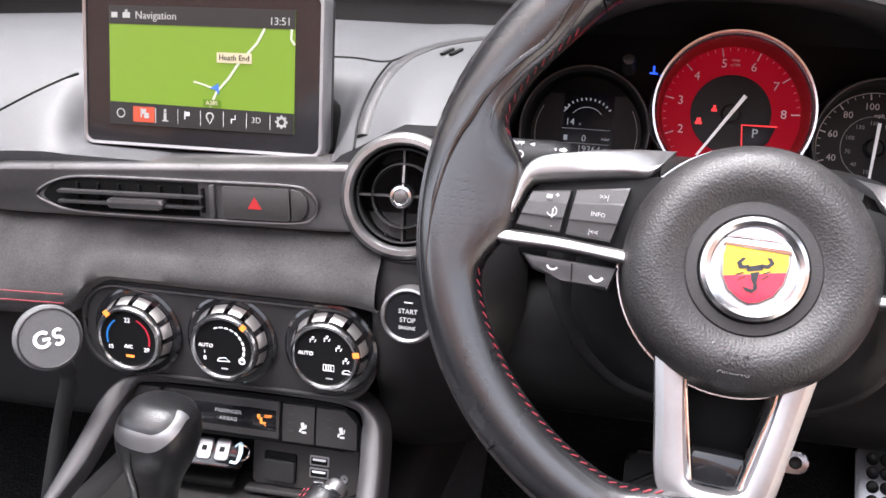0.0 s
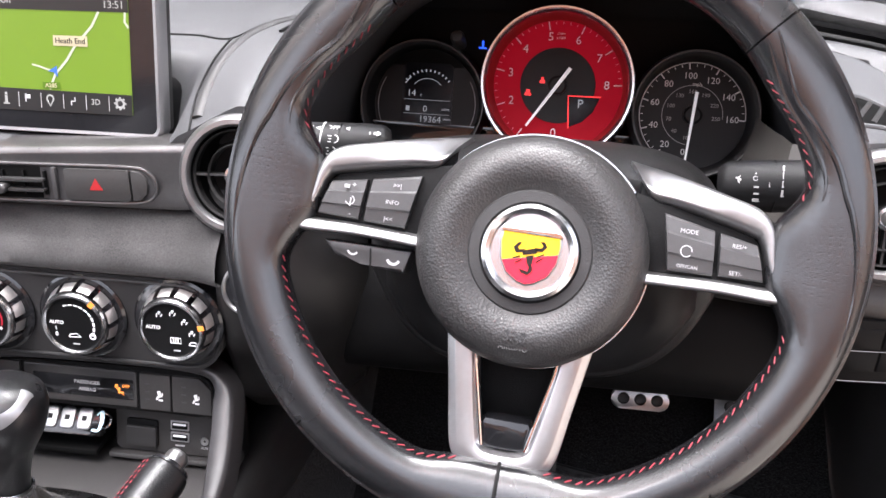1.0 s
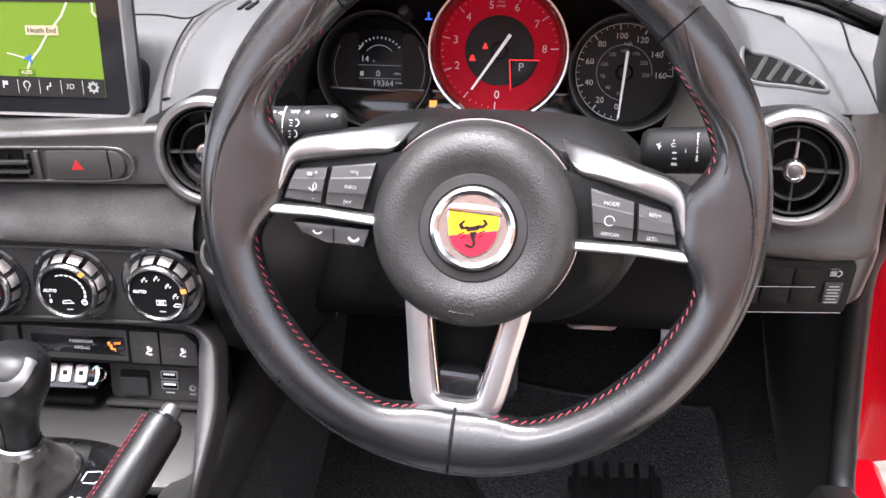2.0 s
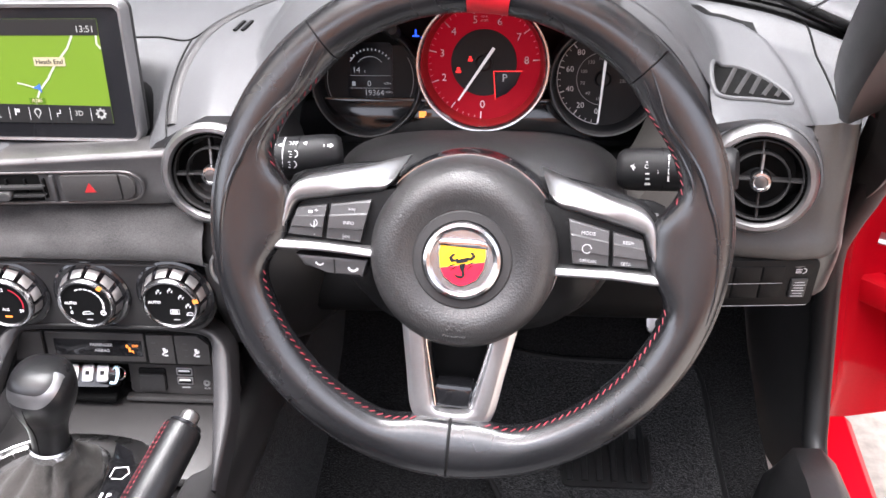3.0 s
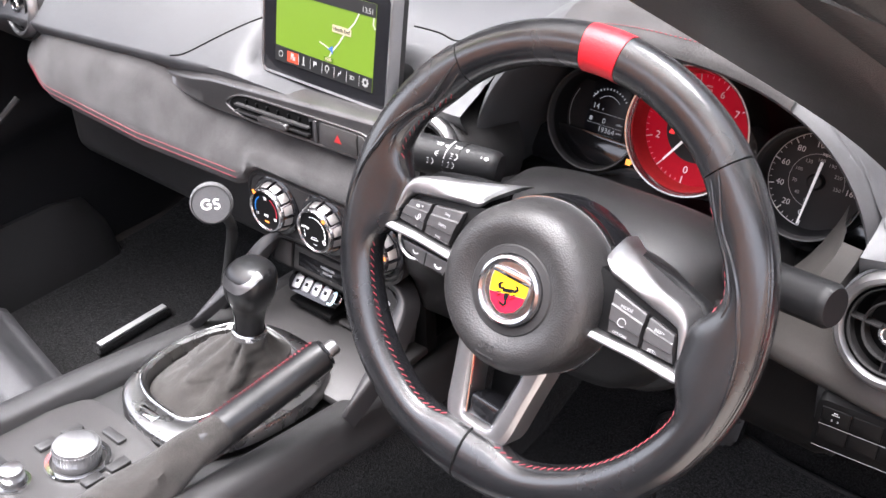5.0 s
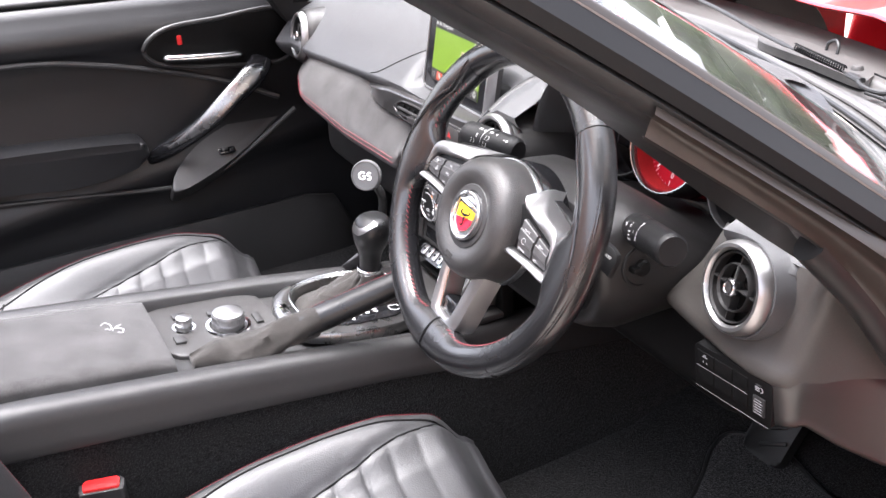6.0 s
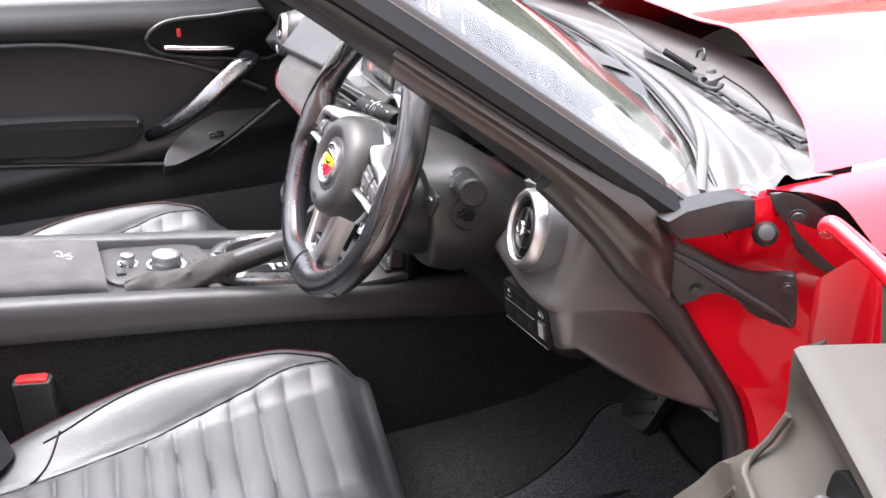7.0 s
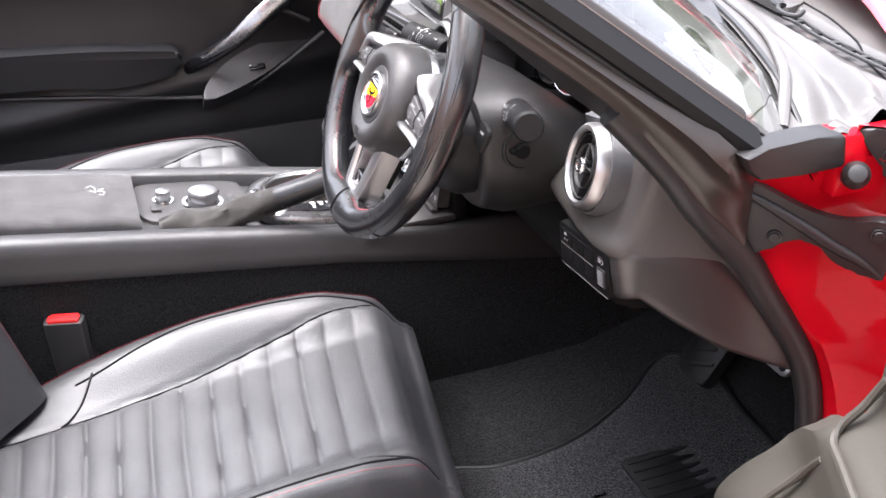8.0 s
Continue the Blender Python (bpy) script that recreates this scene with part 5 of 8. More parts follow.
part("place_name", letters("Heath End", 0.0058, S2 @ pose(0.0280, 0.0102, 0.0007)), MAP_DARK, disp)
part("road_label", prism([(0.003, -0.0255), (0.0175, -0.0255), (0.0175, -0.0205), (0.003, -0.0205)], 0.0003, 0.0005, S2), MAP_ROADSIGN, disp)
part("road_number", letters("A285", 0.0046, S2 @ pose(0.0102, -0.0231, 0.0007)), MAP_LABEL, disp)
part("position_arrow", prism([(0.0085, -0.0125), (0.0155, -0.0085), (0.0160, -0.0165), (0.0130, -0.0130)], 0.0004, 0.0007, S2), MAP_BLUE, disp)
part("stand", box((0.005, -0.040, -0.030), (0.185, 0.05, 0.036), SCR, bevel=0.012, seg=3), DARK, screen)


# ---- climate panel with three knobs
climate = thing("climate_panel", (0.016, 0.16, 0.56), "black climate panel with three chrome-edged rotary knobs", "climate controls")
CL = facing(0.0095, 0.147, 0.5970, 0)
plate = part("plate", prism(rounded(-0.1155, 0.1150, -0.0390, 0.0385, 0.030, 10), -0.03, 0.0, CL, 0.003, 3), PLASTIC, climate)
part("plate_lip", sweep([CL @ Vector((x, y, 0.0004)) for x, y in rounded(-0.1125, 0.1130, -0.0355, 0.0350, 0.028, 10)], 0.0016, 8, closed=True), PLASTIC, plate)


def knob(x, z, marks):
    m = facing(x, 0.130, z, 3, 0)
    k = part("rotary_knob", lathe([(0.0254, -0.0020), (0.0284, -0.0145), (0.0290, -0.0160), (0.0290, -0.0180)], m, 72), SMOKE_CHROME, climate, "chrome rotary knob")
    part("knob_ring", lathe([(0.0219, 0.0006), (0.0228, 0.0022), (0.0243, 0.0020), (0.0254, 0.0004), (0.0258, -0.0024)], m, 72), SATIN_CHROME, k)
    part("knob_seat", lathe([(0.0350, -0.0175), (0.0350, -0.0150), (0.0330, -0.0135), (0.0285, -0.0140)], m, 56), GLOSS, k)
    part("knob_face", lathe([(0.0, 0.0), (0.0214, 0.0), (0.0222, 0.0008)], m, 56), DARK, k)
    for a in range(2, 362, 30):
        part("grip_pad", lathe([(0.0261, -0.0035), (0.0266, -0.0040), (0.0288, -0.0130), (0.0284, -0.0136)], m, 8, a, a + 21), KNOB_PAD, k)
    marks(k, m @ pose(0, 0, 0.0004) @ Matrix.Scale(0.87, 4))
    return k


def temperature(k, m):
    # Both printed arcs are brightened by an added glow.
    part("cold_arc", line_strip(arc(0.0195, 195, 125, 16), 0.0016, m), glowing("glowing_blue_print", (0.03, 0.25, 0.75), 0.35), k)
    part("warm_arc", line_strip(arc(0.0195, 65, -15, 16), 0.0016, m), glowing("glowing_red_print", (0.70, 0.03, 0.06), 0.35), k)
    bm = letters("22", 0.0057, m @ pose(0.000, 0.0170, 0))
    letters("15", 0.0052, m @ pose(-0.0165, -0.0085, 0), bm)
    letters("29", 0.0052, m @ pose(0.0165, -0.0085, 0), bm)
    letters("A/C", 0.0048, m @ pose(0, -0.0070, 0), bm)
    part("knob_print", bm, WHITE_INK, k)
    bm = bmesh.new()
    icon_bars(bm, m, [(0.001, -0.0155, 0.0075, 0.0022)])
    part("indicator_lamp", bm, ORANGE_LAMP, k, "amber lamp")
    bm = bmesh.new()
    icon_bars(bm, m @ pose(0, 0, 0, 0, 0, 128) @ pose(0.0285, 0, 0.0024), [(0, 0, 0.0055, 0.0045)])
    part("pointer_lamp", bm, ORANGE_LAMP, k, "amber pointer")


def fan(k, m):
    bm = bmesh.new()
    for a in range(115, -25, -15):
        line_strip(arc(0.0185, a, a - 11, 4), 0.0012 + 0.0000075 * (115 - a), m, bm)
    letters("AUTO", 0.0047, m @ pose(-0.0155, 0.0010, 0), bm)
    letters("0", 0.0056, m @ pose(-0.0165, -0.0105, 0), bm)
    icon_bars(bm, m, [(-0.0165, -0.0045, 0.0006, 0.003)])
    line_strip([(-0.0055, -0.0120), (-0.004, -0.0095), (0.002, -0.0085), (0.006, -0.0115), (-0.0055, -0.0122)], 0.0009, m, bm)
    line_strip(arc(0.0025, 0, 360, 10, 0.0165, -0.0100), 0.0013, m, bm)
    part("knob_print", bm, WHITE_INK, k)
    bm = bmesh.new()
    icon_bars(bm, m @ pose(0, 0, 0, 0, 0, 48) @ pose(0.0285, 0, 0.0024), [(0, 0, 0.0055, 0.0045)])
    part("pointer_lamp", bm, ORANGE_LAMP, k, "amber pointer")
    bm = bmesh.new()
    icon_bars(bm, m, [(0.001, -0.0185, 0.006, 0.0012)])
    part("indicator_lamp", bm, DIM_INK, k)


def direction(k, m):
    bm = letters("AUTO", 0.0047, m @ pose(-0.0155, 0.0020, 0))
    for x, y in ((-0.0095, 0.0140), (0.0025, 0.0160), (0.0125, 0.0085), (0.0185, -0.0020)):
        line_strip([(x - 0.002, y - 0.002), (x - 0.002, y + 0.001), (x + 0.001, y + 0.001)], 0.0009, m, bm)
        line_strip([(x + 0.0015, y - 0.0015), (x + 0.003, y + 0.001)], 0.0008, m, bm)
        icon_bars(bm, m, [(x + 0.0005, y + 0.0028, 0.002, 0.0012)])
    line_strip([(0.0155, -0.0125), (0.0175, -0.0095), (0.0215, -0.0095), (0.0230, -0.0125), (0.0155, -0.0125)], 0.0008, m, bm)
    line_strip([(-0.0005, -0.0115), (0.0085, -0.0115), (0.0085, -0.0065), (-0.0005, -0.0065), (-0.0005, -0.0115)], 0.0008, m, bm)
    icon_bars(bm, m, [(0.002, -0.009, 0.0008, 0.004), (0.004, -0.009, 0.0008, 0.004), (0.006, -0.009, 0.0008, 0.004)])
    part("knob_print", bm, WHITE_INK, k)
    bm = bmesh.new()
    icon_bars(bm, m @ pose(0, 0, 0, 0, 0, 12) @ pose(0.0285, 0, 0.0024), [(0, 0, 0.0055, 0.0045)])
    part("pointer_lamp", bm, ORANGE_LAMP, k, "amber pointer")
    bm = bmesh.new()
    icon_bars(bm, m, [(0.0045, -0.0185, 0.006, 0.0012)])
    part("indicator_lamp", bm, DIM_INK, k)


knob(-0.0595, 0.5980, temperature)
knob(0.0155, 0.6000, fan)
knob(0.0920, 0.6025, direction)

# ---- start button on the pod beside the wheel
start = thing("start_button", (0.148, 0.14, 0.62), "round black engine start button with chrome ring", "button")
ST = facing(0.1520, 0.134, 0.6400, 12, 0)
part("ring", lathe([(0.0165, 0.0), (0.0178, 0.0016), (0.0192, 0.0012), (0.0200, -0.002), (0.0202, -0.012)], ST, 48), SILVER, start)
part("cap", lathe([(0.0, 0.0006), (0.0158, 0.0004), (0.0166, -0.001), (0.0168, -0.01)], ST, 48), GLOSS, start)
bm = letters("START", 0.0047, ST @ pose(0, 0.003, 0.0008))
letters("STOP", 0.0047, ST @ pose(0, -0.003, 0.0008), bm)
letters("ENGINE", 0.0034, ST @ pose(0, -0.0085, 0.0008), bm)
icon_bars(bm, ST @ pose(0, 0.0095, 0.0008), [(0, 0, 0.006, 0.001)])
part("cap_lettering", bm, DIM_INK, start)

# pod under the left vent, knee panel and lower driver's dash
bm = bmesh.new()
rows = []
for z, y, x0, x1 in ((0.70, 0.172, 0.100, 0.205), (0.672, 0.158, 0.112, 0.205), (0.650, 0.1455, 0.122, 0.205), (0.615, 0.1445, 0.1235, 0.205), (0.585, 0.152, 0.122, 0.205), (0.56, 0.165, 0.122, 0.205), (0.52, 0.178, 0.122, 0.195), (0.485, 0.215, 0.122, 0.185), (0.47, 0.27, 0.122, 0.18)):
    rows.append([(x0 - 0.004, y + 0.05, z), (x0 - 0.002, y + 0.008, z), (x0, y + 0.002, z), (x0 + 0.006, y, z), ((x0 + x1) / 2, y + 0.004, z), (x1, y + 0.02, z), (x1 + 0.02, y + 0.06, z)])
grid(bm, rows)
part("driver_pod", bm, BLACK_TRIM, dash, "", 60)
# DARK on both knee parts puts the shade under the column into their colour.
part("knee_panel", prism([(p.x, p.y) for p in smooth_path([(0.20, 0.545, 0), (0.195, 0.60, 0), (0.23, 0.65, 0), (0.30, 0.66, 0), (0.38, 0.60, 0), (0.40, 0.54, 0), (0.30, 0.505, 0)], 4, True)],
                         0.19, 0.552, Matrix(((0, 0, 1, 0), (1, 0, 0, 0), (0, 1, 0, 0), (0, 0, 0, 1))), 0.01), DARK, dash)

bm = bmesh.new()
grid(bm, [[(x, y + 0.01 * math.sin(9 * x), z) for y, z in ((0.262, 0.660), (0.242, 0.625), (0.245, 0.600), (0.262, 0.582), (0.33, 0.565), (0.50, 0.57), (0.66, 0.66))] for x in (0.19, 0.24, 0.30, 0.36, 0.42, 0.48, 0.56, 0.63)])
part("knee_bolster", bm, DARK, dash, "panel under the column, shade put into its near-black colour", 60)

# lower panel by the driver's door
SIDE = Matrix(((0, 0, 1, 0), (1, 0, 0, 0), (0, 1, 0, 0), (0, 0, 0, 1)))
PLAN = smooth_path([(0.540, 0.168, 0), (0.575, 0.158, 0), (0.615, 0.155, 0), (0.642, 0.158, 0), (0.657, 0.168, 0), (0.666, 0.190, 0), (0.680, 0.235, 0), (0.693, 0.280, 0), (0.703, 0.325, 0), (0.712, 0.350, 0)], 6)


def plan_normal(i):
    d = PLAN[min(i + 1, len(PLAN) - 1)] - PLAN[max(i - 1, 0)]
    return Vector((d.y, -d.x, 0)).normalized()


def panel_top(p):
    return 0.657 + 0.006 * ease(0.62, 0.665, p.x) if p.y < 0.18 else table([(0.18, 0.663), (0.217, 0.662), (0.25, 0.655), (0.283, 0.634), (0.316, 0.587), (0.352, 0.532)], p.y)


def panel_foot(p):
    return table([(0.150, 0.598), (0.179, 0.603), (0.217, 0.570), (0.263, 0.537), (0.317, 0.513), (0.352, 0.498)], p.y)


bm = bmesh.new()
rows = []
for i, p in enumerate(PLAN):
    nrm, zt, zb = plan_normal(i), panel_top(p), panel_foot(p)
    rear = max(-nrm.y, 0.0)
    row = []
    for k, out in ((1.03, -0.030), (1.0, -0.010), (0.97, -0.003), (0.92, 0.000), (0.75, 0.002), (0.5, 0.001), (0.25, -0.001), (0.10, -0.002), (0.03, -0.005), (0.0, -0.012), (-0.02, -0.04)):
        z = zb + (zt - zb) * k
        q = p + nrm * out
        row.append(Vector((q.x, q.y - rear * (z - 0.626) * 0.09, z)))
    rows.append(row)
grid(bm, rows)
part("outer_panel", bm, SATIN_TRIM, dash, "black lower panel by the door", 50)
bm = bmesh.new()
rows = []
for z, dy, x0 in ((0.630, 0.060, 0.500), (0.636, 0.030, 0.488), (0.642, 0.014, 0.480), (0.647, 0.006, 0.476), (0.652, 0.0015, 0.4735), (0.657, 0.0, 0.4725), (0.662, 0.0010, 0.4725), (0.667, 0.0040, 0.4740), (0.672, 0.0075, 0.4765), (0.678, 0.0105, 0.4805),
                  (0.684, 0.0130, 0.4850), (0.690, 0.0150, 0.4895), (0.696, 0.0170, 0.4940), (0.703, 0.0195, 0.4990), (0.710, 0.0220, 0.5035), (0.722, 0.0260, 0.5095), (0.735, 0.0300, 0.5145), (0.745, 0.0340, 0.5180), (0.755, 0.0385, 0.5200)):
    row = [(x0 - 0.012, 0.215 + dy, z), (x0 - 0.004, 0.184 + dy, z), (x0, 0.176 + dy, z)]
    for k in range(1, 45):
        x = x0 + (0.692 - x0) * k / 44
        row.append((x, table([(0.46, 0.172), (0.50, 0.163), (0.54, 0.156), (0.575, 0.150), (0.615, 0.147), (0.640, 0.150), (0.652, 0.157), (0.660, 0.170), (0.667, 0.190), (0.679, 0.230), (0.692, 0.272)], x) + dy * (1 - 0.6 * ease(0.645, 0.665, x)) + 0.07 * (1 - ease(0.040, 0.046, math.hypot(x - 0.5815, z - 0.7245))), z))
    rows.append(row)
grid(bm, rows)
part("driver_fascia", bm, FASCIA, dash, "fascia round the driver's vent, sunlight put into its pale colour", 50)
SWP = facing(0.606, 0.1535, 0.626, -6, 4)
sw = part("switch_plate", prism(rounded(-0.060, 0.036, -0.028, 0.024, 0.006), -0.01, 0.0012, SWP, 0.001), DARK, dash, "black switch plate with markings")
for x0, x1, y0, y1 in ((-0.056, -0.034, 0.001, 0.018), (-0.033, -0.011, 0.001, 0.018), (-0.010, 0.008, 0.001, 0.018), (-0.056, -0.034, -0.018, -0.001), (-0.033, -0.011, -0.018, -0.001), (-0.010, 0.008, -0.018, -0.001)):
    part("switch", prism(rounded(x0, x1, y0, y1, 0.001, 2), 0, 0.0024, SWP, 0.001), DARK, sw)
part("level_wheel", prism(rounded(0.015, 0.029, -0.017, 0.004, 0.001, 2), 0, 0.003, SWP, 0.0008), PLASTIC, sw)
bm = bmesh.new()
for k in range(6):
    icon_bars(bm, SWP @ pose(0.022, -0.0145 + 0.0031 * k, 0.0033), [(0, 0, 0.008 if k % 2 else 0.010, 0.0006)])
line_strip(arc(0.0028, -90, 90, 8, 0.023, 0.0125), 0.0010, SWP, bm, 0.0018)
icon_bars(bm, SWP @ pose(0.0195, 0.0125, 0.0018), [(0, 0.0018, 0.005, 0.0007), (0, 0, 0.005, 0.0007), (0, -0.0018, 0.005, 0.0007)])
icon_bars(bm, SWP @ pose(-0.045, 0.010, 0.0027), [(0, 0.003, 0.006, 0.0008), (0, 0.005, 0.003, 0.0010), (-0.002, -0.003, 0.0010, 0.002), (0.0025, -0.003, 0.0010, 0.002)])
line_strip([(-0.056, 0.000), (0.008, 0.000)], 0.0006, SWP, bm, 0.0027)
line_strip([(-0.058, -0.0265), (0.033, -0.0265)], 0.0007, SWP, bm, 0.0019)
part("switch_markings", bm, DIM_INK, sw)

# ---- centre console
console = thing("centre_console", (0.0, -0.2, 0.20), "black centre console with gear gate, control knobs and suede armrest", "console")


def shoulder(y):
    return table([(-0.75, 0.560), (-0.45, 0.540), (-0.26, 0.512), (-0.10, 0.488), (0.05, 0.462), (0.10, 0.452), (0.16, 0.445), (0.30, 0.44), (0.6, 0.44)], y)


def skirt(y):
    return table([(-0.75, 0.52), (-0.41, 0.482), (0.0, 0.428), (0.29, 0.375), (0.6, 0.33)], y)


bm = bmesh.new()
rows = []
for i in range(41):
    y = -0.75 + 1.30 * i / 40
    h, s = shoulder(y), skirt(y)
    flat = h - 0.022
    half = [(0.142, s - 0.004), (0.143, s), (0.1405, s + 0.012), (0.137, h - 0.022), (0.134, h - 0.008), (0.128, h - 0.001), (0.118, h + 0.001), (0.104, h - 0.001), (0.099, h - 0.005), (0.096, flat)]
    rows.append([(x, y, z) for x, z in half] + [(-x, y, z) for x, z in half[::-1]])
grid(bm, rows)
part("console_body", bm, PLASTIC, console, "", 55)
bm = bmesh.new()
grid(bm, [[(x, y, z) for x, z in ((0.150, 0.185), (0.146, 0.30), (0.139, skirt(y) + 0.004))] for y in [-0.75 + 1.55 * i / 20 for i in range(21)]])
part("tunnel_carpet", bm, CARPET, console, "black carpeted tunnel side")
bm = bmesh.new()
grid(bm, [[(-x, y, z) for x, z in ((0.150, 0.185), (0.146, 0.30), (0.139, skirt(y) + 0.004))] for y in [-0.75 + 1.55 * i / 20 for i in range(21)]])
part("tunnel_carpet", bm, CARPET, console)

# armrest
def arm_lid():
    bm = bmesh.new()
    rows = []
    for i in range(17):
        y = -0.72 + 0.455 * i / 16
        z = shoulder(y) + 0.006
        e = 0.004 if i in (0, 16) else 0.0
        rows.append([(x, y, z + dz - e) for x, dz in ((0.092, -0.03), (0.0925, -0.006), (0.088, 0.0), (0.075, 0.003), (0.0, 0.005), (-0.075, 0.003), (-0.088, 0.0), (-0.0925, -0.006), (-0.092, -0.03))])
    vs = grid(bm, rows)
    bm.faces.new(vs[0])
    bm.faces.new(vs[-1][::-1])
    return part("armrest_lid", bm, SUEDE, console, "grey suede armrest lid with stitched device", 50)


lid = arm_lid()
LM = pose(-0.010, -0.318, shoulder(-0.318) + 0.0118, -7, 0, -90)
bm = bmesh.new()
for pts in ([(-0.004, 0.012), (-0.010, 0.016), (-0.013, 0.009), (-0.008, 0.004), (-0.002, 0.002)], [(0.004, 0.012), (0.010, 0.016), (0.013, 0.009), (0.008, 0.004), (0.002, 0.002)],
            [(0.0, 0.006), (0.0005, -0.008), (0.006, -0.016), (0.012, -0.011)], [(-0.012, -0.002), (-0.004, 0.000)], [(0.012, -0.002), (0.004, 0.000)]):
    line_strip(pts, 0.0015, LM, bm)
part("stitched_device", bm, DIM_INK, lid)

# control deck
deck = part("control_deck", prism([(p.x, p.y) for p in smooth_path([(-0.092, -0.262, 0), (0.030, -0.262, 0), (0.050, -0.20, 0), (0.060, -0.12, 0), (-0.060, -0.105, 0), (-0.094, -0.13, 0)], 4, True)], -0.01, 0.0, pose(0, 0, 0.466, -6.5), 0.002), SOFT_GREY, console)
def deck_frame(x, y, dz=0.0):
    return pose(x, y, 0.4665 - 0.114 * y + dz, -6.5)


m = deck_frame(-0.012, -0.170) @ Matrix.Scale(1.15, 4)
big = part("control_knob", lathe([(0.0, 0.0190), (0.0150, 0.0190), (0.0178, 0.0180), (0.0188, 0.0160), (0.0190, 0.0060), (0.0182, 0.0045), (0.0182, 0.0)], m, 56), SILVER, console, "knurled silver control knob")
part("knob_top", lathe([(0.0, 0.0194), (0.0140, 0.0194), (0.0150, 0.0190)], m, 40), ALU, big)
part("knob_ring", lathe([(0.0215, 0.0005), (0.0225, 0.0022), (0.0262, 0.0022), (0.0270, 0.0005)], m, 56), CHROME, big)
for k in range(40):
    part("rib", box((0.0189, 0, 0.011), (0.0012, 0.0014, 0.0095), m @ pose(0, 0, 0, 0, 0, 9 * k)), SILVER, big)
m2 = deck_frame(-0.028, -0.226) @ Matrix.Scale(1.15, 4)
small = part("volume_knob", lathe([(0.0, 0.0150), (0.0078, 0.0150), (0.0092, 0.0140), (0.0095, 0.006), (0.0088, 0.005), (0.0088, 0.0)], m2, 40), SILVER, console, "small silver volume knob")
part("knob_ring", lathe([(0.0105, 0.0), (0.0110, 0.0018), (0.0135, 0.0018), (0.0140, 0.0)], m2, 40), CHROME, small)
for x, y, w, h in ((-0.052, -0.150, 0.012, 0.020), (0.022, -0.150, 0.012, 0.022), (-0.052, -0.178, 0.012, 0.020), (0.022, -0.178, 0.012, 0.020), (-0.016, -0.128, 0.028, 0.010), (-0.060, -0.225, 0.016, 0.018), (0.004, -0.240, 0.020, 0.014)):
    part("deck_button", prism(rounded(-w / 2, w / 2, -h / 2, h / 2, 0.002, 3), 0, 0.0035, deck_frame(x, y), 0.001), PLASTIC, console)

# gear gate: silver surround, suede boot, knob
GATE = [(-0.061, -0.087), (-0.029, -0.102), (0.010, -0.107), (0.045, -0.101), (0.072, -0.075), (0.088, -0.020), (0.085, 0.050), (0.055, 0.098), (0.0, 0.110), (-0.055, 0.100), (-0.090, 0.055), (-0.096, -0.005), (-0.082, -0.060)]
HOLE = [(-0.069, -0.048), (-0.040, -0.066), (-0.005, -0.070), (0.020, -0.066), (0.031, -0.045), (0.033, 0.0), (0.031, 0.045), (0.020, 0.076), (-0.018, 0.088), (-0.050, 0.086), (-0.076, 0.062), (-0.086, 0.020), (-0.083, -0.015)]
GM = pose(0, 0, 0.472, -6.5)
o = smooth_path([(x, y, 0) for x, y in GATE], 6, True)
h = smooth_path([(x, y, 0) for x, y in HOLE], 6, True)
bm = bmesh.new()
grid(bm, [[GM @ (p * 1.0 + Vector((0, 0, -0.012))) for p in o], [GM @ (p * 0.995 + Vector((0, 0, 0.0))) for p in o], [GM @ (p * 0.97 + Vector((0, 0, 0.003))) for p in o],
          [GM @ (p * 1.06 + Vector((0, 0, 0.0035))) for p in h], [GM @ (p * 1.01 + Vector((0, 0, 0.001))) for p in h], [GM @ (p * 0.99 + Vector((0, 0, -0.016))) for p in h]], close_v=True)
gate = part("gear_surround", bm, SATIN_PLATE, console, "satin silver gear surround", 50)
part("gate_rim", sweep([GM @ (p * 1.075 + Vector((0, 0, 0.0030))) for p in h], 0.0016, 8, closed=True), SATIN_CHROME, gate)
part("gate_panel", prism([(0.036, -0.060), (0.058, -0.058), (0.068, -0.010), (0.066, 0.045), (0.046, 0.082), (0.026, 0.094), (0.036, 0.055), (0.038, 0.0)], 0.002, 0.0055, GM, 0.001), GLOSS, gate, "gloss black selector panel")
bm = bmesh.new()
for k, s in enumerate("PRND"):
    letters(s, 0.0088, GM @ pose(0.0465, 0.022 - 0.0125 * k, 0.0058), bm)
    icon_bars(bm, GM @ pose(0.0400, 0.022 - 0.0125 * k, 0.0058), [(0, 0, 0.002, 0.007)])
letters("M", 0.0070, GM @ pose(0.0560, -0.016, 0.0058), bm)
line_strip([(0.0385, 0.046), (0.0385, 0.058), (0.050, 0.060), (0.054, 0.052), (0.050, 0.044), (0.0405, 0.044)], 0.0012, GM, bm, 0.0058)
part("selector_letters", bm, WHITE_INK, gate)
part("badge_plate", prism(rounded(-0.014, 0.014, -0.006, 0.006, 0.002, 3), 0.003, 0.0048, GM @ pose(-0.012, -0.091, 0), 0.0005), CHROME, gate)

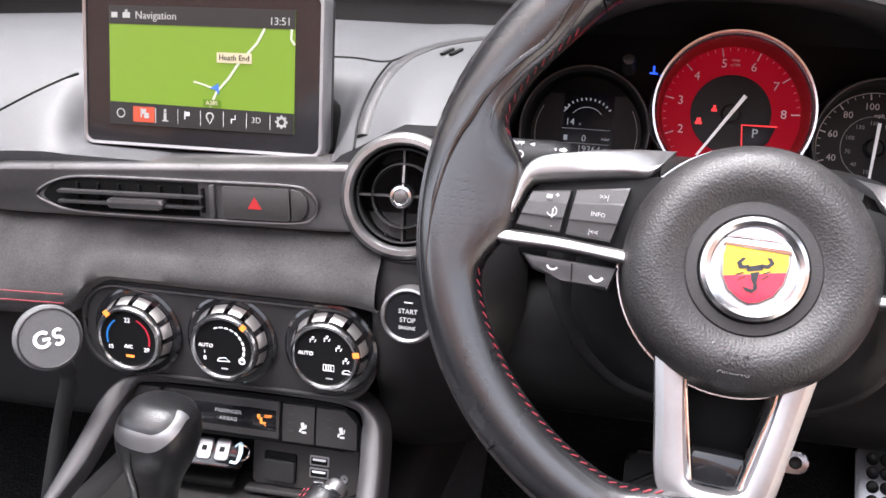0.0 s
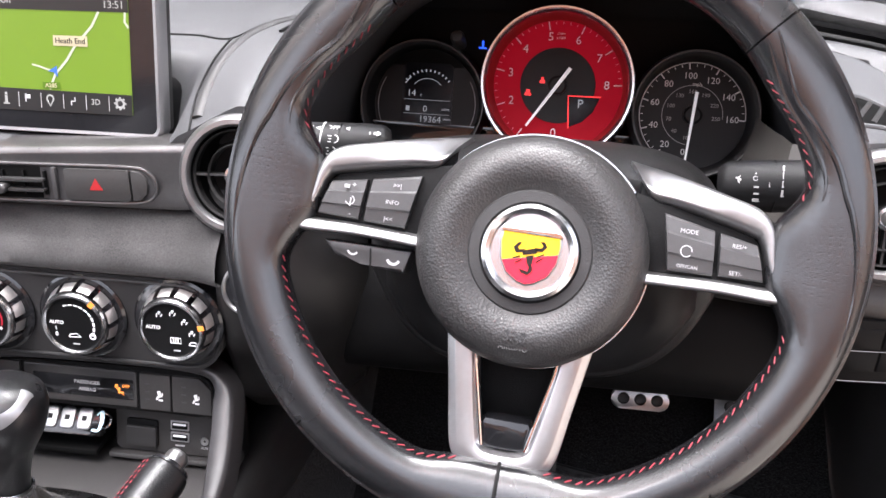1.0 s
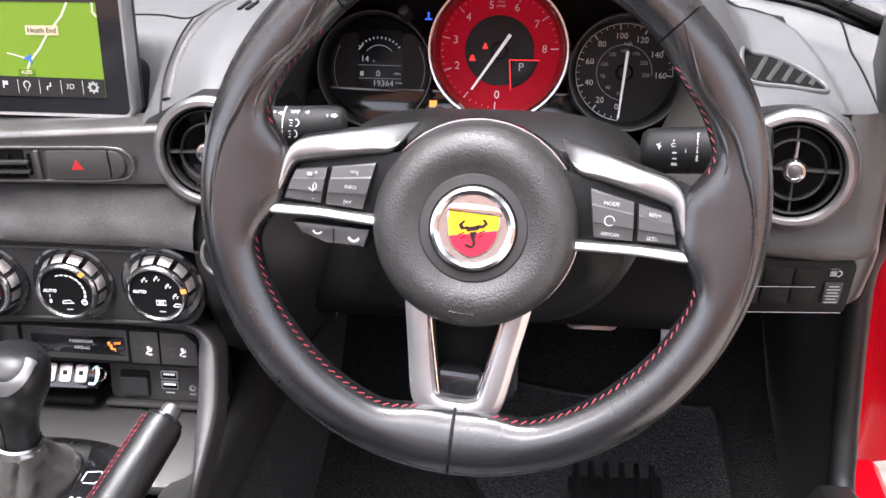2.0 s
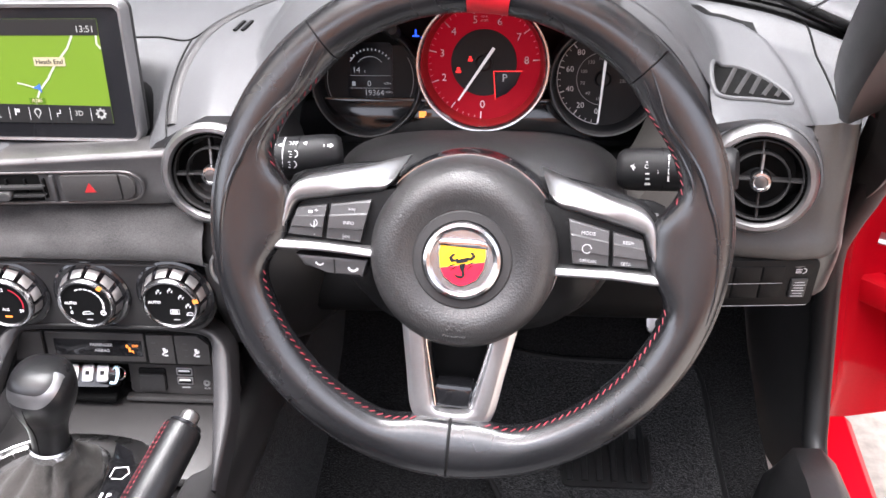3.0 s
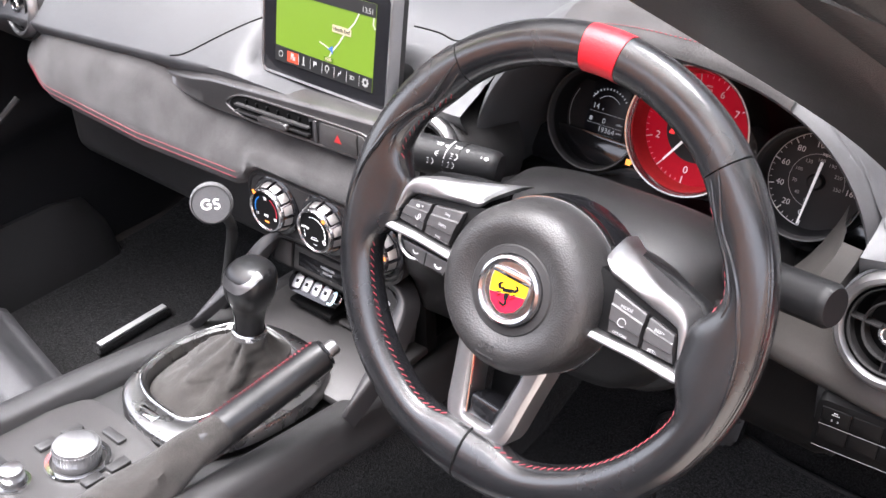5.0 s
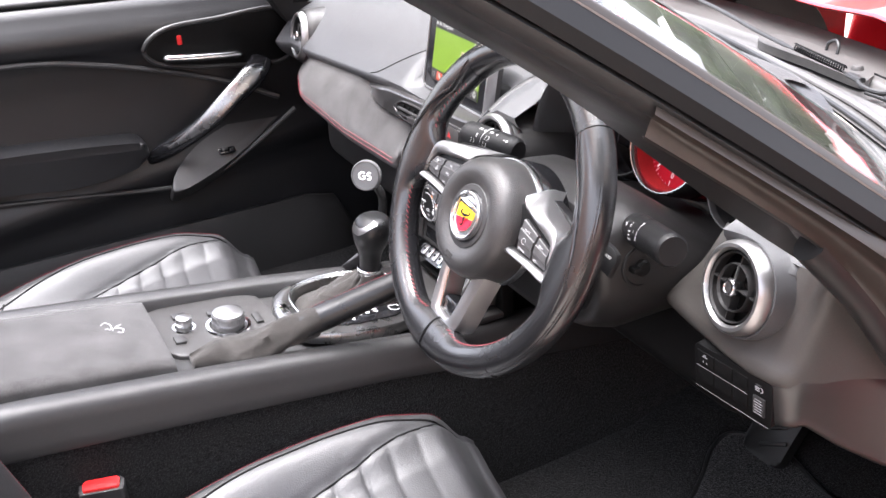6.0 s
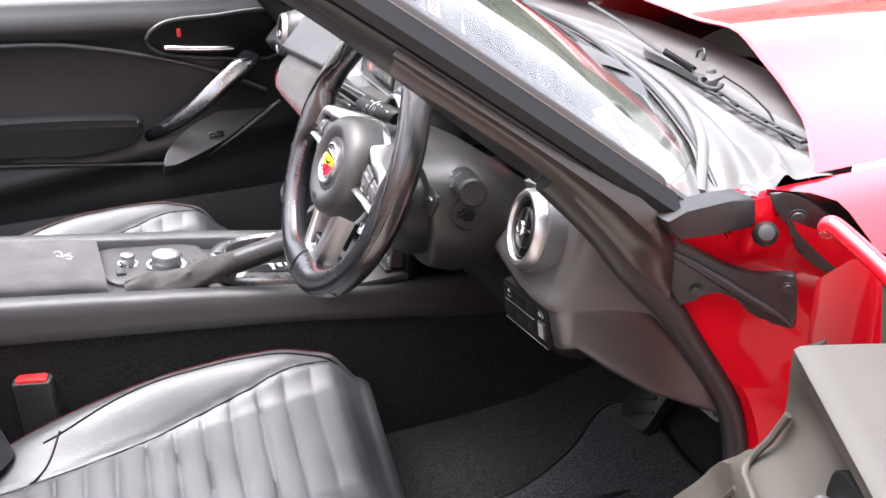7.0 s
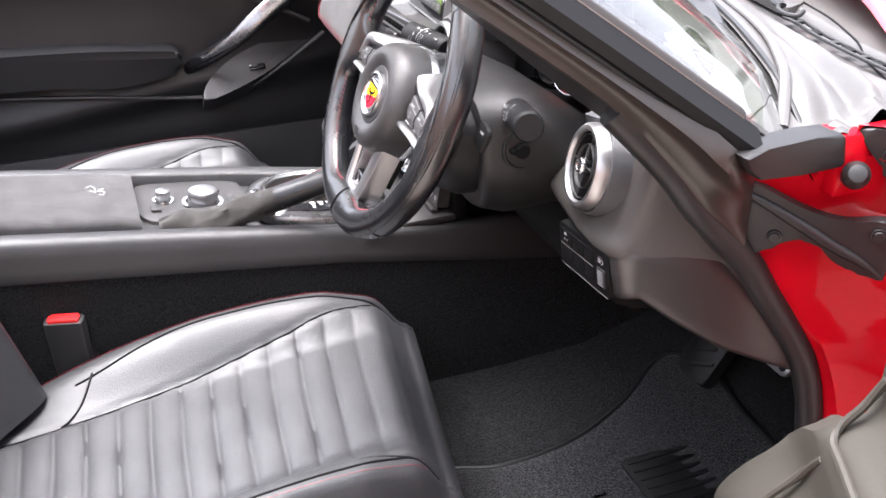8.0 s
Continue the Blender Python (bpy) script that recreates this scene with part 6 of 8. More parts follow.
lever = thing("gear_lever", (0.008, 0.035, 0.475), "gear lever with black leather knob and suede boot", "gear lever")
neck = Vector((0.0, 0.0385, 0.5160))
bm = bmesh.new()
rows = []
base = smooth_path([(x, y, 0) for x, y in HOLE], 6, True)
N = len(base)
for t in [k / 30 for k in range(31)]:
    row = []
    for i, p in enumerate(base):
        b = GM @ (p * 0.985 + Vector((0, 0, -0.013)))
        a = 2 * math.pi * i / N
        d = Vector((p.x + 0.010, p.y - 0.010, 0)).normalized()
        top = neck + d * 0.0160
        s = 0.55 * t + 0.45 * ease(0, 1, t) ** 0.58
        q = b.lerp(top, s)
        q.z = b.z + (top.z - b.z) * t ** 1.05
        swell = math.sin(math.pi * t) * (1 - 0.25 * t)
        fold = (math.sin(2 * a + 1.9 * t + 0.6) + 0.7 * math.sin(5 * a - 3.5 * t) + 0.4 * math.sin(9 * a + 4 * t)) * 0.0080 * swell
        crease = noise.noise(Vector((q.x * 38, q.y * 38, q.z * 70))) * 0.0075 + noise.noise(Vector((q.x * 95, q.y * 95, q.z * 120 + 5))) * 0.0030
        q += d * (fold + crease * swell) + Vector((0, 0, (abs(crease) - 0.002) * 0.8 * swell))
        row.append(q)
    rows.append(row)
BOOT_LINE = [r[int(N * 0.72)] for r in rows[6:]]
grid(bm, rows, close_v=True)
part("boot", bm, BOOT_SUEDE, lever, "creased grey suede boot", 70)
part("boot_seam", sweep(BOOT_LINE, 0.0011, 6), DARK, lever)
LV = Matrix.Translation(neck) @ pose(0, 0, 0, -4, 6, 0)
part("collar", lathe([(0.0160, -0.009), (0.0176, -0.0085), (0.0178, -0.0055), (0.0185, -0.001), (0.0182, 0.0035), (0.0168, 0.005)], LV, 40), SATIN_CHROME, lever)
KNOB = smooth_path([(0.0162, 0, 0.0), (0.0163, 0, 0.012), (0.0172, 0, 0.024), (0.0198, 0, 0.034), (0.0238, 0, 0.0435), (0.0268, 0.0005, 0.052), (0.0284, 0.001, 0.060), (0.0285, 0.002, 0.067), (0.0270, 0.003, 0.0745),
                    (0.0242, 0.004, 0.0795), (0.0195, 0.005, 0.0832), (0.0120, 0.005, 0.0856), (0.0004, 0.005, 0.0864)], 5)


def knob_skin(t, z, grow=1.0):
    r, oy = 0.94 * table([(p.z, p.x) for p in KNOB], z), table([(p.z, p.y) for p in KNOB], z)
    c, s = math.cos(t), math.sin(t)
    return LV @ Vector((grow * r * math.copysign(abs(c) ** 0.88, c), oy + grow * r * 0.96 * math.copysign(abs(s) ** 0.88, s), z + 0.02 * (grow - 1)))


bm = bmesh.new()
grid(bm, [[knob_skin(2 * math.pi * k / 56, p.z) for k in range(56)] for p in KNOB], close_v=True)
kn = part("knob", bm, KNOB_LEATHER, lever, "black leather gear knob")
bm = bmesh.new()
rows = []
for k in range(49):
    a = 182 + 166 * k / 48
    lo = 0.0630 + 0.006 * (1 - ease(182, 215, a)) + 0.0175 * ease(275, 345, a)
    hi = lo + 0.0115 * math.sin(math.pi * (k + 0.5) / 49) ** 0.6
    rows.append([knob_skin(radians(a), lo + (max(hi, lo + 0.0003) - lo) * q / 8, 1.014) for q in range(9)])
grid(bm, rows)
part("knob_inlay", bm, SILVER, kn, "bright silver inlay")
bm = sweep([knob_skin(radians(258), z) for z in (0.003, 0.012, 0.024, 0.034, 0.0435, 0.052, 0.060)], 0.0006, 6)
part("knob_seam", bm, DARK, kn)

# ---- handbrake
brake = thing("handbrake", (0.085, -0.10, 0.47), "leather handbrake lever with red stitching and suede gaiter", "handbrake")
tip = Vector((0.1295, 0.034, 0.560))
tail = Vector((0.088, -0.100, 0.512))
d = (tip - tail).normalized()
grip = [tail.lerp(tip, t) for t in (0, 0.03, 0.3, 0.6, 0.9, 0.94, 0.955)]
part("grip", sweep(grip, [0.0165, 0.0182, 0.0180, 0.0172, 0.0165, 0.0155, 0.0130], 24), KNOB_LEATHER, brake)
part("button", sweep([tip - d * 0.010, tip + d * 0.004, tip + d * 0.0065], [0.0078, 0.0078, 0.0062], 20), SILVER, brake, "silver release button")
part("grip_collar", sweep([tip - d * 0.0085, tip - d * 0.0075, tip - d * 0.0050, tip - d * 0.0042], [0.0120, 0.0138, 0.0138, 0.0120], 24), GLOSS, brake, "gloss black collar")
bm = bmesh.new()
side = d.cross(Vector((0, 0, 1))).normalized()
upv = side.cross(d)
for lane in (-0.10, 0.16):
    for k in range(30):
        t = 0.05 + 0.86 * k / 29
        r = 0.0180 - 0.0012 * t
        c = tail.lerp(tip, t) + (upv * math.cos(lane - 0.55) + side * math.sin(lane - 0.55)) * r
        stitch(c, d, side, 0.0030, 0.0008, bm, 0.15)
part("stitching", bm, RED_THREAD, brake)
path_g = smooth_path([tail + d * 0.02, (0.081, -0.125, 0.503), (0.074, -0.160, 0.497), (0.066, -0.200, 0.492), (0.058, -0.240, 0.488)], 9)
rows = []
bm = bmesh.new()
for i, p in enumerate(path_g):
    t = i / (len(path_g) - 1)
    w = 0.019 + 0.010 * ease(0.1, 0.6, t) - 0.014 * ease(0.75, 1.0, t)
    hgt = 0.019 + 0.004 * math.sin(t * 9) - 0.008 * ease(0.5, 1.0, t)
    rows.append([p + Vector((w * math.cos(a) + 0.002 * math.sin(3 * a + 6 * t), 0, (hgt if math.sin(a) > 0 else 0.020) * math.sin(a) + 0.002 * math.sin(2 * a + 14 * t))) + Vector((0.6, 0.2, 1.0)) * noise.noise(Vector((p.x * 60 + 2 * math.cos(a), p.y * 45, 2 * math.sin(a)))) * 0.006 * ease(0.1, 0.4, t) for a in [2 * math.pi * k / 22 for k in range(22)]])
vs = grid(bm, rows, close_v=True)
bm.faces.new(vs[0])
bm.faces.new(vs[-1][::-1])
part("gaiter", bm, BOOT_SUEDE, brake, "folded grey suede gaiter", 70)

# ---- front stack: side blades, switch row, tray, socket panel
stack = thing("front_stack", (0.016, 0.15, 0.45), "black switch row and open tray between two slim side blades", "console stack")
frame_path = smooth_path([(0.1355, 0.034, 0.475), (0.132, 0.095, 0.508), (0.1265, 0.130, 0.536), (0.120, 0.144, 0.549), (0.104, 0.149, 0.5575), (0.060, 0.151, 0.5590), (0.0, 0.151, 0.5585), (-0.055, 0.150, 0.5565), (-0.072, 0.146, 0.552), (-0.083, 0.130, 0.540), (-0.0925, 0.092, 0.510), (-0.111, 0.039, 0.472)], 8)
n = len(frame_path)
bm = bmesh.new()
rows = []
for i, p in enumerate(frame_path):
    u = abs(2 * i / (n - 1) - 1)
    along = (frame_path[min(i + 1, n - 1)] - frame_path[max(i - 1, 0)]).normalized()
    face = Vector((0, -0.95, 0.31)).lerp(Vector((0, -0.72, 0.69)), ease(0.35, 0.75, u))
    out = face.cross(along).normalized() * -1
    if out.dot(p - Vector((0.016, 0.15, 0.50))) < 0:
        out = -out
    face = out.cross(along).normalized()
    if face.y > 0:
        face = -face
    w = 0.0040 + 0.0042 * ease(0.35, 0.62, u) - 0.0062 * ease(0.80, 1.0, u)
    rows.append([p + out * a + face * b for a, b in ((-w, -0.016), (-w, -0.0012), (-w + 0.0010, 0.0), (w - 0.0030, 0.0006), (w - 0.0010, -0.0008), (w, -0.004), (w + 0.002, -0.024))])
grid(bm, rows)
part("stack_frame", bm, DARK_METAL, stack, "slim dark frame round the stack", 50)
SK = facing(0.018, 0.1540, 0.5310, 10)
part("switch_plinth", prism([(p.x, p.y) for p in smooth_path([(-0.1025, -0.0185, 0), (-0.097, 0.006, 0), (-0.086, 0.0165, 0), (-0.05, 0.0175, 0), (0.05, 0.0190, 0), (0.080, 0.0170, 0), (0.0925, 0.006, 0), (0.0955, -0.0170, 0), (0.05, -0.0185, 0), (-0.05, -0.0190, 0)], 4, True)], -0.02, 0.0, SK, 0.002), DARK, stack)
panel = part("airbag_panel", prism(rounded(-0.0660, 0.0295, -0.0155, 0.0150, 0.002, 3), -0.001, 0.0020, SK, 0.0012), SOFT_GREY, stack, "gloss panel with airbag lamp")
part("lamp_window", prism(rounded(-0.0580, 0.0270, -0.0095, 0.0080, 0.001, 2), 0.0010, 0.0023, SK, 0.0003), GLOSS, panel, "smoked lamp window")
bm = letters("PASSENGER", 0.0042, SK @ pose(-0.012, 0.0025, 0.0026))
letters("AIRBAG", 0.0042, SK @ pose(-0.012, -0.0035, 0.0026), bm)
part("panel_lettering", bm, DIM_INK, panel)
bm = letters("OFF", 0.0036, SK @ pose(0.0205, 0.0022, 0.0026))
icon_bars(bm, SK @ pose(0.0150, -0.0015, 0.0026), [(0, 0, 0.0018, 0.0050), (0.0022, -0.0016, 0.0032, 0.0011), (-0.002, 0.0038, 0.0022, 0.0022)])
line_strip([(0.0115, 0.0015), (0.0190, -0.0055)], 0.0007, SK, bm, 0.0027)
part("airbag_lamp", bm, ORANGE_LAMP, panel, "amber airbag-off lamp")
for x0, x1 in ((-0.0975, -0.0690), (0.0325, 0.0580), (0.0595, 0.0915)):
    x = (x0 + x1) / 2
    edge = [(x0, -0.0155), (x1 - (0.0 if x1 < 0.08 else -0.0005), -0.0155), (x1, 0.006), (x1 - (0.010 if x1 > 0.08 else 0.0), 0.0150), (x0 + (0.010 if x0 < -0.09 else 0.0), 0.0150), (x0 + (0.003 if x0 < -0.09 else 0.0), 0.006)]
    b = part("heater_button", prism(edge, -0.001, 0.0034, SK, 0.0010), SOFT_GREY, stack, "dark grey seat heater button" if x > 0 else "")
    if x > 0:
        bm = bmesh.new()
        S = SK @ pose(x + 0.004, -0.003, 0.0037)
        line_strip([(-0.0008, 0.0046), (0.0004, -0.0006)], 0.0028, S, bm)
        line_strip([(-0.0026, -0.0030), (-0.0014, -0.0002)], 0.0016, S, bm)
        line_strip([(-0.0010, -0.0030), (0.0026, -0.0030)], 0.0016, S, bm, 0.0002)
        line_strip([(0.0022, 0.0004), (0.0022, 0.0034)], 0.0010, S, bm)
        part("button_symbol", bm, DIAL_INK, b, "pale seat symbol")
        for dz in (0.0070, 0.0005, -0.0060):
            bm = bmesh.new()
            icon_bars(bm, SK @ pose(x - 0.0062, dz, 0.0037), [(0, 0, 0.0036, 0.0012)])
            part("button_lamp", bm, GUNMETAL_MATT, b)
part("tray", box((0.012, 0.125, 0.452), (0.215, 0.13, 0.012), bevel=0.004), SOFT_GREY, stack)
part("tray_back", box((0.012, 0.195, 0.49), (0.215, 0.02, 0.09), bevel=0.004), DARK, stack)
US = facing(0.0595, 0.1650, 0.4848, 12)
sock = part("socket_panel", prism(rounded(-0.0405, 0.046, -0.019, 0.024, 0.003), -0.02, 0.0, US, 0.002), SOFT_GREY, stack, "grey socket panel")
part("panel_lip", box((0.001, -0.0225, 0.002), (0.092, 0.005, 0.012), US, bevel=0.0022), SOFT_GREY, sock)
part("slot_cover", prism(rounded(-0.031, -0.004, -0.015, 0.009, 0.002, 3), 0, 0.0018, US, 0.0008), DARK, sock)
part("slot_flap", prism(rounded(-0.0305, -0.0045, -0.0145, 0.0035, 0.002, 3), 0.0005, 0.0045, US, 0.0012), PLASTIC, sock)
for z in (-0.0040, 0.0060):
    u = part("usb_port", prism(rounded(0.0065, 0.0225, z - 0.0042, z + 0.0042, 0.001, 2), 0, 0.0008, US, 0.0003), ALU, sock, "metal usb port")
    part("port_mouth", prism(rounded(0.0078, 0.0212, z - 0.0028, z + 0.0028, 0.0006, 2), 0.0006, 0.0010, US), DARK, u)
    part("port_tongue", prism(rounded(0.0090, 0.0200, z + 0.0002, z + 0.0020, 0.0004, 2), 0.0008, 0.0014, US), WHITE_INK, u)
part("aux_socket", lathe([(0.0008, -0.0005), (0.0015, 0.0006), (0.0032, 0.0010), (0.0036, 0.0)], US @ pose(0.0355, -0.0060, 0), 24), ALU, sock)
bm = letters("AUX", 0.0030, US @ pose(0.0355, -0.0120, 0.0003))
icon_bars(bm, US @ pose(0.0145, -0.0115, 0.0003), [(0, 0, 0.008, 0.0012)])
part("socket_lettering", bm, DIM_INK, sock)

# ---- key fob in the tray
fob = thing("key_fob", (0.004, 0.135, 0.484), "silver and black remote key lying in the tray", "key")
FM = pose(-0.022, 0.156, 0.4930, 42, 0, 2)
part("body", prism(rounded(-0.036, 0.036, -0.013, 0.013, 0.009), -0.006, 0.006, FM, 0.003, 3), GLOSS, fob)
for k in range(4):
    b = part("key_button", prism(rounded(-0.0285 + 0.0145 * k, -0.0165 + 0.0145 * k, -0.009, 0.009, 0.003, 3), 0.005, 0.0078, FM, 0.0012), SILVER, fob, "silver key button")
    bm = bmesh.new()
    icon_bars(bm, FM @ pose(-0.0225 + 0.0145 * k, 0, 0.0080), [(0, 0, 0.004, 0.004)])
    part("button_mark", bm, DARK, b)
part("strap", sweep(smooth_path([FM @ Vector((0.031, 0.004, 0.007)), FM @ Vector((0.035, 0.006, 0.0095)), FM @ Vector((0.037, -0.001, 0.010)), FM @ Vector((0.035, -0.009, 0.009)), FM @ Vector((0.030, -0.009, 0.009))], 5), 0.0018, 8, flat=0.4),
     pbr("pale_blue_cord", (0.45, 0.62, 0.70), 0.6), fob, "pale blue cord")
part("cord_ring", sweep([FM @ Vector((0.036 + 0.006 * math.cos(a), 0.006 * math.sin(a), 0.004)) for a in [2 * math.pi * k / 16 for k in range(16)]], 0.0010, 6, closed=True), CHROME, fob)
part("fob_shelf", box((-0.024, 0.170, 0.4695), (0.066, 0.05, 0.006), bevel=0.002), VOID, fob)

# ---- magnetic phone mount beside the console
mount = thing("phone_mount", (-0.125, 0.12, 0.46), "grey round magnetic phone mount on a bent arm", "phone mount")
PM = facing(-0.0925, 0.0835, 0.6165, 16, 46) @ Matrix.Scale(1.12, 4)
GREY_PAD = pbr("dark_grey_pad", (0.075, 0.075, 0.078), 0.7, grain=0.3, grain_scale=1500)
part("pad", lathe([(0.0, 0.0), (0.0190, 0.0), (0.0205, -0.0012), (0.0208, -0.0060), (0.0190, -0.0085), (0.0, -0.0085)], PM, 56), GREY_PAD, mount)
part("pad_ring", lathe([(0.0180, 0.0002), (0.0186, 0.0006), (0.0192, 0.0002)], PM, 56), PLASTIC, mount)
bm = line_strip(arc(0.0046, 45, 330, 16, -0.0042, 0), 0.0022, PM, z=0.0006)
line_strip([(-0.0042, -0.0002), (0.0004, -0.0002)], 0.0020, PM, bm, 0.0006)
line_strip(arc(0.0024, 30, 270, 10, 0.0052, 0.0022) + arc(0.0024, 90, -150, 10, 0.0052, -0.0024), 0.0020, PM, bm, 0.0006)
part("pad_mark", bm, WHITE_INK, mount, "white mark")
part("arm", sweep(smooth_path([PM @ Vector((0, 0, -0.008)), PM @ Vector((0, -0.008, -0.022)), (-0.099, 0.110, 0.575), (-0.112, 0.112, 0.530), (-0.122, 0.105, 0.480), (-0.128, 0.10, 0.44)], 6), 0.0065, 12), RUBBER, mount)

# ---- dash end beside the driver's vent, and a slim tread strip on the far floor
bm = bmesh.new()
rows = []
for x, y in [(p.x, p.y) for p in smooth_path([(0.555, 0.180, 0), (0.600, 0.172, 0), (0.634, 0.174, 0), (0.650, 0.184, 0), (0.662, 0.202, 0), (0.678, 0.235, 0), (0.694, 0.275, 0), (0.704, 0.32, 0)], 5)]:
    d = Vector((0.585 - x, 0.33 - y, 0)).normalized()
    drop = 0.10 * ease(0.20, 0.32, y)
    rows.append([Vector((x, y, 0)) + d * k + Vector((0, 0, z - drop * w)) for k, z, w in ((0.004, 0.665, 1.0), (0.0, 0.690, 0.9), (0.001, 0.715, 0.7), (0.004, 0.722, 0.4), (0.010, 0.730, 0.2), (0.020, 0.733, 0.1), (0.05, 0.733, 0.0), (0.10, 0.73, 0.0))])
grid(bm, rows)
part("dash_end", bm, SATIN_TRIM, dash, "", 60)
strip_th = thing("tread_strip", (-0.48, 0.18, 0.187), "slim silver strip lying along the far footwell floor", "tread strip")
part("strip", box((0, 0, 0.002), (0.012, 0.125, 0.004), pose(-0.486, 0.178, 0.203, 0, 0, 0), bevel=0.001), STRIP_METAL, strip_th)
part("strip_base", box((0, 0, -0.008), (0.016, 0.135, 0.016), pose(-0.486, 0.178, 0.203, 0, 0, 0), bevel=0.003), CARPET, strip_th)


# ---- cabin floor, sill and footwell
bm = bmesh.new()
ys = [-0.80, -0.4, 0.0, 0.25, 0.40, 0.52, 0.62, 0.72, 0.82]
zs = [0.185, 0.185, 0.185, 0.185, 0.192, 0.225, 0.29, 0.37, 0.50]
for s in (1, -1):
    grid(bm, [[(s * x, y, z + 0.02 * ease(0.60, 0.70, x)) for y, z in zip(ys, zs)] for x in (0.10, 0.2, 0.3, 0.45, 0.6, 0.66, 0.70)])
tagged(part("floor", bm, CARPET), "black carpeted cabin floor and footwells", "floor", kind="structure")
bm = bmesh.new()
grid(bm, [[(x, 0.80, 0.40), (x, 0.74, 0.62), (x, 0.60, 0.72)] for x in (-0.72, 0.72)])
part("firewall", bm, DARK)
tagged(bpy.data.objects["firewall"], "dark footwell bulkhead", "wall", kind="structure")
for s, n in ((1, "kick_panel_right"), (-1, "kick_panel_left")):
    bm = bmesh.new()
    rows = []
    for z, xs, y0 in ((0.18, 0.742, 0.30), (0.26, 0.744, 0.335), (0.34, 0.742, 0.355), (0.42, 0.737, 0.360), (0.50, 0.727, 0.356), (0.58, 0.716, 0.320), (0.66, 0.708, 0.262), (0.74, 0.700, 0.20)):
        rows.append([(s * xs, y0, z), (s * (xs - 0.008), y0 + 0.015, z), (s * (xs - 0.024), y0 + 0.050, z), (s * (xs - 0.036), y0 + 0.10, z), (s * (xs - 0.042), y0 + 0.20, z), (s * (xs - 0.046), 0.80, z)])
    grid(bm, rows)
    tagged(part(n, bm, SOFT_GREY), "black footwell side trim", "trim", kind="structure")

# floor mat with bound edge
mat_pts = smooth_path([(0.36, -0.45, 0), (0.36, -0.1, 0), (0.371, 0.06, 0), (0.395, 0.15, 0), (0.379, 0.27, 0), (0.320, 0.39, 0), (0.281, 0.45, 0), (0.282, 0.49, 0), (0.348, 0.515, 0), (0.45, 0.50, 0), (0.60, 0.49, 0), (0.64, 0.44, 0), (0.645, 0.0, 0), (0.645, -0.45, 0)], 6, True)


def mat_z(y):
    return table([(-0.8, 0.190), (0.38, 0.194), (0.52, 0.230), (0.62, 0.295)], y)


mat = thing("floor_mat", (0.45, 0.1, 0.19), "black carpet floor mat with bound edge in the driver's footwell", "floor mat")
bm = bmesh.new()
c = Vector((0.50, 0.25, 0))
grid(bm, [[Vector((p.x, p.y, mat_z(p.y) - 0.002)) for p in mat_pts], [Vector((p.x, p.y, mat_z(p.y) + 0.004)) for p in mat_pts]] +
     [[Vector(((p.lerp(c, t)).x, (p.lerp(c, t)).y, mat_z(p.lerp(c, t).y) + 0.005)) for p in mat_pts] for t in (0.02, 0.2, 0.4, 0.6, 0.8, 0.98)], close_v=True)
part("carpet", bm, MAT_PILE, mat)
part("binding", sweep([Vector((p.x, p.y, mat_z(p.y) + 0.004)) for p in mat_pts], 0.0038, 8, closed=True), RUBBER, mat, "raised black edge binding")
part("heel_pad", prism(rounded(-0.055, 0.055, -0.06, 0.06, 0.01), 0, 0.004, pose(0.505, 0.36, mat_z(0.36) + 0.004), 0.0015), RUBBER, mat)
for k in range(6):
    part("heel_rib", box((-0.045 + 0.018 * k, 0, 0.005), (0.008, 0.105, 0.004), pose(0.505, 0.36, mat_z(0.36) + 0.004), bevel=0.0015), RUBBER, mat)


# ---- pedals
def pedal(x, y, z, w, h, tilt, label, category):
    p = thing(category.replace(" ", "_"), (x, y, z - h / 2 - 0.02), label, category)
    m = facing(x, y, z, tilt)
    pl = part("pedal_plate", prism(rounded(-w / 2, w / 2, -h / 2, h / 2, 0.010), -0.006, 0.0, m, 0.002), ALU, p, "drilled aluminium plate")
    for i in range(3 if w > 0.05 else 2):
        for j in range(max(int(h / 0.016), 1)):
            part("pedal_hole", lathe([(0.0, 0.0004), (0.0045, 0.0004), (0.0062, 0.0012), (0.0070, 0.0)], m @ pose((i - (1 if w > 0.05 else 0.5)) * w * 0.29, (j - (max(int(h / 0.016), 1) - 1) / 2) * 0.0155, 0), 20), RUBBER, pl)
    part("pedal_arm", sweep(smooth_path([m @ Vector((0, 0.01, -0.006)), m @ Vector((0, 0.06, -0.03)), (x, y + 0.10, z + 0.16), (x, y + 0.12, z + 0.26)], 4), 0.009, 8), DARK, p)
    return p


pedal(0.474, 0.520, 0.331, 0.066, 0.024, 25, "drilled aluminium brake pedal on a black arm", "brake pedal")
pedal(0.590, 0.548, 0.296, 0.050, 0.090, 40, "drilled aluminium throttle pedal on a black arm", "throttle pedal")
rest = thing("footrest", (0.345, 0.53, 0.21), "black rubber footrest pad with slanted ribs", "footrest")
FR = facing(0.348, 0.500, 0.275, 35)
fr = part("rest_plate", prism(rounded(-0.036, 0.036, -0.050, 0.050, 0.014), -0.02, 0.0, FR, 0.005), RUBBER, rest)
for k in range(3):
    part("rest_rib", box((0, -0.024 + 0.024 * k, 0.002), (0.045, 0.006, 0.005), FR @ pose(0, 0, 0, 0, 0, 30), bevel=0.002), RUBBER, fr)


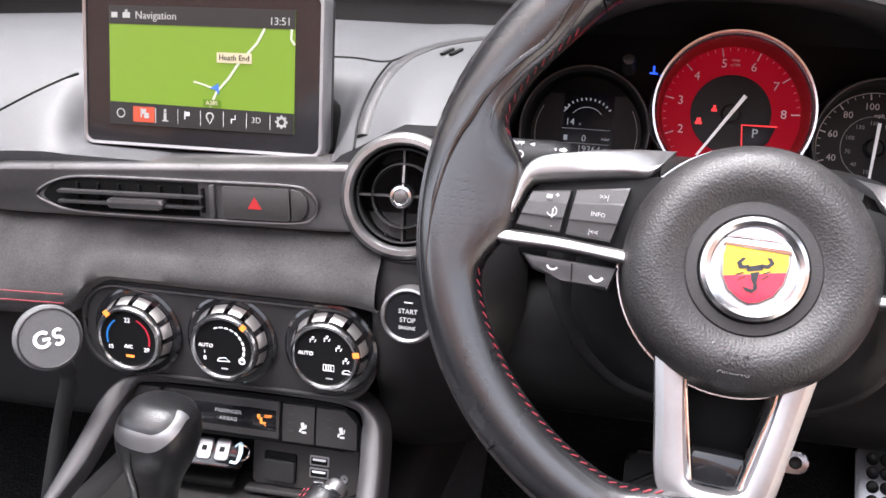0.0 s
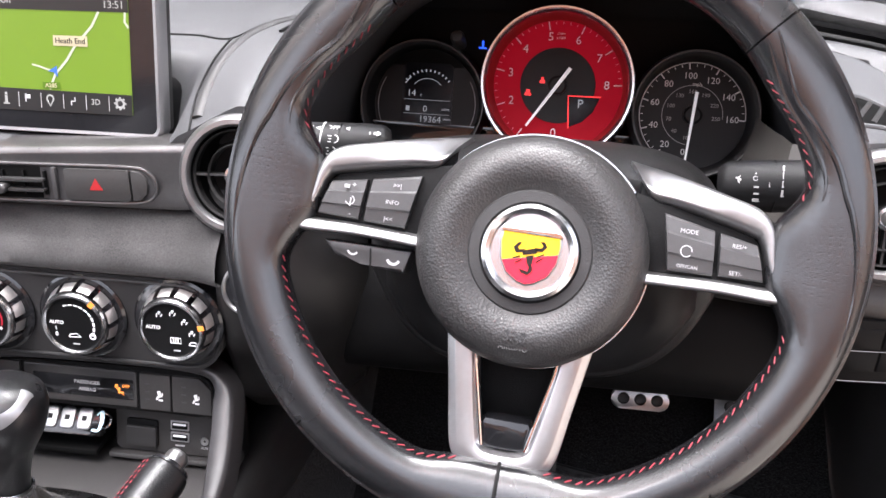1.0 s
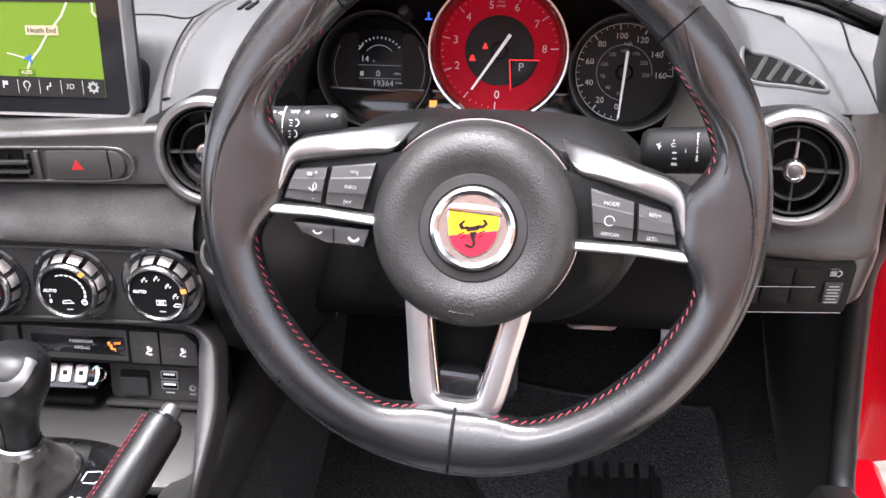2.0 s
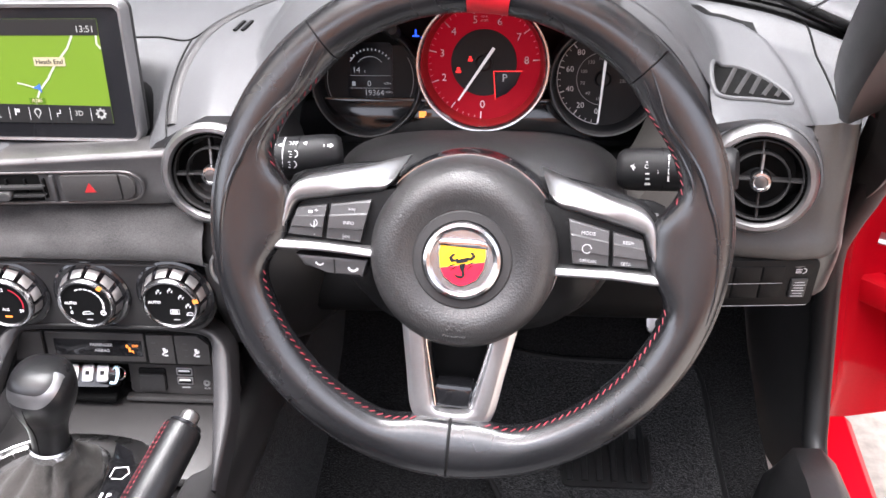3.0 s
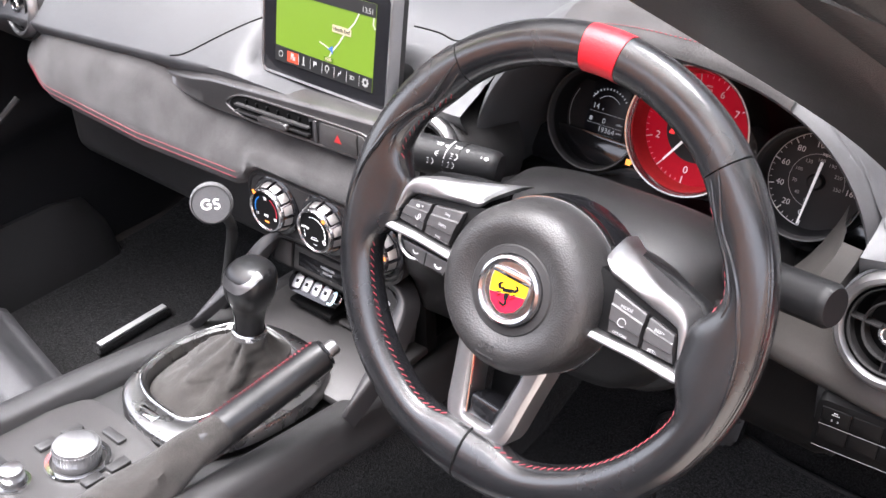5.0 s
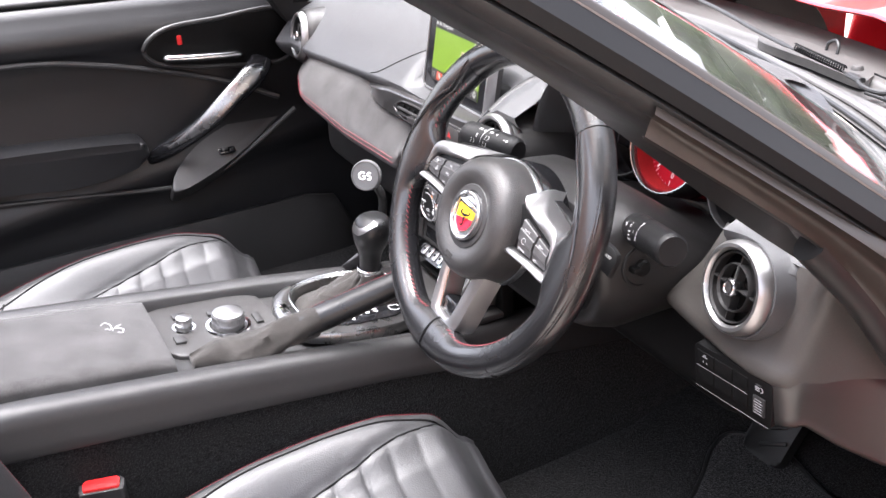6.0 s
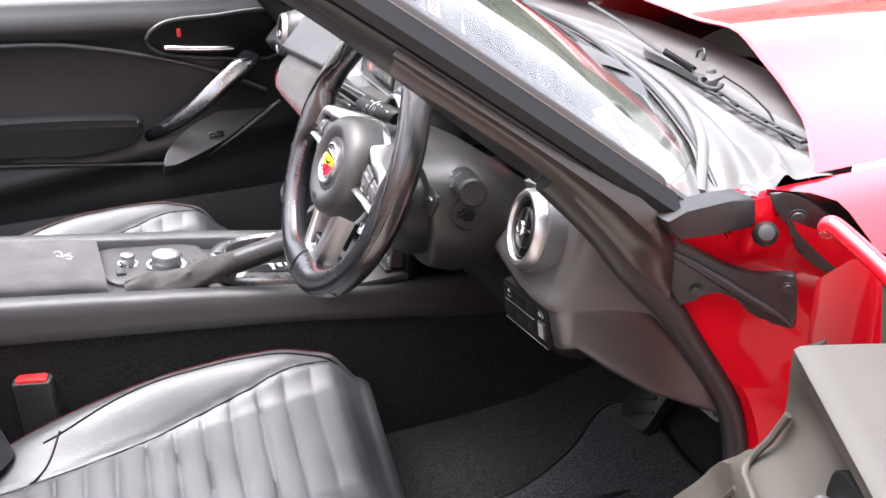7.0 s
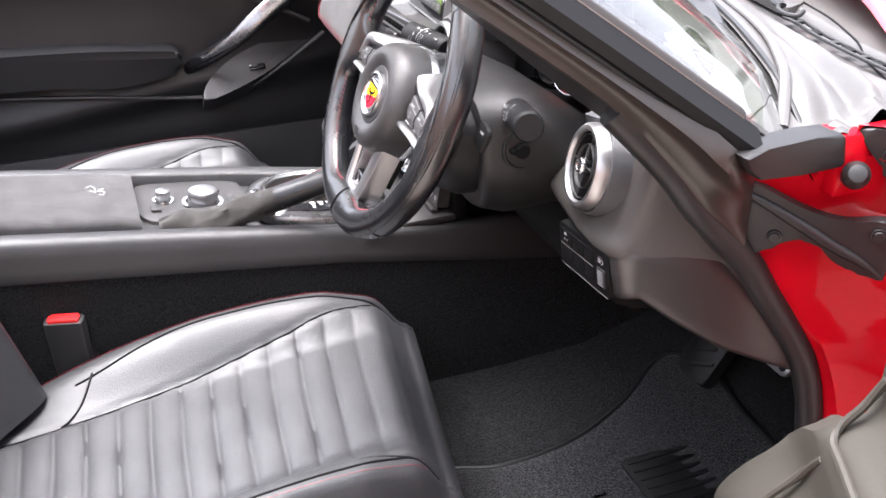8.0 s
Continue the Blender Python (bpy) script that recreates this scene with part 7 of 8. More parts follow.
# ---- seats
def insert_edge(v):
    """Where the pleated insert ends, as a share of the half width; it spreads to the corners at the front."""
    return table([(0.0, 0.50), (0.25, 0.53), (0.45, 0.57), (0.70, 0.67), (0.92, 0.82), (1.0, 0.86)], v)


def seat_point(u, v):
    """The cushion's top at u (-1 to 1 across) and v (0 rear to 1 front)."""
    y = -0.50 + (0.545 - 0.035 * u) * v
    x = 0.215 * u * (1.0 - 0.05 * ease(0.75, 1.0, v)) * (1.0 + 0.15 * (1 - v) * ease(0.2, 0.8, u))
    z = 0.325 + 0.055 * v - 0.05 * ease(0.88, 1.0, v) ** 2
    a, e = abs(u), insert_edge(v)
    rise = 0.052 * math.sin(math.pi * min(max((v - 0.05) / 0.98, 0), 1)) ** 0.8 * (1 - 0.55 * ease(0.78, 0.98, v))
    z += rise * ease(0.50, 0.85, a) - 0.070 * ease(0.89, 1.03, a) ** 1.4
    if a < e + 0.04:
        w = (v * 14.0 + 0.02 * math.sin(5 * u + 3 * v)) % 1.0
        z += 0.0058 * (abs(math.sin(math.pi * w)) ** 0.45 - 0.7) * (1 - ease(e - 0.05, e + 0.01, a)) * (1 - 0.75 * ease(0.72, 0.92, v))
        z -= 0.0045 * math.exp(-((a - e) / 0.022) ** 2)
    z += 0.0008 * noise.noise(Vector((x * 18, y * 18, 1.7)))
    return Vector((x, y, z))


def build_seat(x):
    s = thing("seat", (x, -0.25, 0.185), "black leather sports seat with pleated cushion and red stitching", "seat", "front seats")
    bm = bmesh.new()
    us = [-1.03 + 2.06 * i / 90 for i in range(91)]
    vs_ = [j / 200 for j in range(201)]
    rows = []
    for v in vs_:
        row = [seat_point(u, v) + Vector((x, 0, 0)) for u in us]
        lo, hi = row[0], row[-1]
        row = [Vector((lo.x + 0.006, lo.y, 0.255)), Vector((lo.x - 0.004, lo.y, 0.30))] + row + [Vector((hi.x + 0.004, hi.y, 0.30)), Vector((hi.x - 0.006, hi.y, 0.255))]
        rows.append(row)
    front = rows[-1]
    for dy, dz in ((0.012, -0.012), (0.018, -0.035), (0.012, -0.070), (-0.01, -0.10)):
        rows.append([p + Vector((0, dy, dz if p.z > 0.27 else dz * 0.3)) for p in front])
    grid(bm, rows)
    part("cushion", bm, SEAT_LEATHER, s, "black leather cushion with cross pleats", 70)
    for side in (-1, 1):
        bm = bmesh.new()
        line = [seat_point(side * 0.90, 0.10 + 0.84 * k / 130) + Vector((x, 0, 0.0010)) for k in range(131)]
        for a, b in zip(line, line[1:]):
            stitch((a + b) / 2, b - a, Vector((1, 0, 0)), 0.0026, 0.0008, bm, 0.0)
        part("bolster_stitching", bm, RED_THREAD, s)
        part("bolster_piping", sweep([seat_point(side * (0.83 - 0.08 * (1 - ease(0.0, 0.35, k / 40)) + 0.03 * math.sin(math.pi * k / 40)), 0.20 + 0.75 * k / 40) + Vector((x, 0, 0.0002)) for k in range(41)], 0.0015, 6), DARK, s)
        part("cushion_seam", sweep([seat_point(side * insert_edge(0.02 + 0.95 * k / 60), 0.02 + 0.95 * k / 60) + Vector((x, 0, 0.0004)) for k in range(61)], 0.0015, 6), DARK, s)
        part("bolster_seam", sweep([seat_point(side * (0.78 - 0.25 * ease(0.0, 1.0, k / 16) ** 0.8), 0.24 - 0.08 * (k / 16) ** 1.5) + Vector((x, 0, 0.0003)) for k in range(17)], 0.0016, 6), DARK, s)
    part("seat_base", box((x, -0.22, 0.235), (0.34, 0.46, 0.07), bevel=0.015), PLASTIC, s, "black plastic seat base")
    part("height_dial", lathe([(0.0, 0.012), (0.020, 0.012), (0.026, 0.008), (0.028, 0.0), (0.034, -0.002), (0.035, -0.008)], pose(x + 0.232, -0.045, 0.300, 0, 70, 0), 28), PLASTIC, s)
    # backrest
    bm = bmesh.new()
    rows = []
    for k in range(41):
        t = k / 40
        base = Vector((x, -0.490 - 0.19 * t - 0.03 * t * t, 0.335 + 0.62 * t))
        wide = table([(0, 0.200), (0.2, 0.225), (0.5, 0.232), (0.75, 0.20), (0.85, 0.125), (1.0, 0.105)], t)
        row = []
        for i in range(41):
            u = -1 + i / 20
            a = abs(u)
            f = 0.070 * ease(0.45, 0.80, a) * (1 - ease(0.6, 0.82, t)) - 0.065 * ease(0.82, 1.0, a) ** 1.5 - 0.02 * ease(0.9, 1, t)
            if a < 0.5:
                f += 0.005 * abs(math.sin(math.pi * t * 13)) ** 0.5 * (1 - ease(0.45, 0.5, a)) * (1 - ease(0.62, 0.66, t))
            row.append(base + Vector((u * wide, f * 0.96, f * 0.25)))
        back = [q + Vector((0, -0.08, -0.02)) for q in row]
        rows.append(row + back[::-1])
    vs = grid(bm, rows, close_v=True)
    bm.faces.new(vs[0])
    bm.faces.new(vs[-1][::-1])
    part("backrest", bm, SEAT_LEATHER, s, "black leather backrest with side bolsters", 70)
    for side in (-1, 1):
        bm = bmesh.new()
        line = []
        for k in range(90):
            t = 0.06 + 0.6 * k / 89
            wide = table([(0, 0.200), (0.2, 0.225), (0.5, 0.232), (0.75, 0.20)], t)
            f = 0.070 * ease(0.45, 0.80, 0.8) * (1 - ease(0.6, 0.82, t))
            line.append(Vector((x + side * 0.8 * wide, -0.490 - 0.19 * t - 0.03 * t * t + f * 0.96 + 0.001, 0.335 + 0.62 * t + f * 0.25)))
        for a, b in zip(line, line[1:]):
            stitch((a + b) / 2, b - a, Vector((1, 0, 0)), 0.0026, 0.0008, bm, 0.0)
        part("backrest_stitching", bm, RED_THREAD, s)
    return s


driver_seat = build_seat(0.378)
copy_thing(driver_seat, Matrix.Translation((-0.362, -0.315, 0.165)))

# ---- seat belt buckle
buckle = thing("belt_buckle", (0.135, -0.376, 0.30), "black seat belt buckle with red release button", "belt buckle")
BK = pose(0.150, -0.385, 0.370, 4, 0, 75)
part("housing", prism(rounded(-0.024, 0.024, -0.011, 0.011, 0.004), -0.065, 0.054, BK, 0.003, taper=-0.06), PLASTIC, buckle)
part("release", prism(rounded(-0.0205, 0.0205, -0.0085, 0.0085, 0.003), 0.050, 0.058, BK, 0.002), RED_BUTTON, buckle, "bright red release button")
part("stalk", sweep([BK @ Vector((0, 0, -0.04)), BK @ Vector((0, 0, -0.10))], 0.008, 10), DARK, buckle)


# ---- passenger door, closed
pdoor = thing("passenger_door", (-0.72, -0.2, 0.25), "closed door with black moulded trim and silver grab handle", "car door")


def door_x(y, z):
    """The trim's inner surface by height and place along the car."""
    belt = 0.772 - 0.05 * y
    x = -0.722
    x -= 0.040 * ease(belt - 0.065, belt + 0.012, z)
    x -= 0.020 * ease(0.47, 0.66, z) * (1 - ease(belt - 0.10, belt - 0.06, z)) * (1 - ease(-0.02, 0.10, y))
    x += 0.030 * (1 - ease(0.33, 0.45, z)) * 0.6
    x += 0.018 * math.exp(-((z - 0.455 - 0.10 * y) / 0.03) ** 2)
    return x


bm = bmesh.new()
rows = []
for i in range(61):
    y = -0.85 + 1.50 * i / 60
    belt = 0.772 - 0.05 * y
    rows.append([(door_x(y, 0.22 + (belt - 0.22) * j / 40), y, 0.22 + (belt - 0.22) * j / 40) for j in range(41)] + [(-0.775, y, belt + 0.004), (-0.80, y, belt - 0.004), (-0.80, y, 0.22)])
grid(bm, rows)
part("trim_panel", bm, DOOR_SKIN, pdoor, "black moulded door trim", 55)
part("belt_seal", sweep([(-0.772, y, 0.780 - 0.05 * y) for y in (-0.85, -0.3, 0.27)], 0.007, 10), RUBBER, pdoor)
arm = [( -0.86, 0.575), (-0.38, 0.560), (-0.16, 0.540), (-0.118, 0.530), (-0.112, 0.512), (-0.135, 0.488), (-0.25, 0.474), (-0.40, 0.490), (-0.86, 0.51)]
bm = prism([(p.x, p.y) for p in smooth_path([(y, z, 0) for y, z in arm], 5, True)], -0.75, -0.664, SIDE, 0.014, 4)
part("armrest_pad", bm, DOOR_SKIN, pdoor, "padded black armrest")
sweep_pts = smooth_path([(-0.735, -0.115, 0.470), (-0.705, -0.09, 0.490), (-0.672, -0.045, 0.520), (-0.648, 0.010, 0.560), (-0.642, 0.060, 0.600), (-0.652, 0.105, 0.628), (-0.690, 0.135, 0.640)], 8)
n = len(sweep_pts)
gh = part("grab_handle", sweep(sweep_pts, [0.011 + 0.006 * ease(0, 0.3, i / n) + 0.006 * ease(0.3, 0.85, i / n) for i in range(n)], 18, flat=0.50, up=(0.85, -0.35, 0.4)), GLOSS, pdoor, "black diagonal grab handle with a silver face")
part("handle_face", sweep([p + Vector((0.0072, -0.0030, 0.0036)) for p in sweep_pts[12:-3]], [0.004 + 0.013 * ease(0, 0.5, i / (n - 16)) for i in range(n - 15)], 14, flat=0.30, up=(0.85, -0.35, 0.4)), SATIN_PLATE, gh, "satin silver face")
drop = [(-0.078, 0.690), (-0.060, 0.712), (-0.02, 0.726), (0.06, 0.728), (0.20, 0.725), (0.20, 0.630), (0.06, 0.636), (-0.03, 0.652), (-0.066, 0.668)]
cup = part("latch_cup", prism([(p.x, p.y) for p in smooth_path([(y, z, 0) for y, z in drop], 5, True)], -0.76, -0.7185, SIDE, 0.004), DARK, pdoor, "recessed door release cup")
part("cup_rim", sweep([Vector((-0.7185, p.x, p.y)) for p in smooth_path([(y, z, 0) for y, z in drop], 6, True)], 0.0045, 8, closed=True), PLASTIC, cup)
part("release_lever", sweep(smooth_path([(-0.712, -0.045, 0.672), (-0.700, 0.0, 0.668), (-0.698, 0.06, 0.662), (-0.704, 0.105, 0.657)], 6), [0.007] + [0.0125] * 16 + [0.009, 0.004], 12, flat=0.6), SATIN_CHROME, pdoor, "chrome door release lever")
part("lock_tab", box((-0.714, -0.010, 0.700), (0.006, 0.009, 0.018), bevel=0.002), RED_BUTTON, pdoor, "small red lock tab")
pod = [(-0.075, 0.412), (0.05, 0.455), (0.16, 0.520), (0.195, 0.545), (0.165, 0.552), (0.08, 0.535), (-0.01, 0.500), (-0.07, 0.450)]
POD_TILT = pose(-0.690, 0.05, 0.480) @ pose(0, 0, 0, 0, -42, 0) @ pose(0.690, -0.05, -0.480)
sp = part("switch_pod", prism([(p.x, p.y) for p in smooth_path([(y, z, 0) for y, z in pod], 5, True)], -0.74, -0.690, POD_TILT @ SIDE, 0.008, 3), GUNMETAL_MATT, pdoor)
part("window_switch", box((-0.6885, 0.040, 0.473), (0.008, 0.034, 0.013), POD_TILT, bevel=0.003), GLOSS, sp, "gloss black window switch")
part("switch_rocker", box((-0.683, 0.036, 0.474), (0.006, 0.012, 0.009), POD_TILT, bevel=0.002), PLASTIC, sp)
part("trim_bead", sweep(smooth_path([(-0.700, -0.85, 0.505), (-0.700, -0.40, 0.462), (-0.698, -0.06, 0.418), (-0.694, 0.02, 0.432), (-0.690, 0.10, 0.474), (-0.682, 0.19, 0.535)], 6), 0.005, 8), GUNMETAL_MATT, pdoor)
part("upper_bead", sweep(smooth_path([(-0.728, -0.85, 0.715), (-0.730, -0.35, 0.703), (-0.730, -0.16, 0.675), (-0.722, 0.04, 0.615), (-0.700, 0.165, 0.558)], 6), 0.005, 8), GUNMETAL_MATT, pdoor)
mirror = thing("door_mirror", (-0.86, 0.16, 0.76), "black and red door mirror outside the far door", "door mirror")
part("mirror_foot", sweep([(-0.80, 0.20, 0.775), (-0.85, 0.17, 0.82)], 0.02, 12), GLOSS, mirror)
part("mirror_shell", lathe([(0.0, 0.07), (0.04, 0.06), (0.075, 0.02), (0.08, 0.0), (0.0, -0.005)], pose(-0.92, 0.17, 0.86, -90, 0, 0), 28), RED_PAINT, mirror)


# ---- body round the windscreen on the driver's side, mirrored on the other
body = thing("car_body", (0.0, 0.6, 0.2), "red sports car body with black windscreen frame", "car")


def pillar_line(y):
    return 0.33 * (y - 0.13), -0.72 * (y - 0.13)


def pillar_part(name, section, mat_, y0, y1, s, label="", flare=0.0):
    bm = bmesh.new()
    rows = []
    for i in range(25):
        y = y0 + (y1 - y0) * i / 24
        dx, dz = pillar_line(y)
        bow = 0.010 * math.sin(math.pi * (y + 0.32) / 0.62)
        g = flare * ease(-0.10, 0.16, y)
        rows.append([(s * (x + dx - (0.8 * g if x < 0.66 else 0.0)), y + oy, z + dz + bow - (g if x < 0.66 else 0.0)) for x, oy, z in section])
    vs = grid(bm, rows, close_v=True)
    bm.faces.new(vs[0])
    bm.faces.new(vs[-1][::-1])
    return part(name, bm, mat_, body, label, 50)


for s in (1, -1):
    pillar_part("pillar_trim", [(0.643, 0, 0.824), (0.650, 0, 0.818), (0.680, 0, 0.822), (0.700, 0, 0.830), (0.702, 0, 0.840), (0.665, 0, 0.870), (0.640, 0, 0.880), (0.632, 0, 0.86)], BLACK_TRIM, -0.32, 0.20, s, "black pillar trim", 0.024)
    pillar_part("pillar_seal", [(0.699, 0, 0.830), (0.712, 0, 0.832), (0.716, 0, 0.842), (0.703, 0, 0.856), (0.690, 0, 0.848)], RUBBER, -0.32, 0.18, s, "black rubber pillar seal")
    pillar_part("pillar_skin", [(0.704, 0, 0.850), (0.7165, 0, 0.846), (0.7185, 0, 0.858), (0.703, 0, 0.878), (0.698, 0, 0.874), (0.694, 0, 0.862)], PILLAR_PAINT, -0.32, 0.235, s, "satin black windscreen pillar")
    pillar_part("pillar_moulding", [(0.7035, 0, 0.8765), (0.700, 0, 0.884), (0.694, 0, 0.887), (0.690, 0, 0.882), (0.694, 0, 0.872)], BROWN_TRIM, -0.32, 0.225, s, "dark brown moulding along the glass")
    # Added metal strip standing in for the highlight along the pillar's rolled edge.
    pillar_part("pillar_highlight", [(0.7032, 0, 0.8768), (0.7040, 0, 0.8770), (0.7036, 0, 0.8787), (0.7026, 0, 0.8787)], GUNMETAL, -0.32, 0.222, s, "thin bright strip for the highlight on the pillar's rolled edge")
bm = sweep(smooth_path([(0.535, -0.32, 1.17), (0.40, -0.345, 1.20), (0.0, -0.355, 1.215), (-0.40, -0.345, 1.20), (-0.535, -0.32, 1.17)], 8), 0.030, 14, flat=0.7)
part("windscreen_header", bm, PLASTIC, body)


def glass_point(s, t):
    base = Vector((0.705 * s, 0.455 - 0.155 * s * s, 0.828 - 0.035 * s * s))
    top = Vector((0.535 * s, -0.33 + 0.02 * s * s, 1.205 - 0.035 * s * s))
    p = base.lerp(top, t)
    wrap = ease(0.86, 1.0, abs(s)) ** 1.5
    p.x += math.copysign(0.040 * wrap, s)
    p.z -= 0.043 * wrap
    p.z += 0.035 * math.sin(math.pi * t)
    return p


bm = bmesh.new()
grid(bm, [[glass_point(-1 + 2 * i / 32, j / 14) for j in range(15)] for i in range(33)])
grid(bm, [[glass_point(-1 + 2 * i / 32, j / 14) + Vector((0, -0.003, -0.004)) for j in range(15)] for i in range(33)])
wsc = part("windscreen", bm, GLASS, body, "clear windscreen", 60)
wsc.visible_shadow = False
for s in (1, -1):
    bm = bmesh.new()
    grid(bm, [[glass_point(s * k, j / 20) + Vector((0, 0.0015, 0.003)) for k in (0.985, 1.0)] for j in range(21)])
    part("glass_border", bm, GLOSS, body, "black printed glass border")

bm = bmesh.new()
grid(bm, [[glass_point(-0.985 + 1.97 * i / 60, t) + Vector((0, -0.004, -0.006)) for t in (0.0, 0.006, 0.012)] for i in range(61)])
part("glass_border", bm, DARK, body, "black printed glass border", 60)
bm = bmesh.new()
grid(bm, [[(x, 0.437 - 0.150 * (x / 0.705) ** 2 - 0.03, dash_top(x, 0.437 - 0.150 * (x / 0.705) ** 2 - 0.03) - 0.004), (x, 0.437 - 0.150 * (x / 0.705) ** 2 + 0.003, dash_top(x, 0.437 - 0.150 * (x / 0.705) ** 2) - 0.004), glass_point(x / 0.705, 0.0) + Vector((0, 0.0, -0.006))] for x in [-0.70 + 1.40 * i / 60 for i in range(61)]])
part("base_shelf", bm, DARK, body, "", 60)

# scuttle panel with its folds and channel, and the wipers
def bonnet_edge(x):
    return table([(0.0, 0.640), (0.17, 0.626), (0.35, 0.593), (0.512, 0.540), (0.625, 0.485), (0.70, 0.430), (0.735, 0.395)], abs(x))


def scuttle_base(x):
    """The line along the foot of the glass."""
    s = x / 0.705
    return Vector((x, 0.455 - 0.155 * s * s, 0.828 - 0.035 * s * s - 0.020 * ease(0.86, 1.0, abs(s))))


def scuttle_z(x, y):
    s = abs(x) / 0.705
    b = scuttle_base(x)
    low = 0.789 + 0.010 * s ** 2 - 0.010 * ease(0.70, 0.74, abs(x))
    d = y - b.y
    z = b.z + 0.002 + (low - b.z) * ease(0.004, 0.080, d)
    end = ease(0.40, 0.62, abs(x))
    for c, w, h in ((0.040, 0.009, 0.010), (0.062, 0.007, -0.006), (0.082, 0.008, 0.008)):
        z += h * end * math.exp(-((d - c - 0.03 * (0.64 - abs(x))) / w) ** 2)
    chan = table([(0.0, 0.55), (0.30, 0.525), (0.449, 0.482), (0.543, 0.454), (0.609, 0.443), (0.70, 0.430)], abs(x))
    z -= 0.012 * ease(chan - 0.004, chan + 0.004, y) * (1 - ease(chan + 0.040, chan + 0.052, y))
    z += 0.006 * ease(0.60, 0.66, abs(x)) * (1 - ease(0.40, 0.45, y)) * ease(0.32, 0.36, y)
    return z + 0.0006 * noise.noise(Vector((x * 14, y * 14, 4.0)))


SCUTTLE = pbr("grey_scuttle_plastic", (0.070, 0.067, 0.064), 0.42, grain=0.18, grain_scale=1200, blotch=9, vary=0.25, spec=0.45)
bm = bmesh.new()
rows = []
for i in range(141):
    b = scuttle_base(-0.742 + 1.484 * i / 140)
    b.y = max(b.y, 0.318 * ease(0.700, 0.724, abs(b.x)))
    y1 = bonnet_edge(b.x) + 0.06
    rows.append([(b.x, b.y + (y1 - b.y) * k, scuttle_z(b.x, b.y + (y1 - b.y) * k)) for k in [j / 64 for j in range(65)]])
grid(bm, rows)
part("scuttle", bm, SCUTTLE, body, "grey plastic scuttle panel", 50)
part("base_gasket", sweep([glass_point(-0.96 + 1.92 * i / 40, 0.0) + Vector((0, 0.006, 0.004)) for i in range(41)], 0.0032, 8, flat=0.7), RUBBER, body, "black rubber gasket at the glass base")


def on_scuttle(x, y, up):
    return Vector((x, y, scuttle_z(x, y) + up))


for s in (1, -1):
    part("scuttle_hem", sweep([on_scuttle(p.x, p.y, 0.004) for p in smooth_path([(s * 0.693, 0.297, 0), (s * 0.635, 0.340, 0), (s * 0.577, 0.374, 0), (s * 0.508, 0.407, 0), (s * 0.40, 0.442, 0), (s * 0.20, 0.480, 0)], 8)], 0.0060, 10, flat=0.6), SCUTTLE, body, "pale soft hem along the glass")
    part("scuttle_seam", sweep([on_scuttle(p.x, p.y, 0.0005) for p in smooth_path([(s * 0.326, 0.580, 0), (s * 0.439, 0.549, 0), (s * 0.555, 0.500, 0), (s * 0.640, 0.462, 0)], 8)], 0.0014, 6), DARK, body)
# plate of the wiper drive with a hook and a bolt
PLATE = smooth_path([(0.179, 0.606, 0), (0.279, 0.600, 0), (0.343, 0.584, 0), (0.372, 0.566, 0), (0.384, 0.547, 0), (0.380, 0.530, 0), (0.287, 0.545, 0), (0.185, 0.560, 0)], 4, True)
drive = part("drive_plate", prism([(p.x, p.y) for p in PLATE], 0.786, 0.797, Matrix(), 0.002), SCUTTLE, body, "pale plate over the wiper drive")
part("plate_hook", sweep(smooth_path([(0.272, 0.594, 0.796), (0.273, 0.596, 0.806), (0.282, 0.598, 0.811), (0.291, 0.594, 0.806), (0.293, 0.590, 0.796)], 5), 0.0022, 8), RUBBER, drive)
part("plate_bolt", lathe([(0.0, 0.006), (0.006, 0.005), (0.008, 0.001), (0.008, -0.002)], pose(0.352, 0.560, 0.797), 16), SCUTTLE, drive)
part("bracket", sweep(smooth_path([(0.385, 0.523, 0.803), (0.405, 0.503, 0.802), (0.430, 0.496, 0.802), (0.444, 0.502, 0.803), (0.434, 0.517, 0.804)], 5), 0.0030, 8), RUBBER, body, "bent steel bracket")
for sign, keys in ((1, [(0.398, 0.514, 0.803), (0.353, 0.524, 0.804), (0.278, 0.538, 0.806), (0.188, 0.553, 0.812), (0.110, 0.562, 0.822), (0.018, 0.560, 0.836)]),
                   (-1, [(-0.090, 0.520, 0.812), (-0.20, 0.522, 0.818), (-0.30, 0.505, 0.824), (-0.42, 0.475, 0.828), (-0.52, 0.440, 0.828)])):
    line = smooth_path(keys, 10)
    n = len(line)
    w = thing("wiper", keys[0], "black windscreen wiper with a spring lying on the scuttle", "wiper", "wipers")
    part("wiper_arm", sweep(line, [0.0060 if i < n * 0.13 else 0.0022 if i < n * 0.45 else 0.0040 for i in range(n)], 8, flat=0.6), RUBBER, w)
    i0, i1 = int(n * 0.16), int(n * 0.42)
    coil = [line[i0].lerp(line[i1], k / 200) + Vector((0, 0.0042 * math.cos(k * 0.7), 0.004 + 0.0042 * math.sin(k * 0.7))) for k in range(201)]
    part("spring", sweep(coil, 0.0011, 5), DARK, w)
    part("blade", sweep([glass_point(0.62 * sign - 0.075 * sign * k, 0.05 - 0.004 * k) + Vector((0, 0.004, 0.006)) for k in range(9)], 0.0035, 8), RUBBER, w)
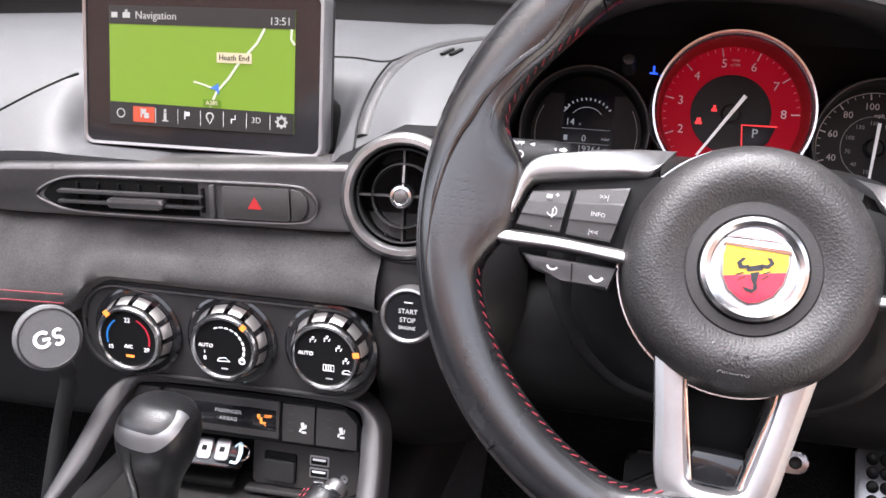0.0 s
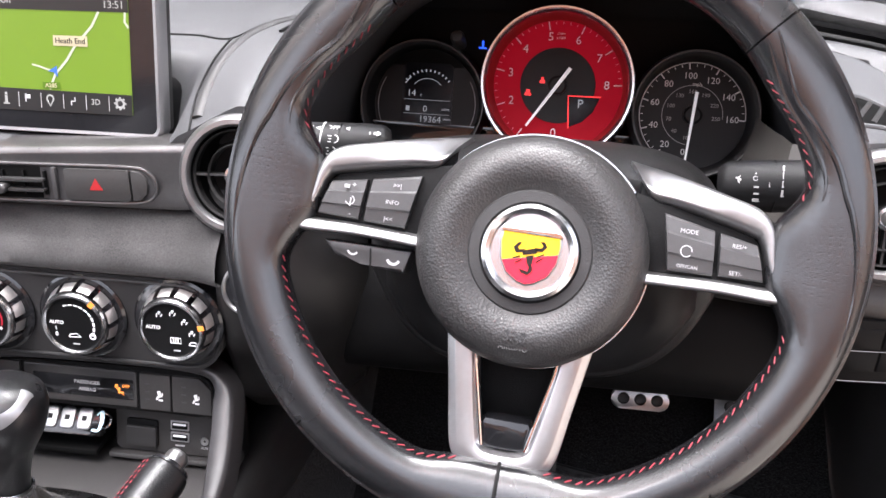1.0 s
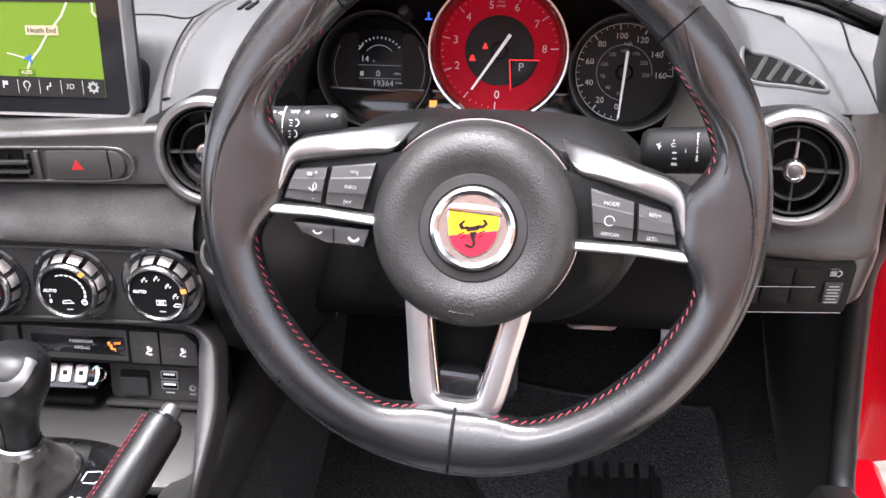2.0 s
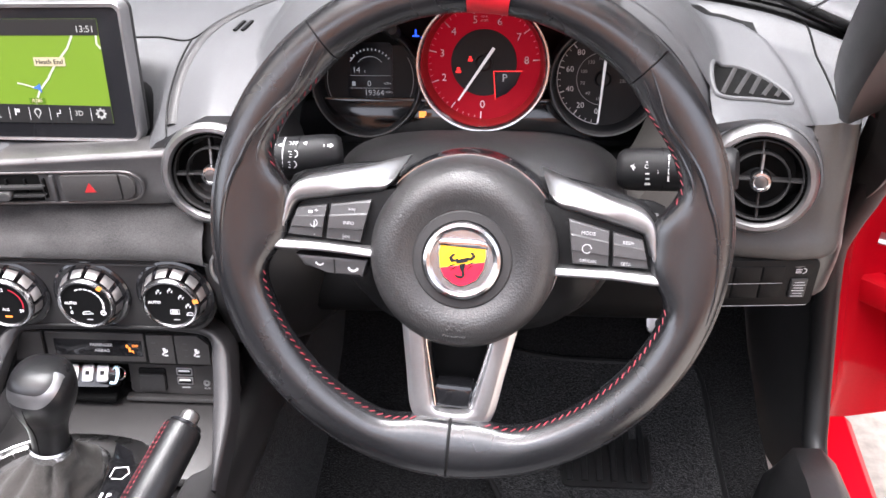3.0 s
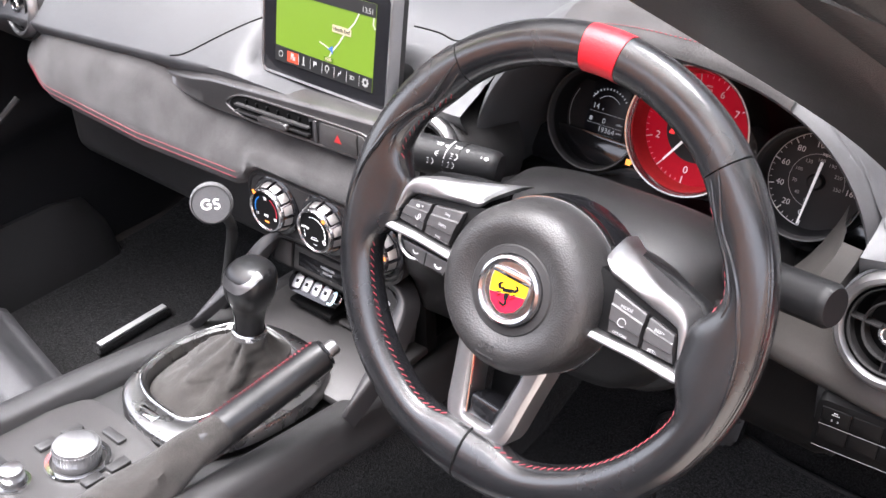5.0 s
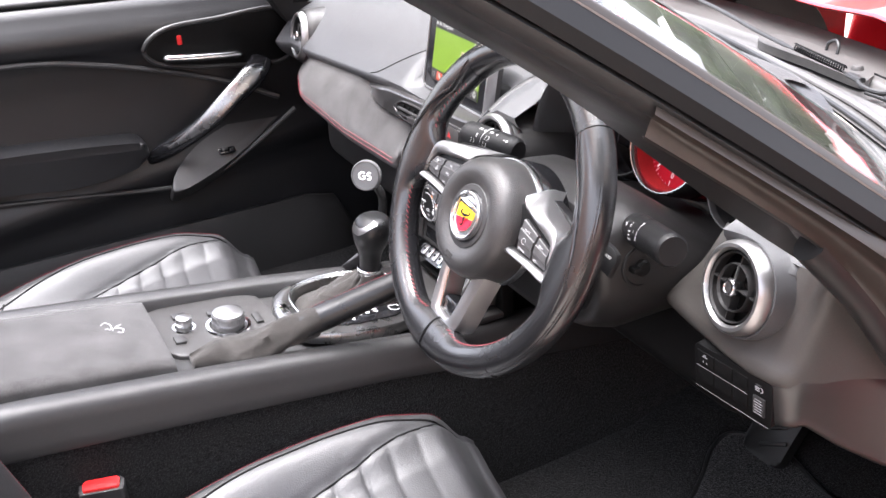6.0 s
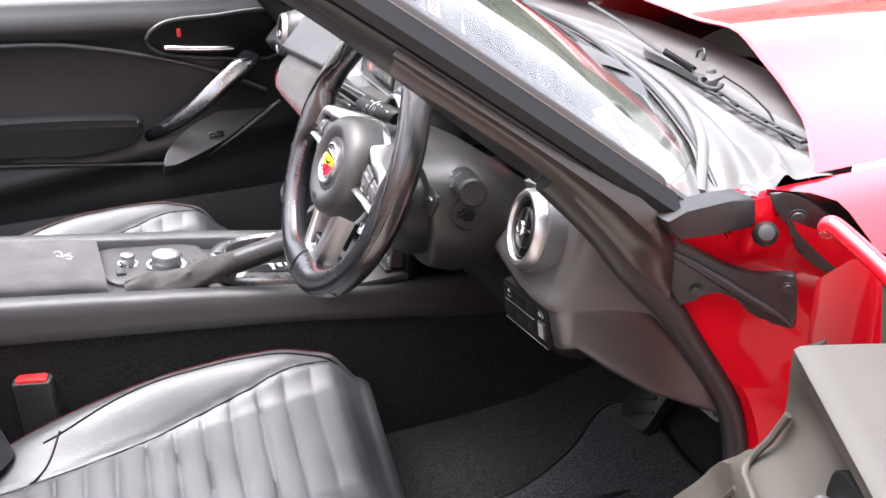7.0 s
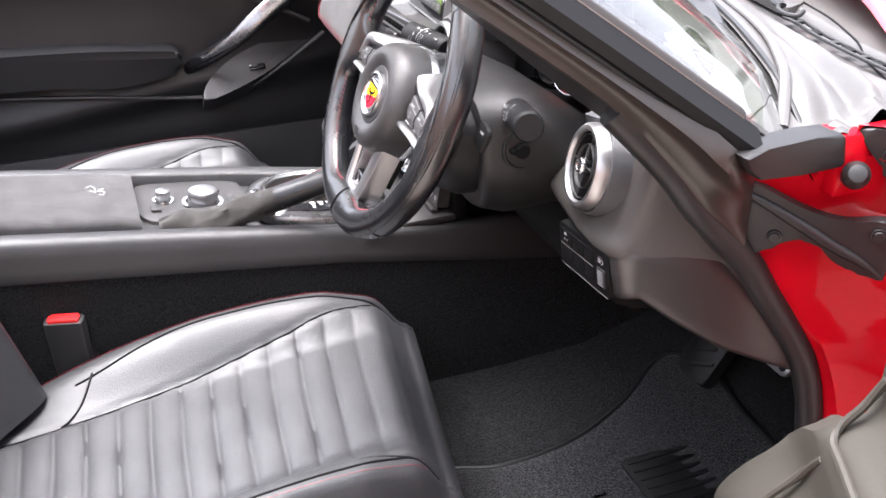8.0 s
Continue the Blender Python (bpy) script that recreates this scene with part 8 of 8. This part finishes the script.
# slotted linkage bar beside the channel
BAR = smooth_path([(0.410, 0.514, 0), (0.439, 0.510, 0), (0.495, 0.494, 0), (0.544, 0.484, 0), (0.583, 0.477, 0), (0.615, 0.472, 0), (0.650, 0.468, 0)], 6)
for dy, r in ((-0.0055, 0.0022), (0.0055, 0.0022)):
    part("linkage_rail", sweep([on_scuttle(p.x, p.y + dy, 0.010) for p in BAR], r, 8), RUBBER, body, "black rail of the linkage")
for k in range(8):
    p = BAR[2 + int(k * (len(BAR) - 4) / 7)]
    part("linkage_link", box((0, 0, 0), (0.009 if k % 2 else 0.018, 0.011, 0.0035), Matrix.Translation(on_scuttle(p.x, p.y, 0.010)) @ pose(0, 0, 0, 0, 0, -16), bevel=0.0012), RUBBER if k % 2 else DARK, body)

# bonnet and wings
def bonnet_z(x, y):
    return 0.846 - 0.056 * (abs(x) / 0.8) ** 2.4 - 0.10 * ((y - 0.6) / 1.4) ** 2 + 0.018 * math.exp(-((abs(x) - 0.36) / 0.10) ** 2) * (1 - ease(1.2, 1.9, y))


bm = bmesh.new()
rows = []
for i in range(49):
    s = -1 + 2 * i / 48
    x = 0.735 * s
    y0 = bonnet_edge(x)
    rows.append([(x, y0 + 0.006, bonnet_z(x, y0) - 0.007), (x, y0, bonnet_z(x, y0) - 0.003)] + [(x, y0 + 0.004 + (2.0 - y0) * (j / 24) ** 2, bonnet_z(x, y0 + 0.004 + (2.0 - y0) * (j / 24) ** 2)) for j in range(25)])
grid(bm, rows)
part("bonnet", bm, RED_PAINT, body, "glossy red bonnet", 60)
for s in (1, -1):
    bm = bmesh.new()
    rows = []
    for j in range(25):
        y = 0.43 + 1.56 * j / 24
        zt = bonnet_z(0.74, y) - 0.004
        k = (1 - j / 24) ** 6
        rows.append([(s * 0.70, y - 0.04 * k, zt - 0.05), (s * 0.740, y - 0.090 * k, zt - 0.012), (s * 0.741, y - 0.090 * k, zt), (s * 0.765, y - 0.056 * k, zt - 0.001), (s * 0.785, y - 0.040 * k, zt - 0.005), (s * 0.80, y - 0.038 * k, zt - 0.011), (s * 0.83, y - 0.036 * k, zt - 0.030), (s * 0.86, y - 0.032 * k, zt - 0.060), (s * 0.872, y - 0.028 * k, zt - 0.14), (s * 0.88, y - 0.01 * k, 0.45), (s * 0.87, y - 0.01 * k, 0.25)])
    grid(bm, rows)
    part("front_wing", bm, RED_PAINT, body, "glossy red front wing", 60)
# door aperture: painted jamb, seal and sill
SEAL = [(0.690, 0.120, 0.822), (0.703, 0.172, 0.765), (0.710, 0.205, 0.720), (0.711, 0.258, 0.664), (0.712, 0.283, 0.626), (0.714, 0.314, 0.580), (0.718, 0.345, 0.525), (0.727, 0.357, 0.46), (0.736, 0.355, 0.38), (0.738, 0.330, 0.31), (0.735, 0.28, 0.265), (0.730, 0.10, 0.25), (0.730, -0.9, 0.25)]
for s in (1, -1):
    bm = bmesh.new()
    rows = []
    for x, y, z in [tuple(p) for p in smooth_path(SEAL[1:9] + [(0.738, 0.345, 0.30), (0.738, 0.340, 0.20)], 4)]:
        x += 0.008
        f = 1 - ease(0.52, 0.64, z)
        g = ease(0.62, 0.69, z)
        x, y = x - 0.018 * g, y + 0.012 * g
        rows.append([(s * (x - 0.004), y + 0.006, z), (s * x, y + 0.012, z)] + [(s * (x + a + (c - a) * f), y + b + (d - b) * f, z) for a, b, c, d in ((0.006, 0.03, 0.018, 0.014), (0.014, 0.06, 0.024, 0.050), (0.030, 0.11, 0.060, 0.095), (0.055, 0.17, 0.105, 0.105))] + [(s * (0.868 + 0.03 * f), y + 0.20 - 0.085 * f, z)])
    grid(bm, rows)
    part("door_jamb", bm, RED_JAMB if s > 0 else DARK, body, "red painted door jamb" if s > 0 else "", 60)
    part("aperture_seal", sweep(smooth_path([(s * x, y, z) for x, y, z in SEAL], 6), 0.0145, 12), RUBBER, body, "black aperture seal")
    bm = bmesh.new()
    grid(bm, [[(s * 0.738, y, 0.19), (s * 0.740, y, 0.232), (s * 0.80, y, 0.236), (s * 0.81, y, 0.225), (s * 0.82, y, 0.15)] for y in (-1.0, 0.40)])
    part("sill", bm, RED_JAMB if s > 0 else DARK, body, "red painted sill" if s > 0 else "")
    bm = bmesh.new()
    grid(bm, [[(s * 0.672, y, 0.19), (s * 0.680, y, 0.30 * k + 0.19 * (1 - k)), (s * 0.695, y, 0.335 * k + 0.20 * (1 - k)), (s * 0.725, y, 0.335 * k + 0.20 * (1 - k)), (s * 0.745, y, 0.31 * k + 0.20 * (1 - k)), (s * 0.75, y, 0.20)] for y, k in ((-0.9, 1.0), (0.0, 1.0), (0.20, 1.0), (0.26, 0.9), (0.29, 0.5), (0.30, 0.0))])
    part("sill_trim", bm, PLASTIC, body, "black sill trim", 50)
    # trim at the pillar's foot, between the dash end and the seal
    inner = smooth_path([(0.655, 0.130, 0.822), (0.684, 0.165, 0.768), (0.697, 0.20, 0.710), (0.701, 0.225, 0.676), (0.706, 0.27, 0.632)], 6)
    outer = smooth_path([(0.698, 0.120, 0.835), (0.708, 0.172, 0.772), (0.715, 0.205, 0.727), (0.716, 0.235, 0.695), (0.716, 0.275, 0.645)], 6)
    bm = bmesh.new()
    grid(bm, [[(s * (a.x - 0.01), a.y + 0.03, a.z), (s * a.x, a.y, a.z)] + [(s * (a.x + (b.x - a.x) * k), a.y + (b.y - a.y) * k - 0.006 * math.sin(math.pi * k), a.z + (b.z - a.z) * k) for k in (0.12, 0.35, 0.65, 1.0)] for a, b in zip(inner, outer)])
    part("pillar_foot_trim", bm, PLASTIC, body, "black trim at the pillar foot", 60)
    # black channel that leads from the pillar into its foot cover
    up = smooth_path([(0.668, -0.02, 0.955), (0.707, 0.10, 0.867), (0.735, 0.168, 0.815), (0.750, 0.196, 0.788), (0.745, 0.222, 0.766), (0.723, 0.250, 0.748)], 5)
    lo = smooth_path([(0.655, -0.02, 0.930), (0.690, 0.118, 0.826), (0.703, 0.172, 0.764), (0.711, 0.206, 0.719), (0.713, 0.236, 0.690), (0.716, 0.254, 0.668)], 5)
    bm = bmesh.new()
    grid(bm, [[(s * (a.x + (b.x - a.x) * k + 0.010 * w), a.y + (b.y - a.y) * k - 0.008 * w, a.z + (b.z - a.z) * k) for k, w in ((-0.15, -1.2), (0.0, 0.0), (0.10, 0.5), (0.22, 0.35), (0.34, 0.0), (0.50, 0.1), (0.66, 0.4), (0.80, 0.7), (0.92, 0.5), (1.0, -0.3))] for a, b in zip(up, lo)])
    part("pillar_channel", bm, BROWN_TRIM, body, "dark moulded channel at the pillar foot", 60)
part("sill_plate", box((0.765, -0.1, 0.239), (0.055, 0.7, 0.006), bevel=0.002), PLASTIC, body)
# moulded cover over the pillar's foot with two studs, and its bracket
COVER = [(-0.074, 0.760), (-0.051, 0.752), (-0.020, 0.741), (0.012, 0.726), (0.035, 0.717), (0.060, 0.712), (0.086, 0.715), (0.096, 0.712), (0.100, 0.684), (0.100, 0.655), (0.079, 0.662), (0.059, 0.667), (0.044, 0.681), (0.033, 0.690), (0.018, 0.689), (-0.001, 0.681), (-0.019, 0.671), (-0.039, 0.703), (-0.062, 0.740)]
CM = pose(0.731, 0.274, 0.0, 0, 0, -35)
cov = part("pillar_foot_cover", prism([(p.x, p.y) for p in smooth_path([(y, z, 0) for y, z in COVER], 3, True)], -0.012, 0.0, CM @ SIDE, 0.0035, 3), BLACK_TRIM, body, "black moulded cover at the pillar foot")
part("cover_rib", sweep(smooth_path([CM @ SIDE @ Vector((u, z, 0.000)) for u, z in ((-0.060, 0.745), (-0.020, 0.728), (0.020, 0.706), (0.050, 0.688), (0.080, 0.672), (0.096, 0.660))], 5), [0.0015 + 0.0045 * math.sin(math.pi * i / 25) for i in range(26)], 10), BLACK_TRIM, cov)
for u, z in ((0.0, 0.691), (0.089, 0.701)):
    part("stud", lathe([(0.0, 0.0030), (0.0045, 0.0028), (0.0052, 0.0010), (0.0068, 0.0014), (0.0074, -0.003)], CM @ SIDE @ pose(u, z, 0.001), 20), RUBBER, cov)
part("buffer", lathe([(0.0, 0.022), (0.008, 0.020), (0.0125, 0.012), (0.0125, 0.004), (0.010, 0.0), (0.010, -0.03)], pose(0.752, 0.335, 0.7495, 60, 0, 55), 24), RUBBER, body, "round black rubber buffer")
part("jamb_head", box((0.728, 0.345, 0.757), (0.036, 0.052, 0.062), bevel=0.006), RED_JAMB, body, "red painted head of the jamb")
part("scuttle_corner", prism([(-0.061, 0.790), (-0.052, 0.776), (-0.040, 0.765), (0.005, 0.762), (0.051, 0.760), (0.054, 0.764), (0.050, 0.789), (0.046, 0.792), (0.015, 0.7945), (-0.035, 0.794)], -0.030, 0.0, pose(0.755, 0.27, 0, 0, 0, 4) @ SIDE, 0.003, 2), BLACK_TRIM, body, "black scuttle end cap")
BM_ = pose(0.744, 0.341, 0.0, 0, 0, -37)
hb = part("wing_bracket", prism([(p.x, p.y) for p in smooth_path([(-0.001, 0.787, 0), (0.012, 0.792, 0), (0.034, 0.787, 0), (0.053, 0.776, 0), (0.063, 0.766, 0), (0.077, 0.743, 0), (0.075, 0.718, 0), (0.068, 0.707, 0), (0.047, 0.720, 0), (0.032, 0.733, 0), (0.027, 0.751, 0), (0.015, 0.765, 0)], 3, True)], -0.012, 0.0, BM_ @ SIDE, 0.003), BLACK_TRIM, body, "black wing bracket cover")
part("stud", lathe([(0.0, 0.0040), (0.0070, 0.0036), (0.0080, 0.0012), (0.0100, 0.0016), (0.0108, -0.003)], BM_ @ SIDE @ pose(0.031, 0.766, 0.001), 20), RUBBER, hb)

# ---- driver's door, swung open; local -y runs along the door to its rear edge, -x is its inner side
ddoor = thing("driver_door", (0.86, 0.44, 0.25), "open driver's door with grey moulded trim and window seal", "car door")
DM = pose(0.965, 0.180, 0.0, 0, 0, 64.5)
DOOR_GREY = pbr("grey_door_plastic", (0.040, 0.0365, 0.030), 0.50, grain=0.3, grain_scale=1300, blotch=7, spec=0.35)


def dd(x, y, z):
    return DM @ Vector((x, y, z))


def front_edge(z):
    return table([(0.25, 0.120), (0.426, 0.135), (0.50, 0.130), (0.55, 0.115), (0.60, 0.092), (0.625, 0.068), (0.646, 0.034), (0.668, 0.014), (0.713, 0.016), (0.76, 0.014), (0.775, 0.006)], z)


bm = bmesh.new()
rows = []
for i in range(45):
    f = (i / 44) ** 1.3
    row = []
    for j in range(53):
        z = 0.25 + 0.520 * j / 52
        y = front_edge(z) + 0.004 - f * (1.0 + front_edge(z))
        x = 0.004 - 0.030 * (1 - ease(0.650, 0.690, z)) + 0.020 * math.exp(-((z - 0.722) / 0.026) ** 2) * ease(0.01, 0.05, f) - 0.045 * (1 - ease(0.50, 0.61, z))
        x += 0.03 * (1 - ease(0, 0.02, f))
        row.append(dd(x, y, z))
    y = 0.0 - f
    e = 0.012 * (1 - ease(0, 0.03, f))
    row += [dd(0.0015, y - e, 0.7745), dd(0.006, y - e, 0.7775), dd(0.02, y - e, 0.7785), dd(0.06, y - e * 0.6, 0.7775), dd(0.096, y, 0.7745), dd(0.102, y, 0.765), dd(0.102, y, 0.25)]
    rows.append(row)
vs = grid(bm, rows, close_v=True)
bm.faces.new(vs[0])
bm.faces.new(vs[-1][::-1])
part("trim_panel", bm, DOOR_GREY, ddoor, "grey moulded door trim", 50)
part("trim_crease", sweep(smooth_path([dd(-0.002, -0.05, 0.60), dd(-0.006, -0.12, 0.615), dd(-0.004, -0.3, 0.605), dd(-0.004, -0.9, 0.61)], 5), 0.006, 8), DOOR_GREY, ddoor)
bm = bmesh.new()
grid(bm, [[dd(0.13, y, 0.22), dd(0.148, y, 0.45), dd(0.140, y, 0.66), dd(0.128, y, 0.755), dd(0.112, y, 0.768)] for y in (0.09, 0.0, -0.4, -1.0)])
own = bmesh.new()
grid(own, [[dd(0.045, 0.085, z), dd(0.085, 0.125, z), dd(0.120, 0.132, z), dd(0.142, 0.115, z)] for z in (0.22, 0.45, 0.66, 0.785)])
part("front_face", own, RED_JAMB, ddoor, "red painted front face of the door", 60)
part("skin_edge", sweep(smooth_path([dd(0.066, 0.139, 0.800), dd(0.068, 0.136, 0.813), dd(0.082, 0.110, 0.806), dd(0.098, 0.065, 0.796), dd(0.110, 0.020, 0.786), dd(0.118, -0.05, 0.776)], 6), [0.004, 0.006, 0.007] + [0.0085] * 26 + [0.006, 0.005], 12), RED_PAINT, ddoor, "rolled red edge of the door skin")
plate = part("end_plate", prism([(0.072, 0.796), (0.040, 0.790), (0.0, 0.778), (-0.030, 0.772), (-0.030, 0.700), (0.030, 0.690)], 0.092, 0.096, DM @ SIDE, 0.002), DOOR_GREY, ddoor, "grey end plate of the door")
part("plate_hole", lathe([(0.0, 0.0004), (0.004, 0.0006), (0.0055, 0.0)], DM @ pose(0.0915, 0.028, 0.745, 0, -90, 0), 16), DARK, plate)
part("outer_skin", bm, RED_PAINT, ddoor, "red outer skin", 60)
part("window_seal", sweep([dd(0.107, y, 0.776) for y in (0.02, -0.4, -1.0)], 0.008, 10), RUBBER, ddoor, "black window seal")
part("quarter_post", sweep(smooth_path([dd(0.107, 0.012, 0.755), dd(0.107, 0.022, 0.80), dd(0.100, 0.045, 0.87), dd(0.092, 0.075, 0.93)], 5), 0.0115, 10, flat=0.7), RUBBER, ddoor, "black quarter light post")
part("trim_ledge", sweep(smooth_path([dd(0.006, -0.010, 0.715), dd(-0.004, -0.006, 0.690), dd(-0.021, -0.008, 0.664), dd(-0.024, -0.05, 0.664), dd(-0.028, -0.20, 0.672), dd(-0.028, -0.55, 0.676)], 6), 0.0035, 8), DOOR_GREY, ddoor)
part("trim_ledge", sweep(smooth_path([dd(-0.024, -0.004, 0.640), dd(-0.030, 0.020, 0.605), dd(-0.058, 0.036, 0.550), dd(-0.069, 0.040, 0.480), dd(-0.069, 0.036, 0.40), dd(-0.069, 0.030, 0.30)], 6), 0.0035, 8), DOOR_GREY, ddoor)
part("pull_cup", prism(rounded(-0.075, 0.075, -0.030, 0.030, 0.028), -0.01, 0.002, DM @ pose(0.010, -0.175, 0.722, 90, 0, -90) @ pose(0, 0, 0, 0, 0, 8), 0.002), DARK, ddoor)
part("release_lever", sweep(smooth_path([dd(0.002, -0.115, 0.716), dd(-0.012, -0.15, 0.722), dd(-0.014, -0.19, 0.730), dd(-0.004, -0.225, 0.738)], 5), 0.0072, 12, flat=0.6), SILVER, ddoor, "chrome release lever")
for z in (0.40, 0.60):
    part("hinge", box((0, 0, 0), (0.03, 0.10, 0.035), pose(0.835, 0.43, z, 0, 0, 50), bevel=0.006), RED_PAINT, ddoor, "painted steel hinge")
part("check_strap", sweep([(0.785, 0.40, 0.505), (0.87, 0.36, 0.505)], 0.010, 8, flat=0.5), ALU, ddoor)

# ---- beyond the car: lawn and a brick house, seen in the paintwork's reflections and past the far door
bm = bmesh.new()
grid(bm, [[(x, y, 0.004) for y in (-14, -4, 2, 8)] for x in (-30, -16, -6.5)])
GRASS = pbr("lawn_grass", (0.09, 0.14, 0.035), 0.9, vary=0.5, grain=1.0, grain_scale=60, blotch=2)
tagged(part("lawn", bm, GRASS), "green lawn beyond the drive", "lawn", kind="structure")


def brick_material():
    m = pbr("orange_brick", (0.42, 0.17, 0.09), 0.85, vary=0.3, grain=0.4, grain_scale=60, blotch=1.5)
    nodes, links = m.node_tree.nodes, m.node_tree.links
    tex = nodes.new("ShaderNodeTexBrick")
    tex.inputs["Color1"].default_value, tex.inputs["Color2"].default_value, tex.inputs["Mortar"].default_value = (0.45, 0.18, 0.09, 1), (0.36, 0.13, 0.07, 1), (0.5, 0.45, 0.38, 1)
    tex.inputs["Scale"].default_value = 4.4
    pos = nodes.new("ShaderNodeTexCoord")
    turn = nodes.new("ShaderNodeMapping")
    turn.inputs["Rotation"].default_value = (radians(90), 0, 0)
    links.new(pos.outputs["Object"], turn.inputs["Vector"])
    links.new(turn.outputs[0], tex.inputs["Vector"])
    links.new(tex.outputs["Color"], nodes["Principled BSDF"].inputs["Base Color"])
    return m


BRICK = brick_material()
gable = thing("garden_wall", (7.5, -4.0, 0.0), "plain orange brick wall beside the drive", "wall")
part("brickwork", box((7.65, 0.5, 1.6), (0.3, 16.0, 3.2)), BRICK, gable)
back_wall = thing("garden_wall", (0.0, -7.2, 0.0), "plain orange brick wall across the end of the drive", "wall")
part("brickwork", box((0.0, -7.35, 2.1), (15.6, 0.3, 4.2)), BRICK, back_wall)
HEDGE = pbr("hedge_leaves", (0.035, 0.055, 0.018), 0.75, vary=0.6, grain=1.0, grain_scale=40, blotch=3)


def hedge_run(x0, y0, x1, y1, high, seed):
    """A clipped hedge between two places, its sides broken into leafy lumps."""
    random.seed(seed)
    a, b = Vector((x0, y0, 0)), Vector((x1, y1, 0))
    d = (b - a).normalized()
    side = Vector((d.y, -d.x, 0))
    n = int((b - a).length / 0.25)
    bm = bmesh.new()
    rows = []
    for i in range(n + 1):
        p = a.lerp(b, i / n)
        row = []
        for k in range(19):
            t = math.pi * k / 18
            w, z = 0.8 * math.cos(t), high * min(1.0, 1.35 * math.sin(t))
            q = p + side * w + Vector((0, 0, z))
            lump = noise.noise(q * 1.3) * 0.30 + noise.noise(q * 4.0) * 0.16 + random.uniform(-0.05, 0.05)
            row.append(q + (side * math.cos(t) + Vector((0, 0, 0.7 * math.sin(t)))) * lump)
        rows.append(row)
    vs = grid(bm, rows)
    bm.faces.new(vs[0])
    bm.faces.new(vs[-1][::-1])
    return bm


# Out of view; added so that the windscreen and pillar mirror something darker.
tagged(part("hedge", hedge_run(-15.0, 1.0, -2.0, 12.5, 2.3, 4), HEDGE, None, "", 20), "unseen hedge added to darken reflections in the glass and pillar", "hedge", kind="stuff")
house = thing("house", (-8.0, 30.0, 0.0), "brick house with white windows beyond the drive", "house")
part("wall", box((-8.0, 31.0, 2.4), (14.0, 2.0, 4.8)), BRICK, house)
part("roof", prism([(-1.6, 4.8), (1.6, 4.8), (0.0, 6.6)], -15.4, -0.6, pose(0, 31.0, 0) @ SIDE), pbr("roof_tile", (0.16, 0.08, 0.06), 0.9, vary=0.3), house)
WHITE = pbr("white_paint", (0.8, 0.8, 0.78), 0.5)
for x in (-13, -9.7, -6.3, -3):
    for z in (1.4, 3.6):
        w = part("window", box((x, 29.98, z), (1.5, 0.08, 1.2)), WHITE, house, "white framed window")
        part("pane", box((x, 29.93, z), (1.3, 0.02, 1.0)), GLOSS, w)

# ---- rest of the body that closes the car behind the seats, and its road wheels
bm = bmesh.new()
rows = []
for i in range(17):
    y = -0.86 - 1.15 * i / 16
    k = ease(-0.9, -2.0, y)
    top, wide = 0.86 - 0.10 * k, 0.86 - 0.10 * k ** 2
    rows.append([(-wide, y, 0.24 + 0.10 * k), (-wide - 0.01, y, 0.50), (-wide + 0.01, y, top - 0.10), (-wide + 0.10, y, top - 0.01), (-0.4, y, top + 0.03), (0.0, y, top + 0.04), (0.4, y, top + 0.03), (wide - 0.10, y, top - 0.01), (wide - 0.01, y, top - 0.10), (wide + 0.01, y, 0.50), (wide, y, 0.24 + 0.10 * k)])
vs = grid(bm, rows)
bm.faces.new(vs[-1])
part("rear_body", bm, RED_PAINT, body, "red rear deck and wings", 60)
bm = bmesh.new()
grid(bm, [[(x, -0.80, 0.185), (x, -0.84, 0.60), (x, -0.87, 0.86)] for x in (-0.78, 0.0, 0.78)])
part("rear_bulkhead", bm, PLASTIC, body, "black bulkhead behind the seats")
bm = bmesh.new()
grid(bm, [[(x, 1.985, 0.25), (x, 2.02, 0.45), (x, 1.995, 0.70 - 0.03 * (x / 0.8) ** 2)] for x in (-0.87, -0.4, 0.0, 0.4, 0.87)])
part("nose_panel", bm, RED_PAINT, body, "red nose panel", 60)
for x in (-0.78, 0.78):
    for y in (1.42, -1.15):
        w = part("road_wheel", lathe([(0.20, -0.095), (0.285, -0.10), (0.305, -0.07), (0.308, 0.0), (0.305, 0.07), (0.285, 0.10), (0.20, 0.095)], pose(x * 0.97, y, 0.308, 0, 90, 0), 48), RUBBER, body, "black tyre")
        part("rim", lathe([(0.0, 0.06), (0.05, 0.06), (0.06, 0.04), (0.17, 0.06), (0.20, 0.092), (0.205, 0.0), (0.0, -0.02)], pose(x * 0.97, y, 0.308, 0, 90 if x > 0 else -90, 0), 40), GUNMETAL, w)
